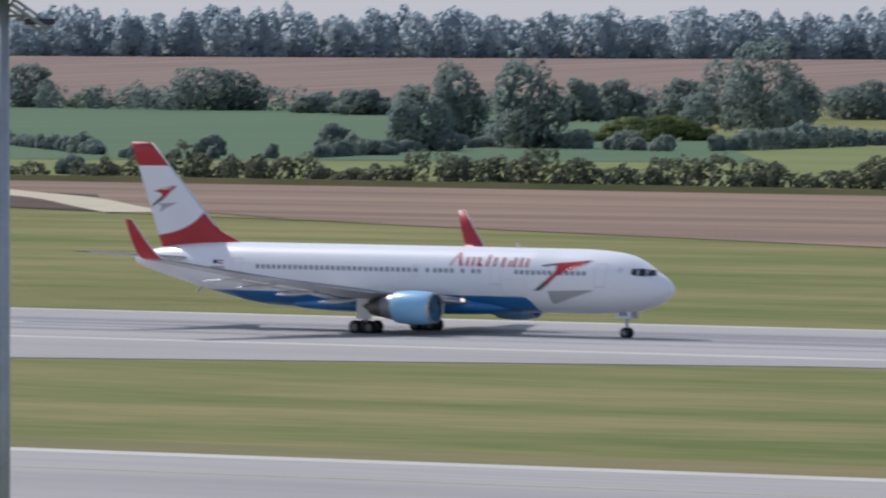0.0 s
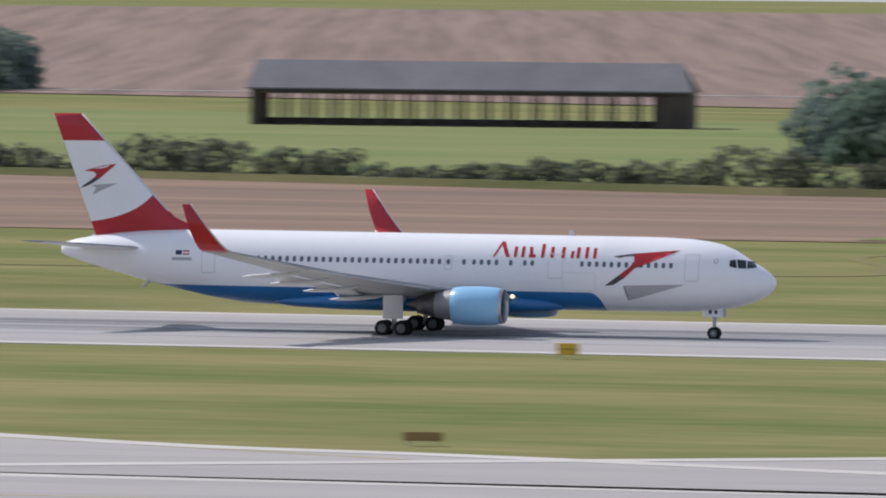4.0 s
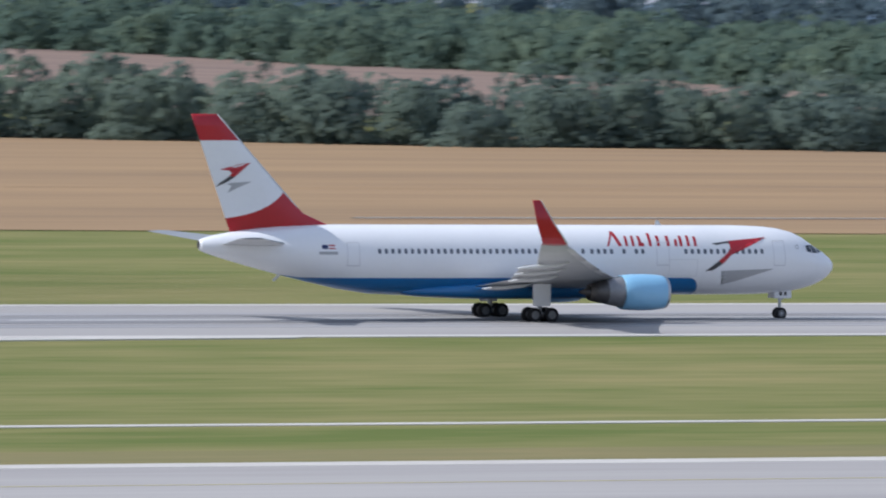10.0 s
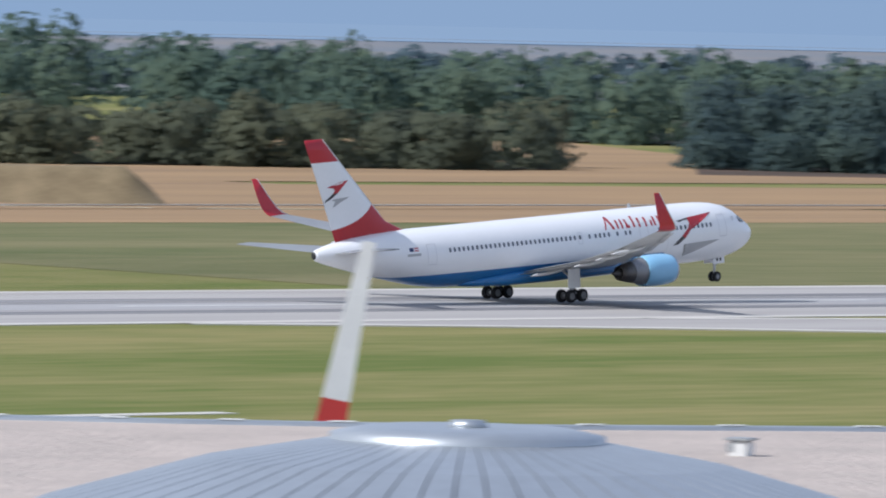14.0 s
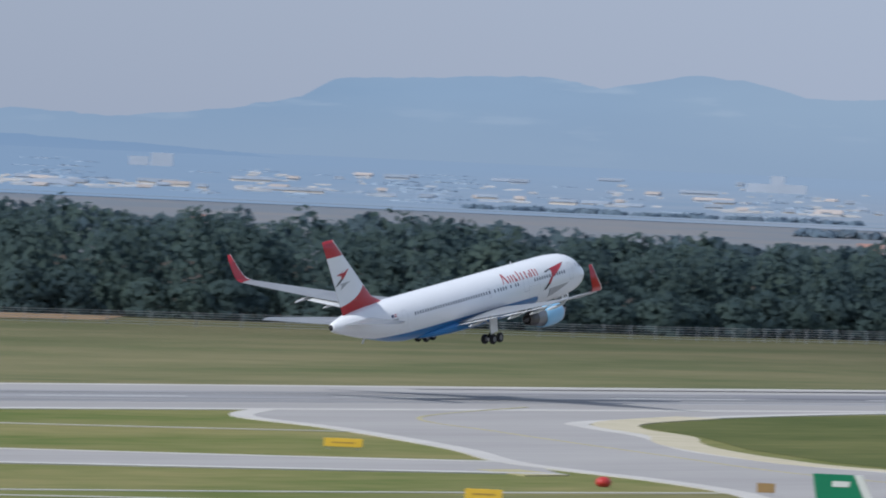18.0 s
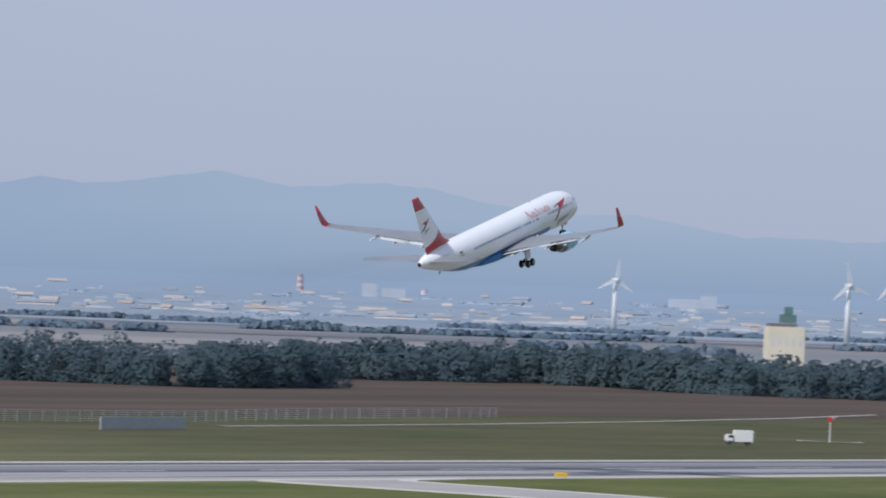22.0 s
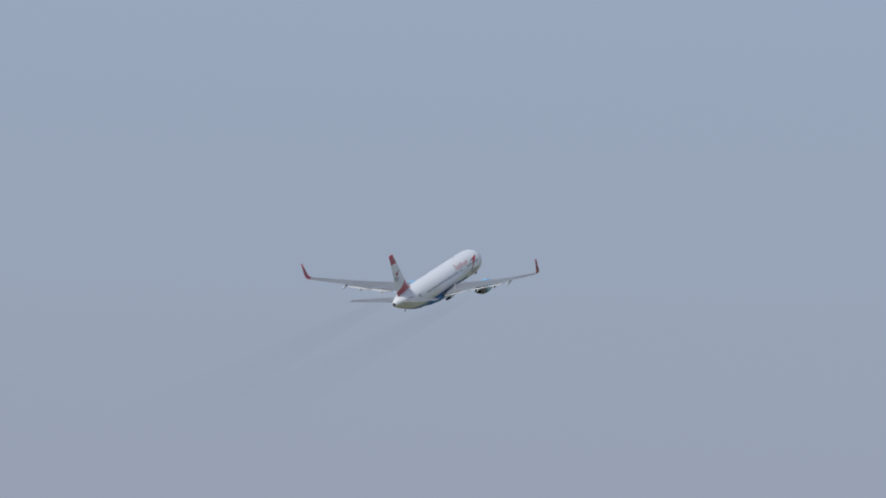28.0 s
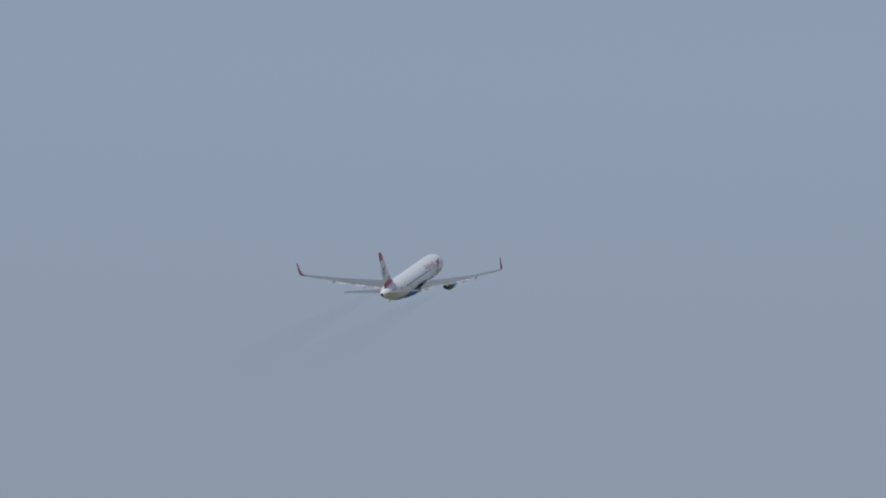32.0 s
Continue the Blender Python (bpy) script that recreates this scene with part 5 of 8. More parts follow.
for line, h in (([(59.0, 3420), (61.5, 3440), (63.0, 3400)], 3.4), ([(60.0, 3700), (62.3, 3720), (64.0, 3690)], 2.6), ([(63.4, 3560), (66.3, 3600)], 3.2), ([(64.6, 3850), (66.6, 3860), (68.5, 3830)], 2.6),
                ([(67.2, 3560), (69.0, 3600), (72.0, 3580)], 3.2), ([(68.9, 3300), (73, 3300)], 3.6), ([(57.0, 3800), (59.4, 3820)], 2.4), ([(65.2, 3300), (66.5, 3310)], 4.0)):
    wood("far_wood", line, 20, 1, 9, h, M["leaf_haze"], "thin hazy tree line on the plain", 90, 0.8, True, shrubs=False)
for a0, a1, r0, r1, soil in ((60.5, 63.2, 3200, 3330, 0), (61.8, 64.6, 3480, 3560, 1), (63.2, 65.8, 3330, 3420, 0), (64.6, 67.4, 3650, 3760, 1), (65.0, 66.4, 3090, 3200, 1), (66.9, 69.6, 3420, 3500, 0), (68.3, 72.5, 3120, 3230, 0), (68.0, 71.0, 3680, 3780, 1), (66.2, 68.2, 3240, 3300, 0), (59.0, 61.6, 3560, 3640, 0), (57.5, 60.2, 3860, 3940, 1), (69.5, 73, 2900, 2990, 0)):
    polar_patch("stubble_field", a0, a1, (r0, (r0 + r1) / 2, r1), M["far_soil"] if soil else M["far_tan"], 0.5, "dull brown strip of field on the plain" if soil else "tan strip of field on the plain")

# silo building
sx, sy, sz = at(66.865, 3000, second=True)
silo = tagged(new("silo_building"), "cream concrete silo with a green rooftop tower", "building")
silo.location = (sx, sy, sz)
silo.rotation_euler = (0, 0, radians(-58))
bm = bmesh.new()
box(bm, -6.2, 6.2, -5.2, 5.2, -1, 15.9, 0.15)
part("wall", bm, M["cream"], silo)
bm = bmesh.new()
box(bm, -5.6, 3.5, -4.4, 4.4, 15.9, 17.0, 0.1)
part("roof_deck", bm, M["roof_grey"], silo, "grey-green roof deck")
M["verdigris"] = mat("green_tower_cladding", (0.11, 0.20, 0.19), 0.7, vary=0.2, scale=0.5)
bm = bmesh.new()
box(bm, -1.6, 3.4, -3, 3, 17.2, 20.0, 0.1)
box(bm, -0.2, 2.4, -1.5, 1.5, 20.0, 22.6, 0.2)
part("roof_tower", bm, M["verdigris"], silo, "green rooftop tower")
for k in range(5):
    bm = bmesh.new()
    box(bm, -5.2 + 2.35 * k, -4.2 + 2.35 * k, -5.26, -5.15, 9.5, 12.5)
    part("window", bm, M["pale_wall"], silo)

# wind turbines on the plain
rotors = []
for k, (az, hub_el, ph, r) in enumerate(((65.78, 0.136, 55, 4000), (67.26, 0.151, 40, 3700), (67.54, 0.178, 35, 3450), (69.13, 0.143, 25, 3400), (71.2, 0.15, 80, 3500))):
    x, y, z = at(az, r, second=True)
    hub = EYE_Z + r * math.tan(radians(hub_el)) - z
    e = tagged(new("wind_turbine"), "white three-bladed wind turbine on the plain", "wind turbine", "turbines on the plain")
    e.location = (x, y, z)
    e.rotation_euler = (0, 0, radians(-az + 20))
    bm = bmesh.new()
    tube(bm, [(0, 0, -0.5), (0, 0, hub * 0.5), (0, 0, hub)], [1.35, 1.05, 0.75], 14)
    part("tower", bm, M["pylon_white"], e, "", True)
    bm = bmesh.new()
    box(bm, -1.0, 1.0, -2.0, 2.0, hub - 0.9, hub + 1.0, 0.25)
    part("nacelle", bm, M["pylon_white"], e)
    bm = bmesh.new()
    bmesh.ops.create_icosphere(bm, subdivisions=2, radius=1.1)
    rot = part("rotor_hub", bm, M["pylon_white"], e, "", True)
    rot.location = (0, -2.1, hub)
    for b in range(3):
        bm = bmesh.new()
        rows = []
        for rr, c, th in ((0.4, 0.9, 0.4), (2.0, 1.8, 0.36), (5.6, 1.2, 0.22), (9.6, 0.4, 0.07)):
            rows.append([bm.verts.new(p) for p in ((-c * 0.35, -th, rr), (c * 0.65, -th * 0.3, rr), (c * 0.65, th * 0.3, rr), (-c * 0.35, th, rr))])
        for a, b2 in zip(rows, rows[1:]):
            for i in range(4):
                bm.faces.new((a[i], a[(i + 1) % 4], b2[(i + 1) % 4], b2[i]))
        bm.faces.new(rows[-1])
        bmesh.ops.rotate(bm, cent=(0, 0, 0), matrix=Matrix.Rotation(radians(120 * b), 3, "Y"), verts=bm.verts[:])
        part("blade", bm, M["pylon_white"], rot, "slender white blade")
    rotors.append((rot, hub, ph))

# ---- perimeter fence ----
FENCE = [(1085, 908), (1185, 888), (1304, 856), (1374, 850), (1430, 842), (1497, 838), (1565, 838), (1677, 862), (1800, 880)]
fence = tagged(new("perimeter_fence"), "pale wire perimeter fence on steel posts", "fence")
fp = curve_pts(FENCE, 14)
for h in (0.4, 0.8, 1.2, 1.6, 2.0, 2.35):
    bm = bmesh.new()
    tube(bm, [(x, y, h) for x, y in fp], [0.045] * len(fp), 4)
    part("wire", bm, M["pale_wall"], fence, "strained pale wire")
post_me = bmesh.new()
box(post_me, -0.06, 0.06, -0.06, 0.06, -0.2, 2.5)
first = part("post", post_me, M["steel"], fence)
first.location = (*fp[0], 0)
for x, y in fp[1:]:
    o = new("post", first.data)
    o.parent = fence
    o.location = (x, y, 0)
for (xa, ya), (xb, yb) in (((1383, 900), (1408, 889)), ((1462, 800), (1503, 804))):
    bm = bmesh.new()
    d = Vector((xb - xa, yb - ya, 0))
    n = Vector((-d.y, d.x, 0)).normalized() * 0.15
    a = Vector((xa, ya, 0))
    vs = [bm.verts.new(a + o + Vector((0, 0, z))) for z in (-0.2, 2.3) for o in (-n, d - n, d + n, n)]
    for f in ((0, 1, 5, 4), (1, 2, 6, 5), (2, 3, 7, 6), (3, 0, 4, 7), (4, 5, 6, 7)):
        bm.faces.new([vs[i] for i in f])
    tagged(bm_obj("screen_wall", bm, M["steel"]), "low pale grey screen wall at the fence", "wall")


M["sign_dim"] = mat("worn_legend", (0.42, 0.26, 0.05), 0.6, vary=0.2, scale=1.0)
# ---- airfield signs ----
def sign(x, y, w, h, face, label, turn=None, name="airfield_sign", back=False):
    """A frangible sign box on short legs, turned to the terrace."""
    e = tagged(new(name), label, "sign")
    e.location = (x, y, 0.05)
    e.rotation_euler = (0, 0, -math.atan2(x, y) if turn is None else radians(turn))
    bm = bmesh.new()
    box(bm, -w / 2, w / 2, -0.2, 0.2, 0.25, 0.25 + h, 0.03)
    part("cabinet", bm, M["sign_back"] if back else face, e)
    if not back:
        bm = bmesh.new()
        box(bm, -w * 0.3, w * 0.3, -0.225, -0.2, 0.25 + h * 0.42, 0.25 + h * 0.58)
        part("legend_bar", bm, M["sign_dim"] if face == M["sign_yellow"] else M["sign_back"], e, "plain bar of unreadable legend")
    for sx_ in (-0.38, 0.38):
        bm = bmesh.new()
        tube(bm, [(sx_ * w, 0, -0.1), (sx_ * w, 0, 0.3)], [0.05, 0.05], 6)
        part("leg", bm, M["steel"], e)
    return e


M.setdefault("logo_black", mat("dark_grey_paint", (0.06, 0.055, 0.06), 0.4, vary=0.1, scale=1.0))
for x, y, w, h, c in ((-244.6, 494, 2.3, 0.7, "r"), (-210, 540, 2.9, 0.9, "r"), (-194.1, 472, 1.2, 0.7, "b"), (-123, 485, 2.2, 0.5, "b"), (-142, 600, 1.5, 0.8, "y"), (9, 483, 2.9, 0.8, "y"), (311, 603, 1.9, 0.7, "y"), (390, 602, 2.6, 0.7, "y"),
                     (668, 591, 2.2, 0.7, "y"), (763, 588, 1.4, 0.8, "y"), (741, 530, 3.6, 0.8, "y"), (1015, 609, 1.6, 0.8, "y"), (1024, 608, 1.9, 0.7, "y"), (787.5, 482, 3.2, 0.8, "r"), (785.2, 482.6, 1.1, 0.8, "y"), (792.5, 468.6, 2.2, 0.8, "b"), (698.5, 458.2, 1.5, 0.8, "b"), (647.6, 453.8, 3.0, 0.8, "y"), (1234, 606, 1.9, 0.7, "y"),
                     (600, 604, 1.8, 0.7, "y"), (-20, 600, 1.8, 0.7, "y")):
    sign(x, y, w, h, M["sign_red"] if c == "r" else M["sign_yellow"], {"r": "red airfield sign box in the grass", "y": "yellow airfield sign box in the grass", "b": "brown back of an airfield sign box"}[c], back=c == "b")
bm = bmesh.new()
bmesh.ops.create_uvsphere(bm, u_segments=20, v_segments=12, radius=0.62, matrix=Matrix.Translation((695.3, 472.5, 0.4)) @ Matrix.Diagonal((1.3, 1.0, 0.8, 1)))
tagged(bm_obj("marker_dome", bm, M["signal_red"], smooth=True), "round orange-red marker dome in the grass", "marker")
for pts in ([(520, 497), (552, 488), (600, 470), (640, 452)], [(560, 487), (640, 470), (700, 462)], [(700, 600), (728, 594), (760, 575), (800, 560)]):
    strip("service_track", curve_pts(pts, 6), 1.2, M["shoulder"], 0.055, "narrow pale track through the grass")
flat("yellow_bar", [(713, 497), (720, 497), (714, 488), (707, 488)], M["line_yellow"], 0.095, "yellow painted bar across the taxi road")

# windsock field and masts in the distance
wx, wy = 1669, 747
ws = tagged(new("windsock"), "red and white windsock on a pole in a white ring", "windsock")
ws.location = (wx, wy, 0)
bm = bmesh.new()
tube(bm, [(0, 0, -0.2), (0, 0, 4.6)], [0.12, 0.08], 8)
part("pole", bm, M["white_box"], ws)
for k in range(4):
    bm = bmesh.new()
    tube(bm, [(-0.2 + 0.75 * k, 0, 4.5 + 0.12 * k), (0.55 + 0.75 * k, 0, 4.62 + 0.12 * k)], [0.5 - 0.07 * k, 0.43 - 0.07 * k], 12)
    part("sock_band", bm, M["signal_red"] if k % 2 == 0 else M["white_box"], ws)
bm = bmesh.new()
for k in range(40):
    a0, a1 = 2 * math.pi * k / 40, 2 * math.pi * (k + 1) / 40
    bm.faces.new([bm.verts.new((rr * math.cos(a), rr * math.sin(a), 0.24)) for rr, a in ((5.6, a0), (6.6, a0), (6.6, a1), (5.6, a1))])
part("ground_ring", bm, M["white_box"], ws, "white painted ring")
van = tagged(new("service_van"), "white service van parked in the airfield grass", "van")
van.location = (1592, 733, 0.16)
van.rotation_euler = (0, 0, radians(-55))
bm = bmesh.new()
box(bm, -1.0, 2.6, -1.0, 1.0, 0.45, 2.7, 0.12)
part("cargo_body", bm, M["white_box"], van, "white box body")
bm = bmesh.new()
box(bm, -2.6, -1.02, -0.98, 0.98, 0.45, 1.9, 0.25)
part("cab", bm, M["white_box"], van)
bm = bmesh.new()
box(bm, -2.25, -1.15, -1.0, 1.0, 1.25, 1.7, 0.03)
part("cab_window", bm, M["pane"], van, "dark cab glazing")
for x in (-1.8, 1.7):
    for y in (-0.85, 0.85):
        bm = bmesh.new()
        tube(bm, [(x, y - 0.12, 0.4), (x, y + 0.12, 0.4)], [0.42, 0.42], 14)
        part("wheel", bm, M["logo_black"], van, "dark wheel")


def banded_mast(az, r, top_el, w, label, second=True):
    x, y, z = at(az, r, second=second)
    top = EYE_Z + r * math.tan(radians(top_el))
    e = tagged(new("banded_mast"), label, "mast")
    e.location = (x, y, 0)
    for k in range(6):
        bm = bmesh.new()
        tube(bm, [(0, 0, -0.2 + top * k / 6), (0, 0, top * (k + 1) / 6)], [w / 2, w / 2], 8)
        part("mast_band", bm, M["band_red"] if k % 2 else M["town_wall"], e)
    return e


banded_mast(68.57, 900, -0.46, 0.55, "slim red and white banded mast")
banded_mast(67.72, 1500, -0.73, 0.55, "slim red and white banded mast")
banded_mast(70.9, 700, -0.3, 0.5, "slim red and white banded mast")


# ---- apron floodlight masts ----
def flood_mast(x, y, dome_z, label, pole=0.26, dome=0.66, frames=(), lamps=(), beacon=True, box_top=False, red_arm=None):
    """A tapered steel pole with a domed cap, floodlight frames under it and red beacons."""
    e = tagged(new("floodlight_mast"), label, "light mast")
    e.location = (x, y, 0)
    e.rotation_euler = (0, 0, -math.atan2(x, y))
    bm = bmesh.new()
    tube(bm, [(0, 0, -0.3), (0, 0, dome_z * 0.6), (0, 0, dome_z)], [pole * 1.35, pole * 1.1, pole * 0.8], 16)
    part("pole", bm, M["steel"], e, "tapered galvanised pole", True)
    bm = bmesh.new()
    rows = []
    for rr, zz in ((dome, -0.02), (dome * 0.99, 0.2), (dome * 0.88, 0.4), (dome * 0.6, 0.52), (dome * 0.2, 0.57), (0.02, 0.58)):
        rows.append([bm.verts.new((rr * math.cos(2 * math.pi * k / 24), rr * math.sin(2 * math.pi * k / 24), dome_z + zz)) for k in range(24)])
    for a, b in zip(rows, rows[1:]):
        for k in range(24):
            bm.faces.new((a[k], a[(k + 1) % 24], b[(k + 1) % 24], b[k]))
    bm.faces.new(rows[0][::-1])
    part("dome_cap", bm, M["zinc"], e, "domed metal cap", True)
    for xa, za, xb, zb, w in frames:
        d = Vector((xb - xa, 0, zb - za))
        nrm = Vector((d.z, 0, -d.x)).normalized() * w / 2
        bm = bmesh.new()
        p, q = Vector((xa, 0, dome_z + za)), Vector((xb, 0, dome_z + zb))
        for side in (-1, 1):
            tube(bm, [p + nrm * side, q + nrm * side], [0.035, 0.035], 6)
        n = max(3, int(d.length / 0.3))
        for k in range(n + 1):
            c = p + d * (k / n)
            tube(bm, [c - nrm, c + nrm], [0.03, 0.03], 6)
        for o in (-0.16, 0.16):
            tube(bm, [p + Vector((0, o, 0)), q + Vector((0, o, 0))], [0.045, 0.045], 6)
        tube(bm, [(p + q) / 2, Vector((0, 0, dome_z + (za + zb) / 2))], [0.035, 0.035], 6)
        part("lamp_frame", bm, M["steel"], e, "slanted grey lamp frame")
    for x, z, w, h, dark in lamps:
        bm = bmesh.new()
        box(bm, x - w / 2, x + w / 2, -0.16, 0.16, dome_z + z - h / 2, dome_z + z + h / 2, min(w, h) * 0.2)
        lamp = part("floodlight", bm, M["logo_black"] if dark else M["white_box"], e, "dark floodlight housing" if dark else "white floodlight housing")
        bm = bmesh.new()
        tube(bm, [(x, 0, dome_z + z), (x * 0.35, 0, dome_z + z + 0.05)], [0.03, 0.03], 6)
        part("lamp_arm", bm, M["steel"], lamp, "thin lamp arm")
    if beacon:
        bm = bmesh.new()
        tube(bm, [(0.36 * math.cos(q * math.pi / 8), 0.36 * math.sin(q * math.pi / 8), dome_z + 0.64) for q in range(17)], [0.016] * 17, 6, False)
        for q in range(4):
            tube(bm, [(0.36 * math.cos(q * math.pi / 2), 0.36 * math.sin(q * math.pi / 2), dome_z + 0.4), (0.36 * math.cos(q * math.pi / 2), 0.36 * math.sin(q * math.pi / 2), dome_z + 0.67)], [0.016, 0.016], 6)
        part("beacon", bm, M["signal_red"], e, "thin red beacon ring")
    if box_top:
        bm = bmesh.new()
        tube(bm, [(-0.4, 0, dome_z + 0.4), (-0.4, 0, dome_z + 1.1)], [0.03, 0.03], 6)
        box(bm, -0.55, -0.25, -0.12, 0.12, dome_z + 0.95, dome_z + 1.3, 0.02)
        part("antenna_box", bm, M["white_box"], e, "small white antenna box")
    if red_arm:
        bm = bmesh.new()
        tube(bm, [(red_arm[0], 0, dome_z + red_arm[2]), (red_arm[1], 0, dome_z + red_arm[2]), (-0.1, 0, dome_z + 0.3)], [0.05, 0.05, 0.025], 6)
        part("beacon_arm", bm, M["signal_red"], e, "red beacon arm")
    return e


def from_mid(az, r):
    return 21.58 + r * math.sin(radians(az)), 31.7 + r * math.cos(radians(az))


def from_early(az, r):
    return 9.93 + r * math.sin(radians(az)), 13.87 + r * math.cos(radians(az))


x, y = from_early(29.36, 205)
flood_mast(x, y, EYE_Z - 205 * math.tan(radians(1.06)), "grey floodlight mast with a domed cap by the apron", frames=((-1.14, 0.06, 0.1, -1.26, 0.3), (0.15, -0.45, 0.9, -1.0, 0.25)),
           lamps=((-1.3, -0.52, 0.6, 0.14, False), (-0.62, -1.09, 0.5, 0.14, True), (0.55, -0.99, 0.7, 0.12, False), (0.1, -1.55, 0.45, 0.3, False)), beacon=False, red_arm=(-1.35, -0.75, 0.41))
x, y = from_early(29.82, 200)
flood_mast(x, y, EYE_Z - 200 * math.tan(radians(1.34)), "lower grey floodlight mast with a domed cap by the apron", frames=((-0.75, -0.1, -0.1, -1.2, 0.3), (0.3, -0.3, 0.95, -1.3, 0.25)),
           lamps=((-0.55, -0.25, 0.5, 0.3, False), (-0.45, -1.32, 0.45, 0.2, False), (-0.2, -1.7, 0.36, 0.34, True), (0.85, -1.25, 0.5, 0.14, False)))
x, y, _ = at(39.54, 188, 0, True)
flood_mast(x, y, EYE_Z - 188 * math.tan(radians(1.04)), "grey floodlight mast with antennas behind the curved roof", pole=0.24, dome=0.62, frames=((-0.95, 0.2, -0.7, -0.9, 0.35), (0.62, 0.3, 0.5, -0.85, 0.22)),
           lamps=((-0.88, -0.02, 0.34, 0.5, False), (-0.92, -0.7, 0.6, 0.42, False), (-1.5, -0.66, 0.5, 0.26, True), (-0.55, -0.92, 0.4, 0.2, True), (0.58, 0.02, 0.26, 0.5, False), (0.55, -0.88, 0.5, 0.24, True)), beacon=False, box_top=True, red_arm=(-1.2, -0.55, 0.4))
x, y, _ = at(52.18, 205, 0, True)
flood_mast(x, y, EYE_Z - 205 * math.tan(radians(1.03)), "grey floodlight mast with tilted lamp frames", pole=0.2, dome=0.56, frames=((1.35, 0.0, 0.42, -1.25, 0.3), (-0.32, -0.5, -1.02, -1.28, 0.3)),
           lamps=((0.95, -1.12, 1.0, 0.13, False), (-0.55, -1.1, 0.8, 0.12, False), (0.5, -1.75, 0.5, 0.12, False), (0.9, -0.06, 0.8, 0.09, False), (-0.78, -4.95, 0.2, 0.5, False), (-0.5, -4.6, 0.3, 0.22, False)))
x, y, _ = at(68.93, 420, 0, True)
flood_mast(x, y, EYE_Z - 420 * math.tan(radians(0.03)), "white floodlight mast far along the apron", pole=0.17, dome=0.4, frames=((0.8, -0.1, 0.3, -0.9, 0.25), (-0.3, -0.4, -0.8, -0.9, 0.25)),
           lamps=((0.6, -0.8, 0.6, 0.16, False), (-0.5, -0.85, 0.6, 0.16, True)))
x, y, _ = at(-35.355, 205, 0)
flood_mast(x, y, EYE_Z + 205 * math.tan(radians(0.16)), "grey floodlight mast at the apron edge", pole=0.2, dome=0.5, frames=((0.2, -0.2, 1.0, -0.75, 0.25),), lamps=((0.85, -0.6, 0.7, 0.14, True), (0.6, 0.1, 0.8, 0.1, True)))
# thick grey pole close by
x, y = from_mid(31.08, 118)
e = tagged(new("lamp_pole"), "thick grey steel lamp pole", "pole")
e.location = (x, y, 0)
bm = bmesh.new()
tube(bm, [(0, 0, -0.3), (0, 0, 14), (0, 0, 29.5)], [0.34, 0.27, 0.22], 20)
part("pole", bm, M["steel"], e, "", True)
bm = bmesh.new()
box(bm, 0.2, 0.3, -0.08, 0.08, 0, 29.0)
part("cable_duct", bm, M["logo_black"], e, "dark cable duct on the pole")
bm = bmesh.new()
box(bm, -1.0, 1.0, -0.25, 0.25, 29.3, 29.7, 0.05)
part("lamp_head", bm, M["steel"], e)
# banded warning boards
x, y = from_mid(30.85, 150)
e = tagged(new("warning_board"), "white and red banded warning board", "sign")
e.location = (x, y, 0)
e.rotation_euler = (0, 0, radians(-31))
for k in range(9):
    bm = bmesh.new()
    z0 = 12.0 + k * 0.75
    w = 0.36 - 0.012 * k
    box(bm, -w, w, -0.1, 0.1, z0, z0 + 0.75)
    part("band", bm, M["signal_red"] if k in (0, 2, 4, 6) else M["white_box"], e)
bm = bmesh.new()
tube(bm, [(0, 0, -0.2), (0, 0, 12)], [0.15, 0.15], 8)
part("pole", bm, M["steel"], e)

# ---- curved pier roof ----
PZ = 17.5
OUTLINE = [(92, 140), (104, 165), (112, 179), (117.8, 187), (122.5, 191.2), (128, 194.3), (134, 197.4), (140, 201), (146, 205), (151.5, 206.2), (156, 204.8), (159.8, 202.3), (163, 199.4), (168, 195.8), (176.5, 191.6), (179.5, 186.5), (179.3, 181), (178.4, 174), (172, 150), (155, 132), (130, 122), (105, 124)]


def ring_pts(n=10):
    """The closed smooth outline of the roof."""
    out, N = [], len(OUTLINE)
    for i in range(N):
        p0, p1, p2, p3 = (OUTLINE[(i + k) % N] for k in (-1, 0, 1, 2))
        for k in range(n):
            u = k / n
            out.append(Vector([0.5 * (2 * p1[c] + (p2[c] - p0[c]) * u + (2 * p0[c] - 5 * p1[c] + 4 * p2[c] - p3[c]) * u * u + (3 * p1[c] - p0[c] - 3 * p2[c] + p3[c]) * u ** 3) for c in (0, 1)]))
    return out


edge = ring_pts()
NE = len(edge)
outn = []
for i in range(NE):
    d = (edge[(i + 1) % NE] - edge[i - 1]).normalized()
    outn.append(Vector((-d.y, d.x)))
pcx, pcy = sum(p.x for p in edge) / NE, sum(p.y for p in edge) / NE


def offset(i, d):
    return edge[i] + outn[i] * d


pier = tagged(new("pier_building"), "curved terminal pier with a flat gravel roof", "building")
bm = bmesh.new()
mid = bm.verts.new((pcx, pcy, PZ))
rim = [bm.verts.new((*offset(i, -0.4), PZ)) for i in range(NE)]
for i in range(NE):
    bm.faces.new((mid, rim[(i + 1) % NE], rim[i]))
bmesh.ops.recalc_face_normals(bm, faces=bm.faces[:])
part("gravel_roof", bm, M["gravel"], pier, "pale pink-grey roof gravel")
bm = bmesh.new()
rows = []
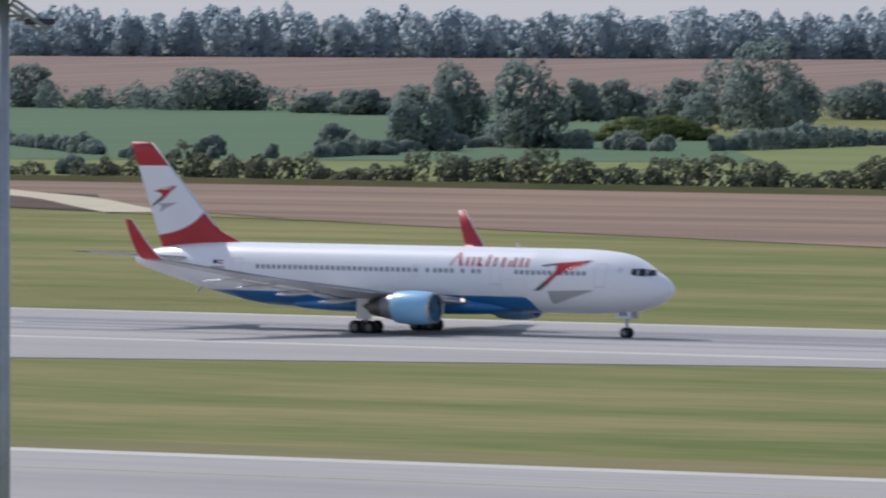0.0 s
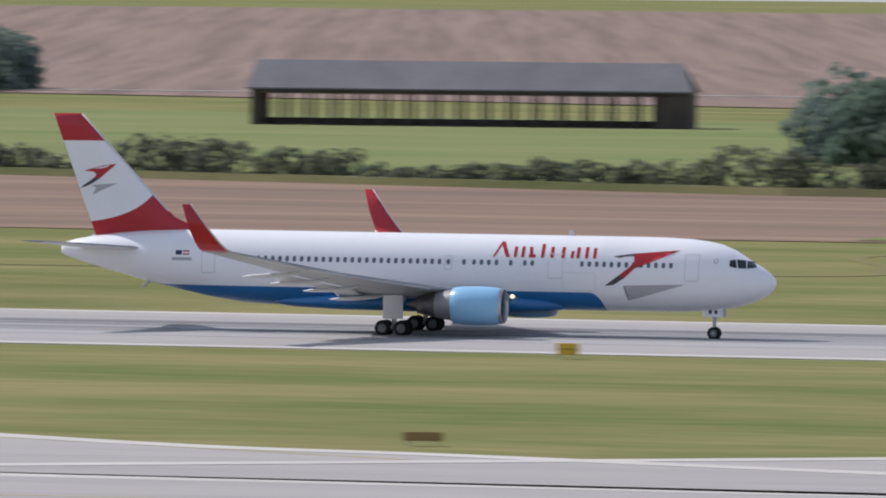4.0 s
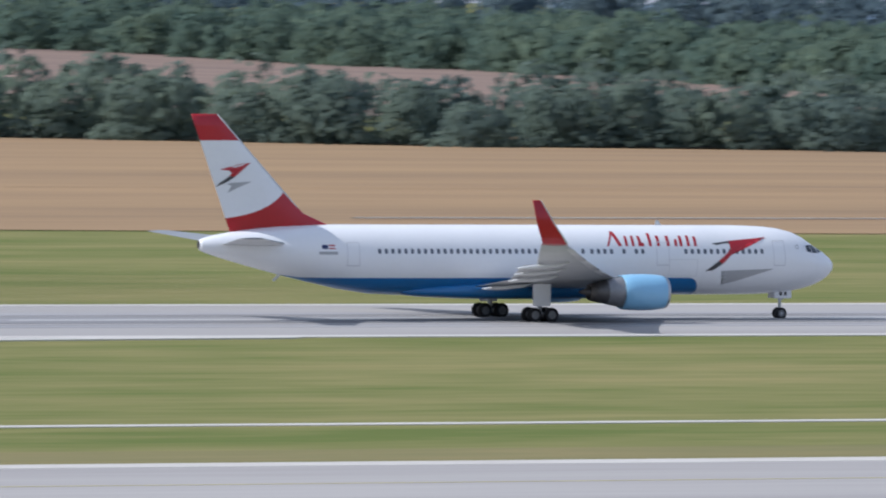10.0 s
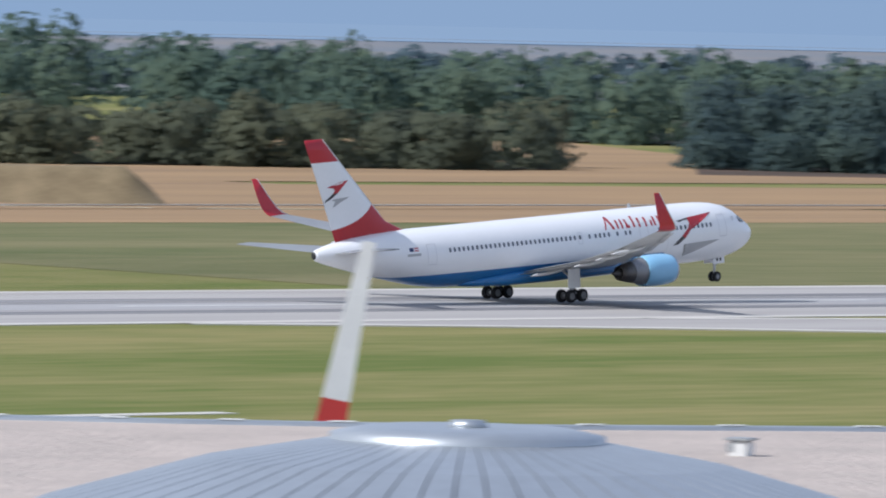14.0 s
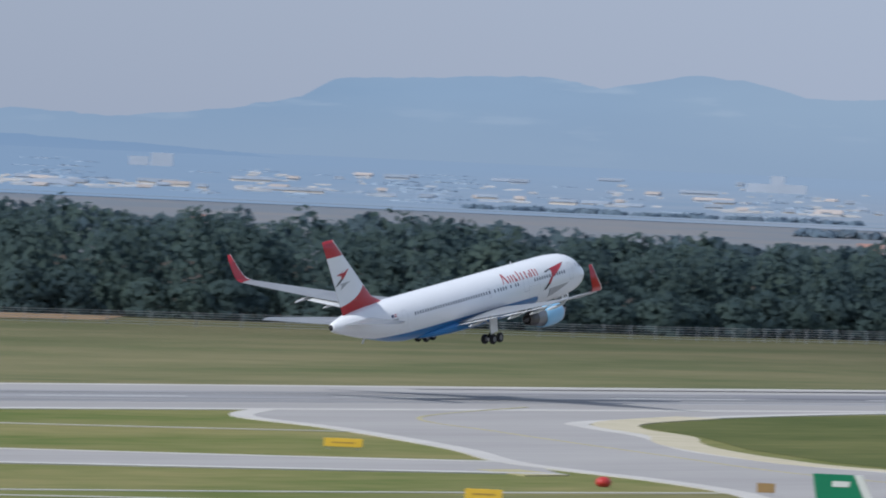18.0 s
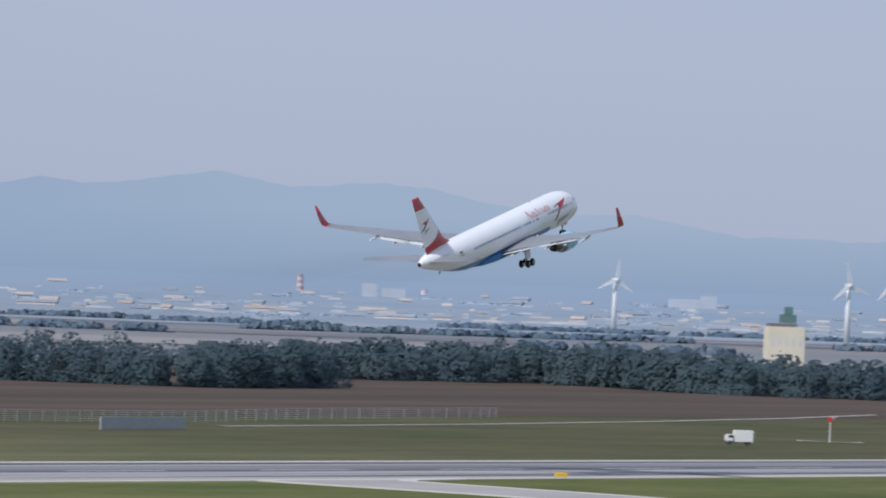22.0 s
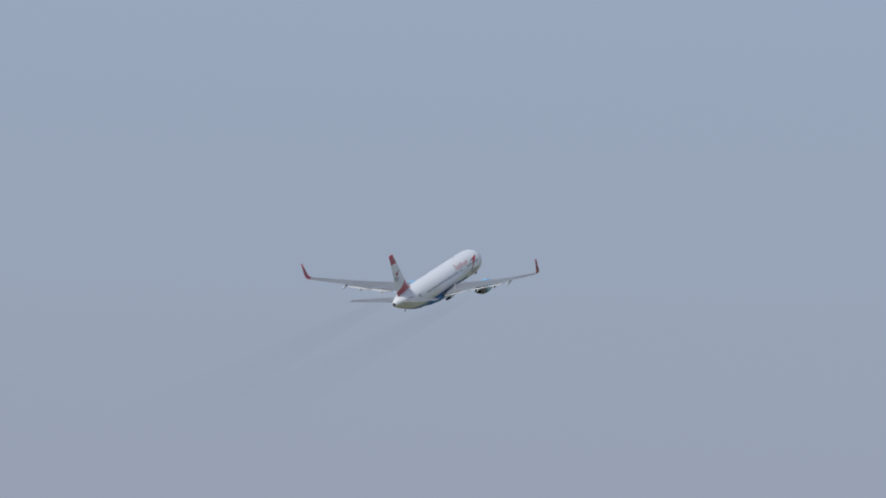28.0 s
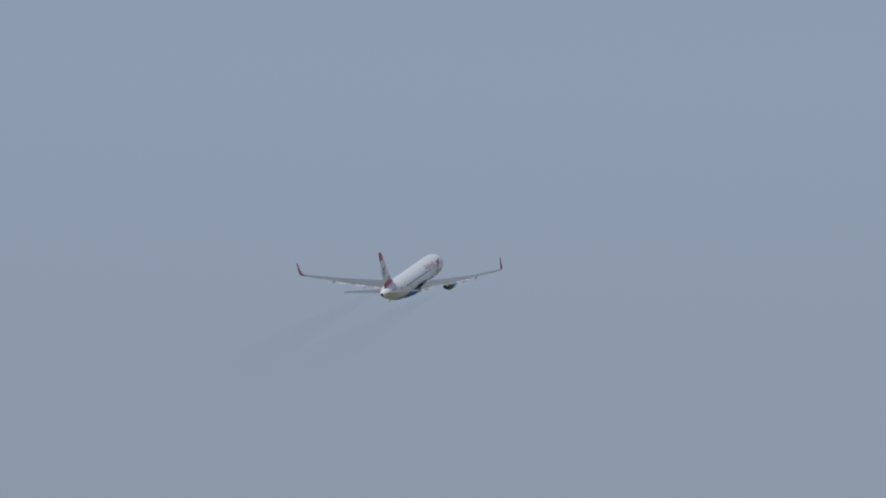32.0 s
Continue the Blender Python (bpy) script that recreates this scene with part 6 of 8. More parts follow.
for d, zz in ((-0.42, PZ - 0.1), (-0.40, PZ + 0.07), (-0.02, PZ + 0.09), (0.03, PZ + 0.04), (0.03, PZ - 1.6), (-0.3, PZ - 1.7)):
    rows.append([bm.verts.new((*offset(i, d), zz)) for i in range(NE)])
for a, b in zip(rows, rows[1:]):
    for k in range(NE):
        bm.faces.new((a[k], a[(k + 1) % NE], b[(k + 1) % NE], b[k]))
bmesh.ops.recalc_face_normals(bm, faces=bm.faces[:])
part("parapet", bm, M["zinc"], pier, "grey metal parapet", True)
bm = bmesh.new()
rows = [[bm.verts.new((*offset(i, -0.5), zz)) for i in range(NE)] for zz in (-0.2, PZ - 0.3)]
for k in range(NE):
    bm.faces.new((rows[0][k], rows[0][(k + 1) % NE], rows[1][(k + 1) % NE], rows[1][k]))
bmesh.ops.recalc_face_normals(bm, faces=bm.faces[:])
part("wall", bm, M["pale_wall"], pier, "pale curved wall")
bm = bmesh.new()
box(bm, -0.28, 0.28, -0.1, 0.1, PZ + 0.085, PZ + 0.115, 0.01)
clip_me = None
run = 0.0
for i in range(NE):
    run += (edge[i] - edge[i - 1]).length
    if run < 2.2:
        continue
    run = 0.0
    if clip_me is None:
        o = part("parapet_clip", bm, M["white_box"], pier)
        clip_me = o.data
    else:
        o = new("parapet_clip", clip_me)
        o.parent = pier
    o.location = (*offset(i, -0.2), 0)
    o.rotation_euler = (0, 0, math.atan2(outn[i].y, outn[i].x) - math.pi / 2)
# low metal dome on it
dcx, dcy, _ = at(43.1, 130, 0, True)
dome_t = tagged(new("roof_dome"), "low ribbed zinc dome on the gravel roof", "dome")
NS = 64
prof = [(9.2, PZ + 0.05), (9.0, PZ + 0.25), (6.1, PZ + 1.35), (3.8, PZ + 1.98), (1.9, PZ + 2.3)]
for k in range(NS):
    bm = bmesh.new()
    a0, a1 = 2 * math.pi * k / NS, 2 * math.pi * (k + 0.94) / NS
    vs = [[bm.verts.new((dcx + rr * math.cos(a), dcy + rr * math.sin(a), zz + dz)) for rr, zz in prof] for a, dz in ((a0, 0), (a0 + 0.001, 0.05), (a1 - 0.001, 0.05), (a1, 0))]
    for p, q in zip(vs, vs[1:]):
        for i in range(len(prof) - 1):
            bm.faces.new((p[i], q[i], q[i + 1], p[i + 1]))
    bmesh.ops.recalc_face_normals(bm, faces=bm.faces[:])
    part("panel", bm, M["zinc"], dome_t)
bm = bmesh.new()
tube(bm, [(dcx, dcy, PZ - 0.05), (dcx, dcy, PZ + 0.1), (dcx, dcy, PZ + 1.28), (dcx, dcy, PZ + 1.92), (dcx, dcy, PZ + 2.2)], [9.3, 9.1, 6.0, 3.7, 1.8], 64)
part("underlay", bm, M["logo_black"], dome_t, "dark joint layer")
bm = bmesh.new()
tube(bm, [(dcx, dcy, PZ + 2.15), (dcx, dcy, PZ + 2.42), (dcx, dcy, PZ + 2.52)], [2.0, 2.0, 1.5], 32)
tube(bm, [(dcx, dcy, PZ + 2.5), (dcx, dcy, PZ + 2.62)], [0.3, 0.25], 12)
part("cap", bm, M["zinc"], dome_t, "round zinc cap", True)


def roof_camera(az, r, h, label, base=PZ + 0.2):
    x, y, _ = at(az, r, 0, True)
    e = tagged(new("security_camera"), label, "camera post")
    e.location = (x, y, base)
    e.rotation_euler = (0, 0, radians(-az))
    bm = bmesh.new()
    box(bm, -0.13, 0.13, -0.1, 0.1, -0.25, h - 0.3, 0.02)
    part("post", bm, M["steel"], e)
    bm = bmesh.new()
    box(bm, -0.2, 0.2, -0.16, 0.16, h - 0.3, h - 0.2, 0.02)
    part("bracket", bm, M["white_box"], e)
    bm = bmesh.new()
    box(bm, -0.36, 0.24, -0.14, 0.14, -0.11, 0.11, 0.04)
    box(bm, -0.42, 0.3, -0.17, 0.17, 0.1, 0.14, 0.01)
    bmesh.ops.rotate(bm, cent=(0, 0, 0), matrix=Matrix.Rotation(radians(8), 3, "Y"), verts=bm.verts[:])
    bmesh.ops.translate(bm, vec=(-0.06, 0, h), verts=bm.verts[:])
    part("camera_housing", bm, M["white_box"], e, "white camera housing")
    return e


roof_camera(38.26, 181.3, 1.35, "white security camera on a grey post at the roof edge")
roof_camera(39.68, 183.2, 1.35, "white security camera on a grey post at the roof edge")


for px, py, h in ((119.6, 190.4, 1.35), (122.2, 192.6, 1.5)):
    roof_camera(math.degrees(math.atan2(px - 41.9, py - 62.2)), math.hypot(px - 41.9, py - 62.2), h, "white security camera on a slim post at the roof edge", PZ + 0.05)


def roof_vent(x, y, w, h, dark, label):
    e = tagged(new("roof_vent"), label, "vent")
    e.location = (x, y, PZ)
    e.rotation_euler = (0, 0, -math.atan2(x - 41.9, y - 62.2) - 0.35)
    bm = bmesh.new()
    box(bm, -w / 2, w / 2, -w / 2, w / 2, -0.05, h, 0.03)
    part("housing", bm, M["white_box"], e)
    bm = bmesh.new()
    box(bm, -w / 2 - 0.02, -w / 2 + 0.3 * w, -w / 2 - 0.012, -w / 2 + 0.02, 0.08, h - 0.06)
    part("louvre", bm, M["logo_black"] if dark else M["steel"], e)
    bm = bmesh.new()
    box(bm, -w / 2 - 0.06, w / 2 + 0.06, -w / 2 - 0.06, w / 2 + 0.06, h, h + 0.05, 0.01)
    part("lid", bm, M["steel"], e)
    return e


roof_vent(137.6, 191.2, 0.55, 0.58, True, "white vent box with a dark louvre on the gravel")
roof_vent(128.4, 187.5, 0.5, 0.42, False, "small white vent hood on the gravel")
roof_vent(130.0, 184.0, 0.5, 0.2, False, "low white vent hood on the gravel")
roof_vent(165.0, 186.0, 0.4, 0.3, False, "small grey vent hood on the gravel")
# leaning banded board behind the roof
x, y, _ = at(42.3, 190, 0, True)
e = tagged(new("warning_board"), "tall leaning white board with red bands", "sign")
e.matrix_world = pose(x - 3.5 * math.cos(radians(42)), y + 3.5 * math.sin(radians(42)), 0, 0, 0, -42) @ pose(0, 0, 0, 0, 10.7, 0)
for k in range(7):
    bm = bmesh.new()
    z0, z1 = 15.5 + k * 0.85, 15.5 + (k + 1) * 0.85
    w0, w1 = 0.42 - 0.04 * k, 0.42 - 0.04 * (k + 1)
    v = [bm.verts.new(p) for p in ((-w0, -0.1, z0), (w0, -0.1, z0), (w0, 0.1, z0), (-w0, 0.1, z0), (-w1, -0.1, z1), (w1, -0.1, z1), (w1, 0.1, z1), (-w1, 0.1, z1))]
    for f in ((3, 2, 1, 0), (4, 5, 6, 7), (0, 1, 5, 4), (1, 2, 6, 5), (2, 3, 7, 6), (3, 0, 4, 7)):
        bm.faces.new([v[i] for i in f])
    part("band", bm, M["signal_red"] if k in (1, 2) else M["white_box"], e)
bm = bmesh.new()
tube(bm, [(0, 0, -0.2), (0, 0, 15.5)], [0.2, 0.18], 8)
part("pole", bm, M["steel"], e)

# ---- earth mound in the wheat field ----
mx, my, _ = at(40.35, 1140, 0, True)
bm = bmesh.new()
bmesh.ops.create_grid(bm, x_segments=24, y_segments=14, size=1)
for v in bm.verts:
    u, w = v.co.x, v.co.y
    hgt = 4.7 * max(0, min(1, (1 - abs(u)) * 3.2)) * max(0, min(1, (1 - abs(w)) * 1.7))
    v.co = Vector((u * 16, w * 9, hgt + 0.35 * noise.noise(Vector((u * 4, w * 4, 1))) * (hgt > 0.2)))
mound = bm_obj("earth_mound", bm, M["ploughed"], smooth=True)
M["mound"] = mat("dry_earth", (0.26, 0.20, 0.12), 0.95, vary=0.35, scale=0.25, bump=0.4)
mound.data.materials[0] = M["mound"]
mound.location = (mx, my, 0)
mound.rotation_euler = (0, 0, radians(-40))
tagged(mound, "long flat-topped mound of dry earth", "mound")
hx_, hy_, _ = at(48.35, 1470, 0, True)
bm = bmesh.new()
box(bm, hx_ - 1.5, hx_ + 1.5, hy_ - 1.5, hy_ + 1.5, -0.1, 3.4, 0.06)
box(bm, hx_ - 1.8, hx_ + 1.8, hy_ - 1.8, hy_ + 1.8, 3.4, 3.8, 0.05)
tagged(bm_obj("guard_hut", bm, M["steel"]), "small grey hut before the wood", "hut")

# ---- parked aircraft of which the green fin shows ----
tx, ty, _ = at(59.35, 400, 0, True)
park = tagged(new("parked_aircraft"), "parked white aircraft with a green tail fin", "airplane")
park.location = (tx, ty, 0)
park.rotation_euler = (0, 0, radians(-52))


def fin_prism(pts, y):
    bm = bmesh.new()
    a = [bm.verts.new((x, -y, z)) for x, z in pts]
    b = [bm.verts.new((x, y, z)) for x, z in pts]
    bm.faces.new(a)
    bm.faces.new(b[::-1])
    for i in range(len(pts)):
        bm.faces.new((a[i], b[i], b[(i + 1) % len(pts)], a[(i + 1) % len(pts)]))
    bmesh.ops.recalc_face_normals(bm, faces=bm.faces[:])
    return bm


TZ = EYE_Z - 400 * math.tan(radians(1.79))
part("fin", fin_prism([(-1.05, TZ), (0.75, TZ), (4.6, 5.4), (0.2, 5.4)], 0.16), M["green_paint"], park, "green tail fin")
part("fin_stripe", fin_prism([(0.76, TZ - 0.02), (1.12, TZ - 0.02), (5.3, 5.4), (4.62, 5.4)], 0.14), M["white_box"], park, "white leading edge")
part("legend_bars", fin_prism([(-0.2, TZ - 0.55), (0.55, TZ - 0.55), (0.6, TZ - 0.3), (-0.2, TZ - 0.3)], 0.175), M["white_box"], park, "plain white bars")
bm = bmesh.new()
tube(bm, [(-3.0, 0, 4.6), (0, 0, 4.2), (6, 0, 3.6), (26, 0, 3.5), (30, 0, 3.2), (31.5, 0, 2.9)], [0.2, 1.0, 1.85, 1.9, 1.3, 0.2], 20)
part("fuselage", bm, M["white_box"], park, "white fuselage", True)
bm = bmesh.new()
for x, y in ((14, -2.4), (14, 2.4), (27, 0)):
    tube(bm, [(x, y, -0.05), (x, y, 2.2)], [0.22, 0.14], 8)
part("landing_gear", bm, M["steel"], park)


# ---- the airliner ----
# Its own space: x forward from the main wheels, y to its far (left) side, z up from the ground.
M["white"] = mat("white_gloss_paint", (0.86, 0.86, 0.87), 0.28, vary=0.04, scale=0.25, fine=3.0, coat=0.3)
M["red"] = mat("red_gloss_paint", (0.46, 0.012, 0.022), 0.32, vary=0.12, scale=0.4, coat=0.2)
M["blue"] = mat("blue_gloss_paint", (0.020, 0.170, 0.420), 0.32, vary=0.15, scale=0.3, coat=0.2)
M["sky_blue"] = mat("light_blue_cowl_paint", (0.270, 0.540, 0.770), 0.3, vary=0.06, scale=0.6, coat=0.3)
M["wing_top"] = mat("grey_upper_wing_paint", (0.245, 0.258, 0.280), 0.45, vary=0.14, scale=0.5, fine=4.0)
M["tail_white"] = mat("pale_tail_paint", (0.70, 0.70, 0.70), 0.4, vary=0.06, scale=0.5)
M["grey_paint"] = mat("grey_wing_paint", (0.54, 0.55, 0.56), 0.4, vary=0.12, scale=0.5, fine=4.0)
M["light_grey"] = mat("light_grey_paint", (0.66, 0.66, 0.66), 0.45, vary=0.1, scale=0.5)
M["flag_blue"] = mat("dark_blue_flag_paint", (0.012, 0.022, 0.10), 0.4, vary=0.1, scale=1.0)
M["logo_grey"] = mat("silver_grey_paint", (0.42, 0.42, 0.43), 0.4, vary=0.05, scale=1.0)
M["logo_black"] = mat("dark_grey_paint", (0.06, 0.055, 0.06), 0.4, vary=0.1, scale=1.0)
M["metal"] = mat("bare_metal", (0.55, 0.55, 0.56), 0.3, 1.0, vary=0.2, scale=1.0)
M["core_grey"] = mat("dull_silver_cowl", (0.30, 0.30, 0.31), 0.45, 0.5, vary=0.2, scale=1.0)
M["hot_metal"] = mat("heat_darkened_metal", (0.16, 0.15, 0.145), 0.45, 0.8, vary=0.4, scale=1.2)
M["tyre"] = mat("tyre_rubber", (0.022, 0.022, 0.024), 0.85, vary=0.3, scale=2.0)
M["rim_grey"] = mat("dull_rim_paint", (0.20, 0.20, 0.205), 0.5, vary=0.3, scale=3.0)
M["dark"] = mat("dark_opening", (0.012, 0.012, 0.014), 0.6)
M["window_glass"] = mat("cabin_window_glass", (0.15, 0.165, 0.20), 0.2, vary=0.2, scale=1.0)
M["cockpit_glass"] = mat("cockpit_glass", (0.018, 0.024, 0.032), 0.06)
M["seam"] = mat("panel_seam", (0.66, 0.66, 0.68), 0.5)
M["lamp_lens"] = mat("lit_landing_lamp", (1.0, 0.85, 0.6), 0.3, emit=1.5)

airliner = tagged(new("airliner"), "white twin-engine airliner with red tail and blue belly taking off", "airplane")

# fuselage stations: x, top, bottom, half width
FUS = [(27.30, 4.24, 4.10, 0.06), (27.18, 4.52, 3.78, 0.36), (26.85, 4.88, 3.42, 0.74), (26.3, 5.28, 3.04, 1.14), (25.6, 5.68, 2.72, 1.50), (25.0, 6.05, 2.52, 1.74),
       (24.3, 6.50, 2.34, 1.96), (23.4, 6.88, 2.18, 2.17), (22.3, 7.12, 2.07, 2.34), (21.0, 7.26, 2.00, 2.44), (19.5, 7.33, 1.96, 2.49), (18.0, 7.36, 1.95, 2.515),
       (-10.0, 7.36, 1.95, 2.515), (-12.5, 7.36, 2.06, 2.50), (-15.0, 7.36, 2.42, 2.43), (-17.5, 7.33, 2.95, 2.26), (-20.0, 7.22, 3.54, 1.98), (-22.0, 7.04, 4.04, 1.62),
       (-24.0, 6.76, 4.58, 1.14), (-25.4, 6.50, 4.98, 0.74), (-26.2, 6.28, 5.26, 0.44), (-26.5, 6.12, 5.44, 0.30)]
_fx = [s[0] for s in FUS][::-1]


def fus(x):
    return tuple(float(np.interp(x, _fx, [s[k] for s in FUS][::-1])) for k in (1, 2, 3))


def skin(x, z, side=-1, off=0.012):
    """The point of the fuselage's skin at station x and height z, lifted off a little."""
    top, bot, w = fus(x)
    zc, hz = (top + bot) / 2, (top - bot) / 2
    s = max(-0.999, min(0.999, (z - zc) / hz))
    c = math.sqrt(1 - s * s)
    n = Vector((0, c / w, s / hz)).normalized()
    return Vector((x, side * (w * c + off * n.y), z + off * n.z))


def blue_top(x):
    if x > 14.9 or x < -18.6:
        return -9
    if x > 13.9:
        return 1.95 + 1.37 * math.sqrt(max(0, 1 - ((x - 13.9) / 1.0) ** 2))
    return 3.32


def build_fuselage():
    xs = sorted(set([s[0] for s in FUS] + [float(x) for x in np.arange(-18.5, 14.5, 1.5)] + [13.9, 14.15, 14.35, 14.5, 14.65, 14.75, 14.83, 14.88, 14.91]))
    bm = bmesh.new()
    rings_, flags = [], []
    U, Lw = 14, 6
    for x in xs:
        top, bot, w = fus(x)
        zc, hz = (top + bot) / 2, (top - bot) / 2
        zb = min(blue_top(x), zc - 0.05)
        ok = zb > bot + 0.01
        ab = math.acos(max(-1, min(1, (zb - zc) / hz))) if ok else math.pi * 0.985
        angs = [ab * i / U for i in range(U)] + [ab + (math.pi - ab) * i / Lw for i in range(Lw + 1)]
        half = [(w * math.sin(a), zc + hz * math.cos(a)) for a in angs]
        loop = [(-y, z) for y, z in half] + [(y, z) for y, z in half[-2:0:-1]]
        rings_.append([bm.verts.new((x, y, z)) for y, z in loop])
        flags.append(ok)
    n = len(rings_[0])
    for j in range(len(rings_) - 1):
        for k in range(n):
            f = bm.faces.new((rings_[j][k], rings_[j][(k + 1) % n], rings_[j + 1][(k + 1) % n], rings_[j + 1][k]))
            low = U <= k < n - U
            f.material_index = 1 if (low and (flags[j] or flags[j + 1])) else 0
    f0 = bm.faces.new(rings_[0][::-1])
    f0.material_index = 2
    bm.faces.new(rings_[-1])
    bmesh.ops.recalc_face_normals(bm, faces=bm.faces[:])
    return part("fuselage", bm, [M["white"], M["blue"], M["dark"]], airliner, "white fuselage with a blue belly", True)


fuselage = build_fuselage()


def skin_poly(name, pts, material, parent, side=-1, off=0.02, label="", dens=0.35):
    """A shape of paint lying on the fuselage's skin, from an outline in (x, z)."""
    bm = bmesh.new()
    n = len(pts)
    f = bm.faces.new([bm.verts.new((x, 0, z)) for x, z in pts])
    bmesh.ops.triangulate(bm, faces=[f])
    for _ in range(3):
        long = [e for e in bm.edges if e.calc_length() > dens]
        if not long:
            break
        bmesh.ops.subdivide_edges(bm, edges=long, cuts=1)
        bmesh.ops.triangulate(bm, faces=bm.faces[:])
    for v in bm.verts:
        v.co = skin(v.co.x, v.co.z, side, off)
    bmesh.ops.recalc_face_normals(bm, faces=bm.faces[:])
    if sum(fc.normal.y for fc in bm.faces) * side < 0:
        bmesh.ops.reverse_faces(bm, faces=bm.faces[:])
    return part(name, bm, material, parent, label, True)


def rrect(x, z, w, h, r):
    out = []
    for cx, cz, a0 in ((x + w / 2 - r, z + h / 2 - r, 0), (x - w / 2 + r, z + h / 2 - r, 90), (x - w / 2 + r, z - h / 2 + r, 180), (x + w / 2 - r, z - h / 2 + r, 270)):
        for k in range(3):
            a = radians(a0 + 45 * k)
            out.append((cx + r * math.cos(a), cz + r * math.sin(a)))
    return out


WIN_X = [-12.5 + 0.546 * i for i in range(29)] + [3.45, 4.62, 5.38, 5.93, 6.48, 7.05, 8.12, 9.17, 9.72] + [13.42 + 0.549 * i for i in range(13)]
for side in (-1, 1):
    for x in WIN_X:
        skin_poly("cabin_window", rrect(x, 5.38, 0.27, 0.40, 0.11), M["window_glass"], airliner, side, 0.012, "", 2.0)


def skin_frame(name, x, z, w, h, t, parent, side):
    """A thin seam round a door."""
    bm = bmesh.new()
    segs = []
    K = 6
    for (xa, za), (xb, zb) in (((x - w / 2, z - h / 2), (x + w / 2, z - h / 2)), ((x + w / 2, z - h / 2), (x + w / 2, z + h / 2)), ((x + w / 2, z + h / 2), (x - w / 2, z + h / 2)), ((x - w / 2, z + h / 2), (x - w / 2, z - h / 2))):
        dx, dz = (t, 0) if abs(xa - xb) < 1e-6 else (0, t)
        row = []
        for k in range(K + 1):
            u = k / K
            px, pz = xa + (xb - xa) * u, za + (zb - za) * u
            row.append((bm.verts.new(skin(px - dx / 2, pz - dz / 2, side, 0.014)), bm.verts.new(skin(px + dx / 2, pz + dz / 2, side, 0.014))))
        for r0, r1 in zip(row, row[1:]):
            bm.faces.new((r0[0], r0[1], r1[1], r1[0]))
    return part(name, bm, M["seam"], parent, "thin grey door seam")


for side in (-1, 1):
    for x, z, w, h in ((21.55, 5.25, 1.0, 1.9), (11.45, 5.2, 1.05, 1.75), (-14.66, 5.15, 1.0, 1.75), (3.45, 5.3, 0.5, 0.95)):
        skin_frame("cabin_door", x, z, w, h, 0.06, airliner, side)
    skin_poly("door_sill", [(21.1, 4.25), (22.05, 4.25), (22.05, 4.33), (21.1, 4.33)], M["seam"], airliner, side, 0.016)
    skin_poly("door_sill", [(10.9, 4.27), (12.0, 4.27), (12.0, 4.36), (10.9, 4.36)], M["seam"], airliner, side, 0.016)
    skin_poly("door_sill", [(-15.2, 4.22), (-14.1, 4.22), (-14.1, 4.31), (-15.2, 4.31)], M["seam"], airliner, side, 0.016)
skin_frame("cargo_door", 13.2, 4.1, 2.4, 1.3, 0.035, airliner, -1)

# cockpit glazing: three panes a side
for side in (-1, 1):
    for pts in (((26.02, 5.30), (25.42, 5.22), (25.28, 5.78), (25.62, 5.70)), ((25.36, 5.22), (24.82, 5.24), (24.62, 5.86), (25.20, 5.80)), ((24.74, 5.25), (24.22, 5.36), (24.18, 5.80), (24.55, 5.86))):
        skin_poly("cockpit_window", pts, M["cockpit_glass"], airliner, side, 0.015, "dark cockpit pane", 0.25)
    skin_poly("registration_bars", [(-17.46, 5.12), (-15.94, 5.12), (-15.94, 5.34), (-17.46, 5.34)], M["logo_grey"], airliner, side, 0.014, "small grey bars of unreadable marking")
    skin_poly("flag", [(-17.2, 5.53), (-16.72, 5.53), (-16.72, 5.85), (-17.2, 5.85)], M["flag_blue"], airliner, side, 0.014, "small dark blue flag")
    for k, mm in enumerate((M["red"], M["white"], M["red"])):
        skin_poly("flag_band", [(-16.64, 5.53 + 0.107 * k), (-16.14, 5.53 + 0.107 * k), (-16.14, 5.637 + 0.107 * k), (-16.64, 5.637 + 0.107 * k)], mm, airliner, side, 0.014)

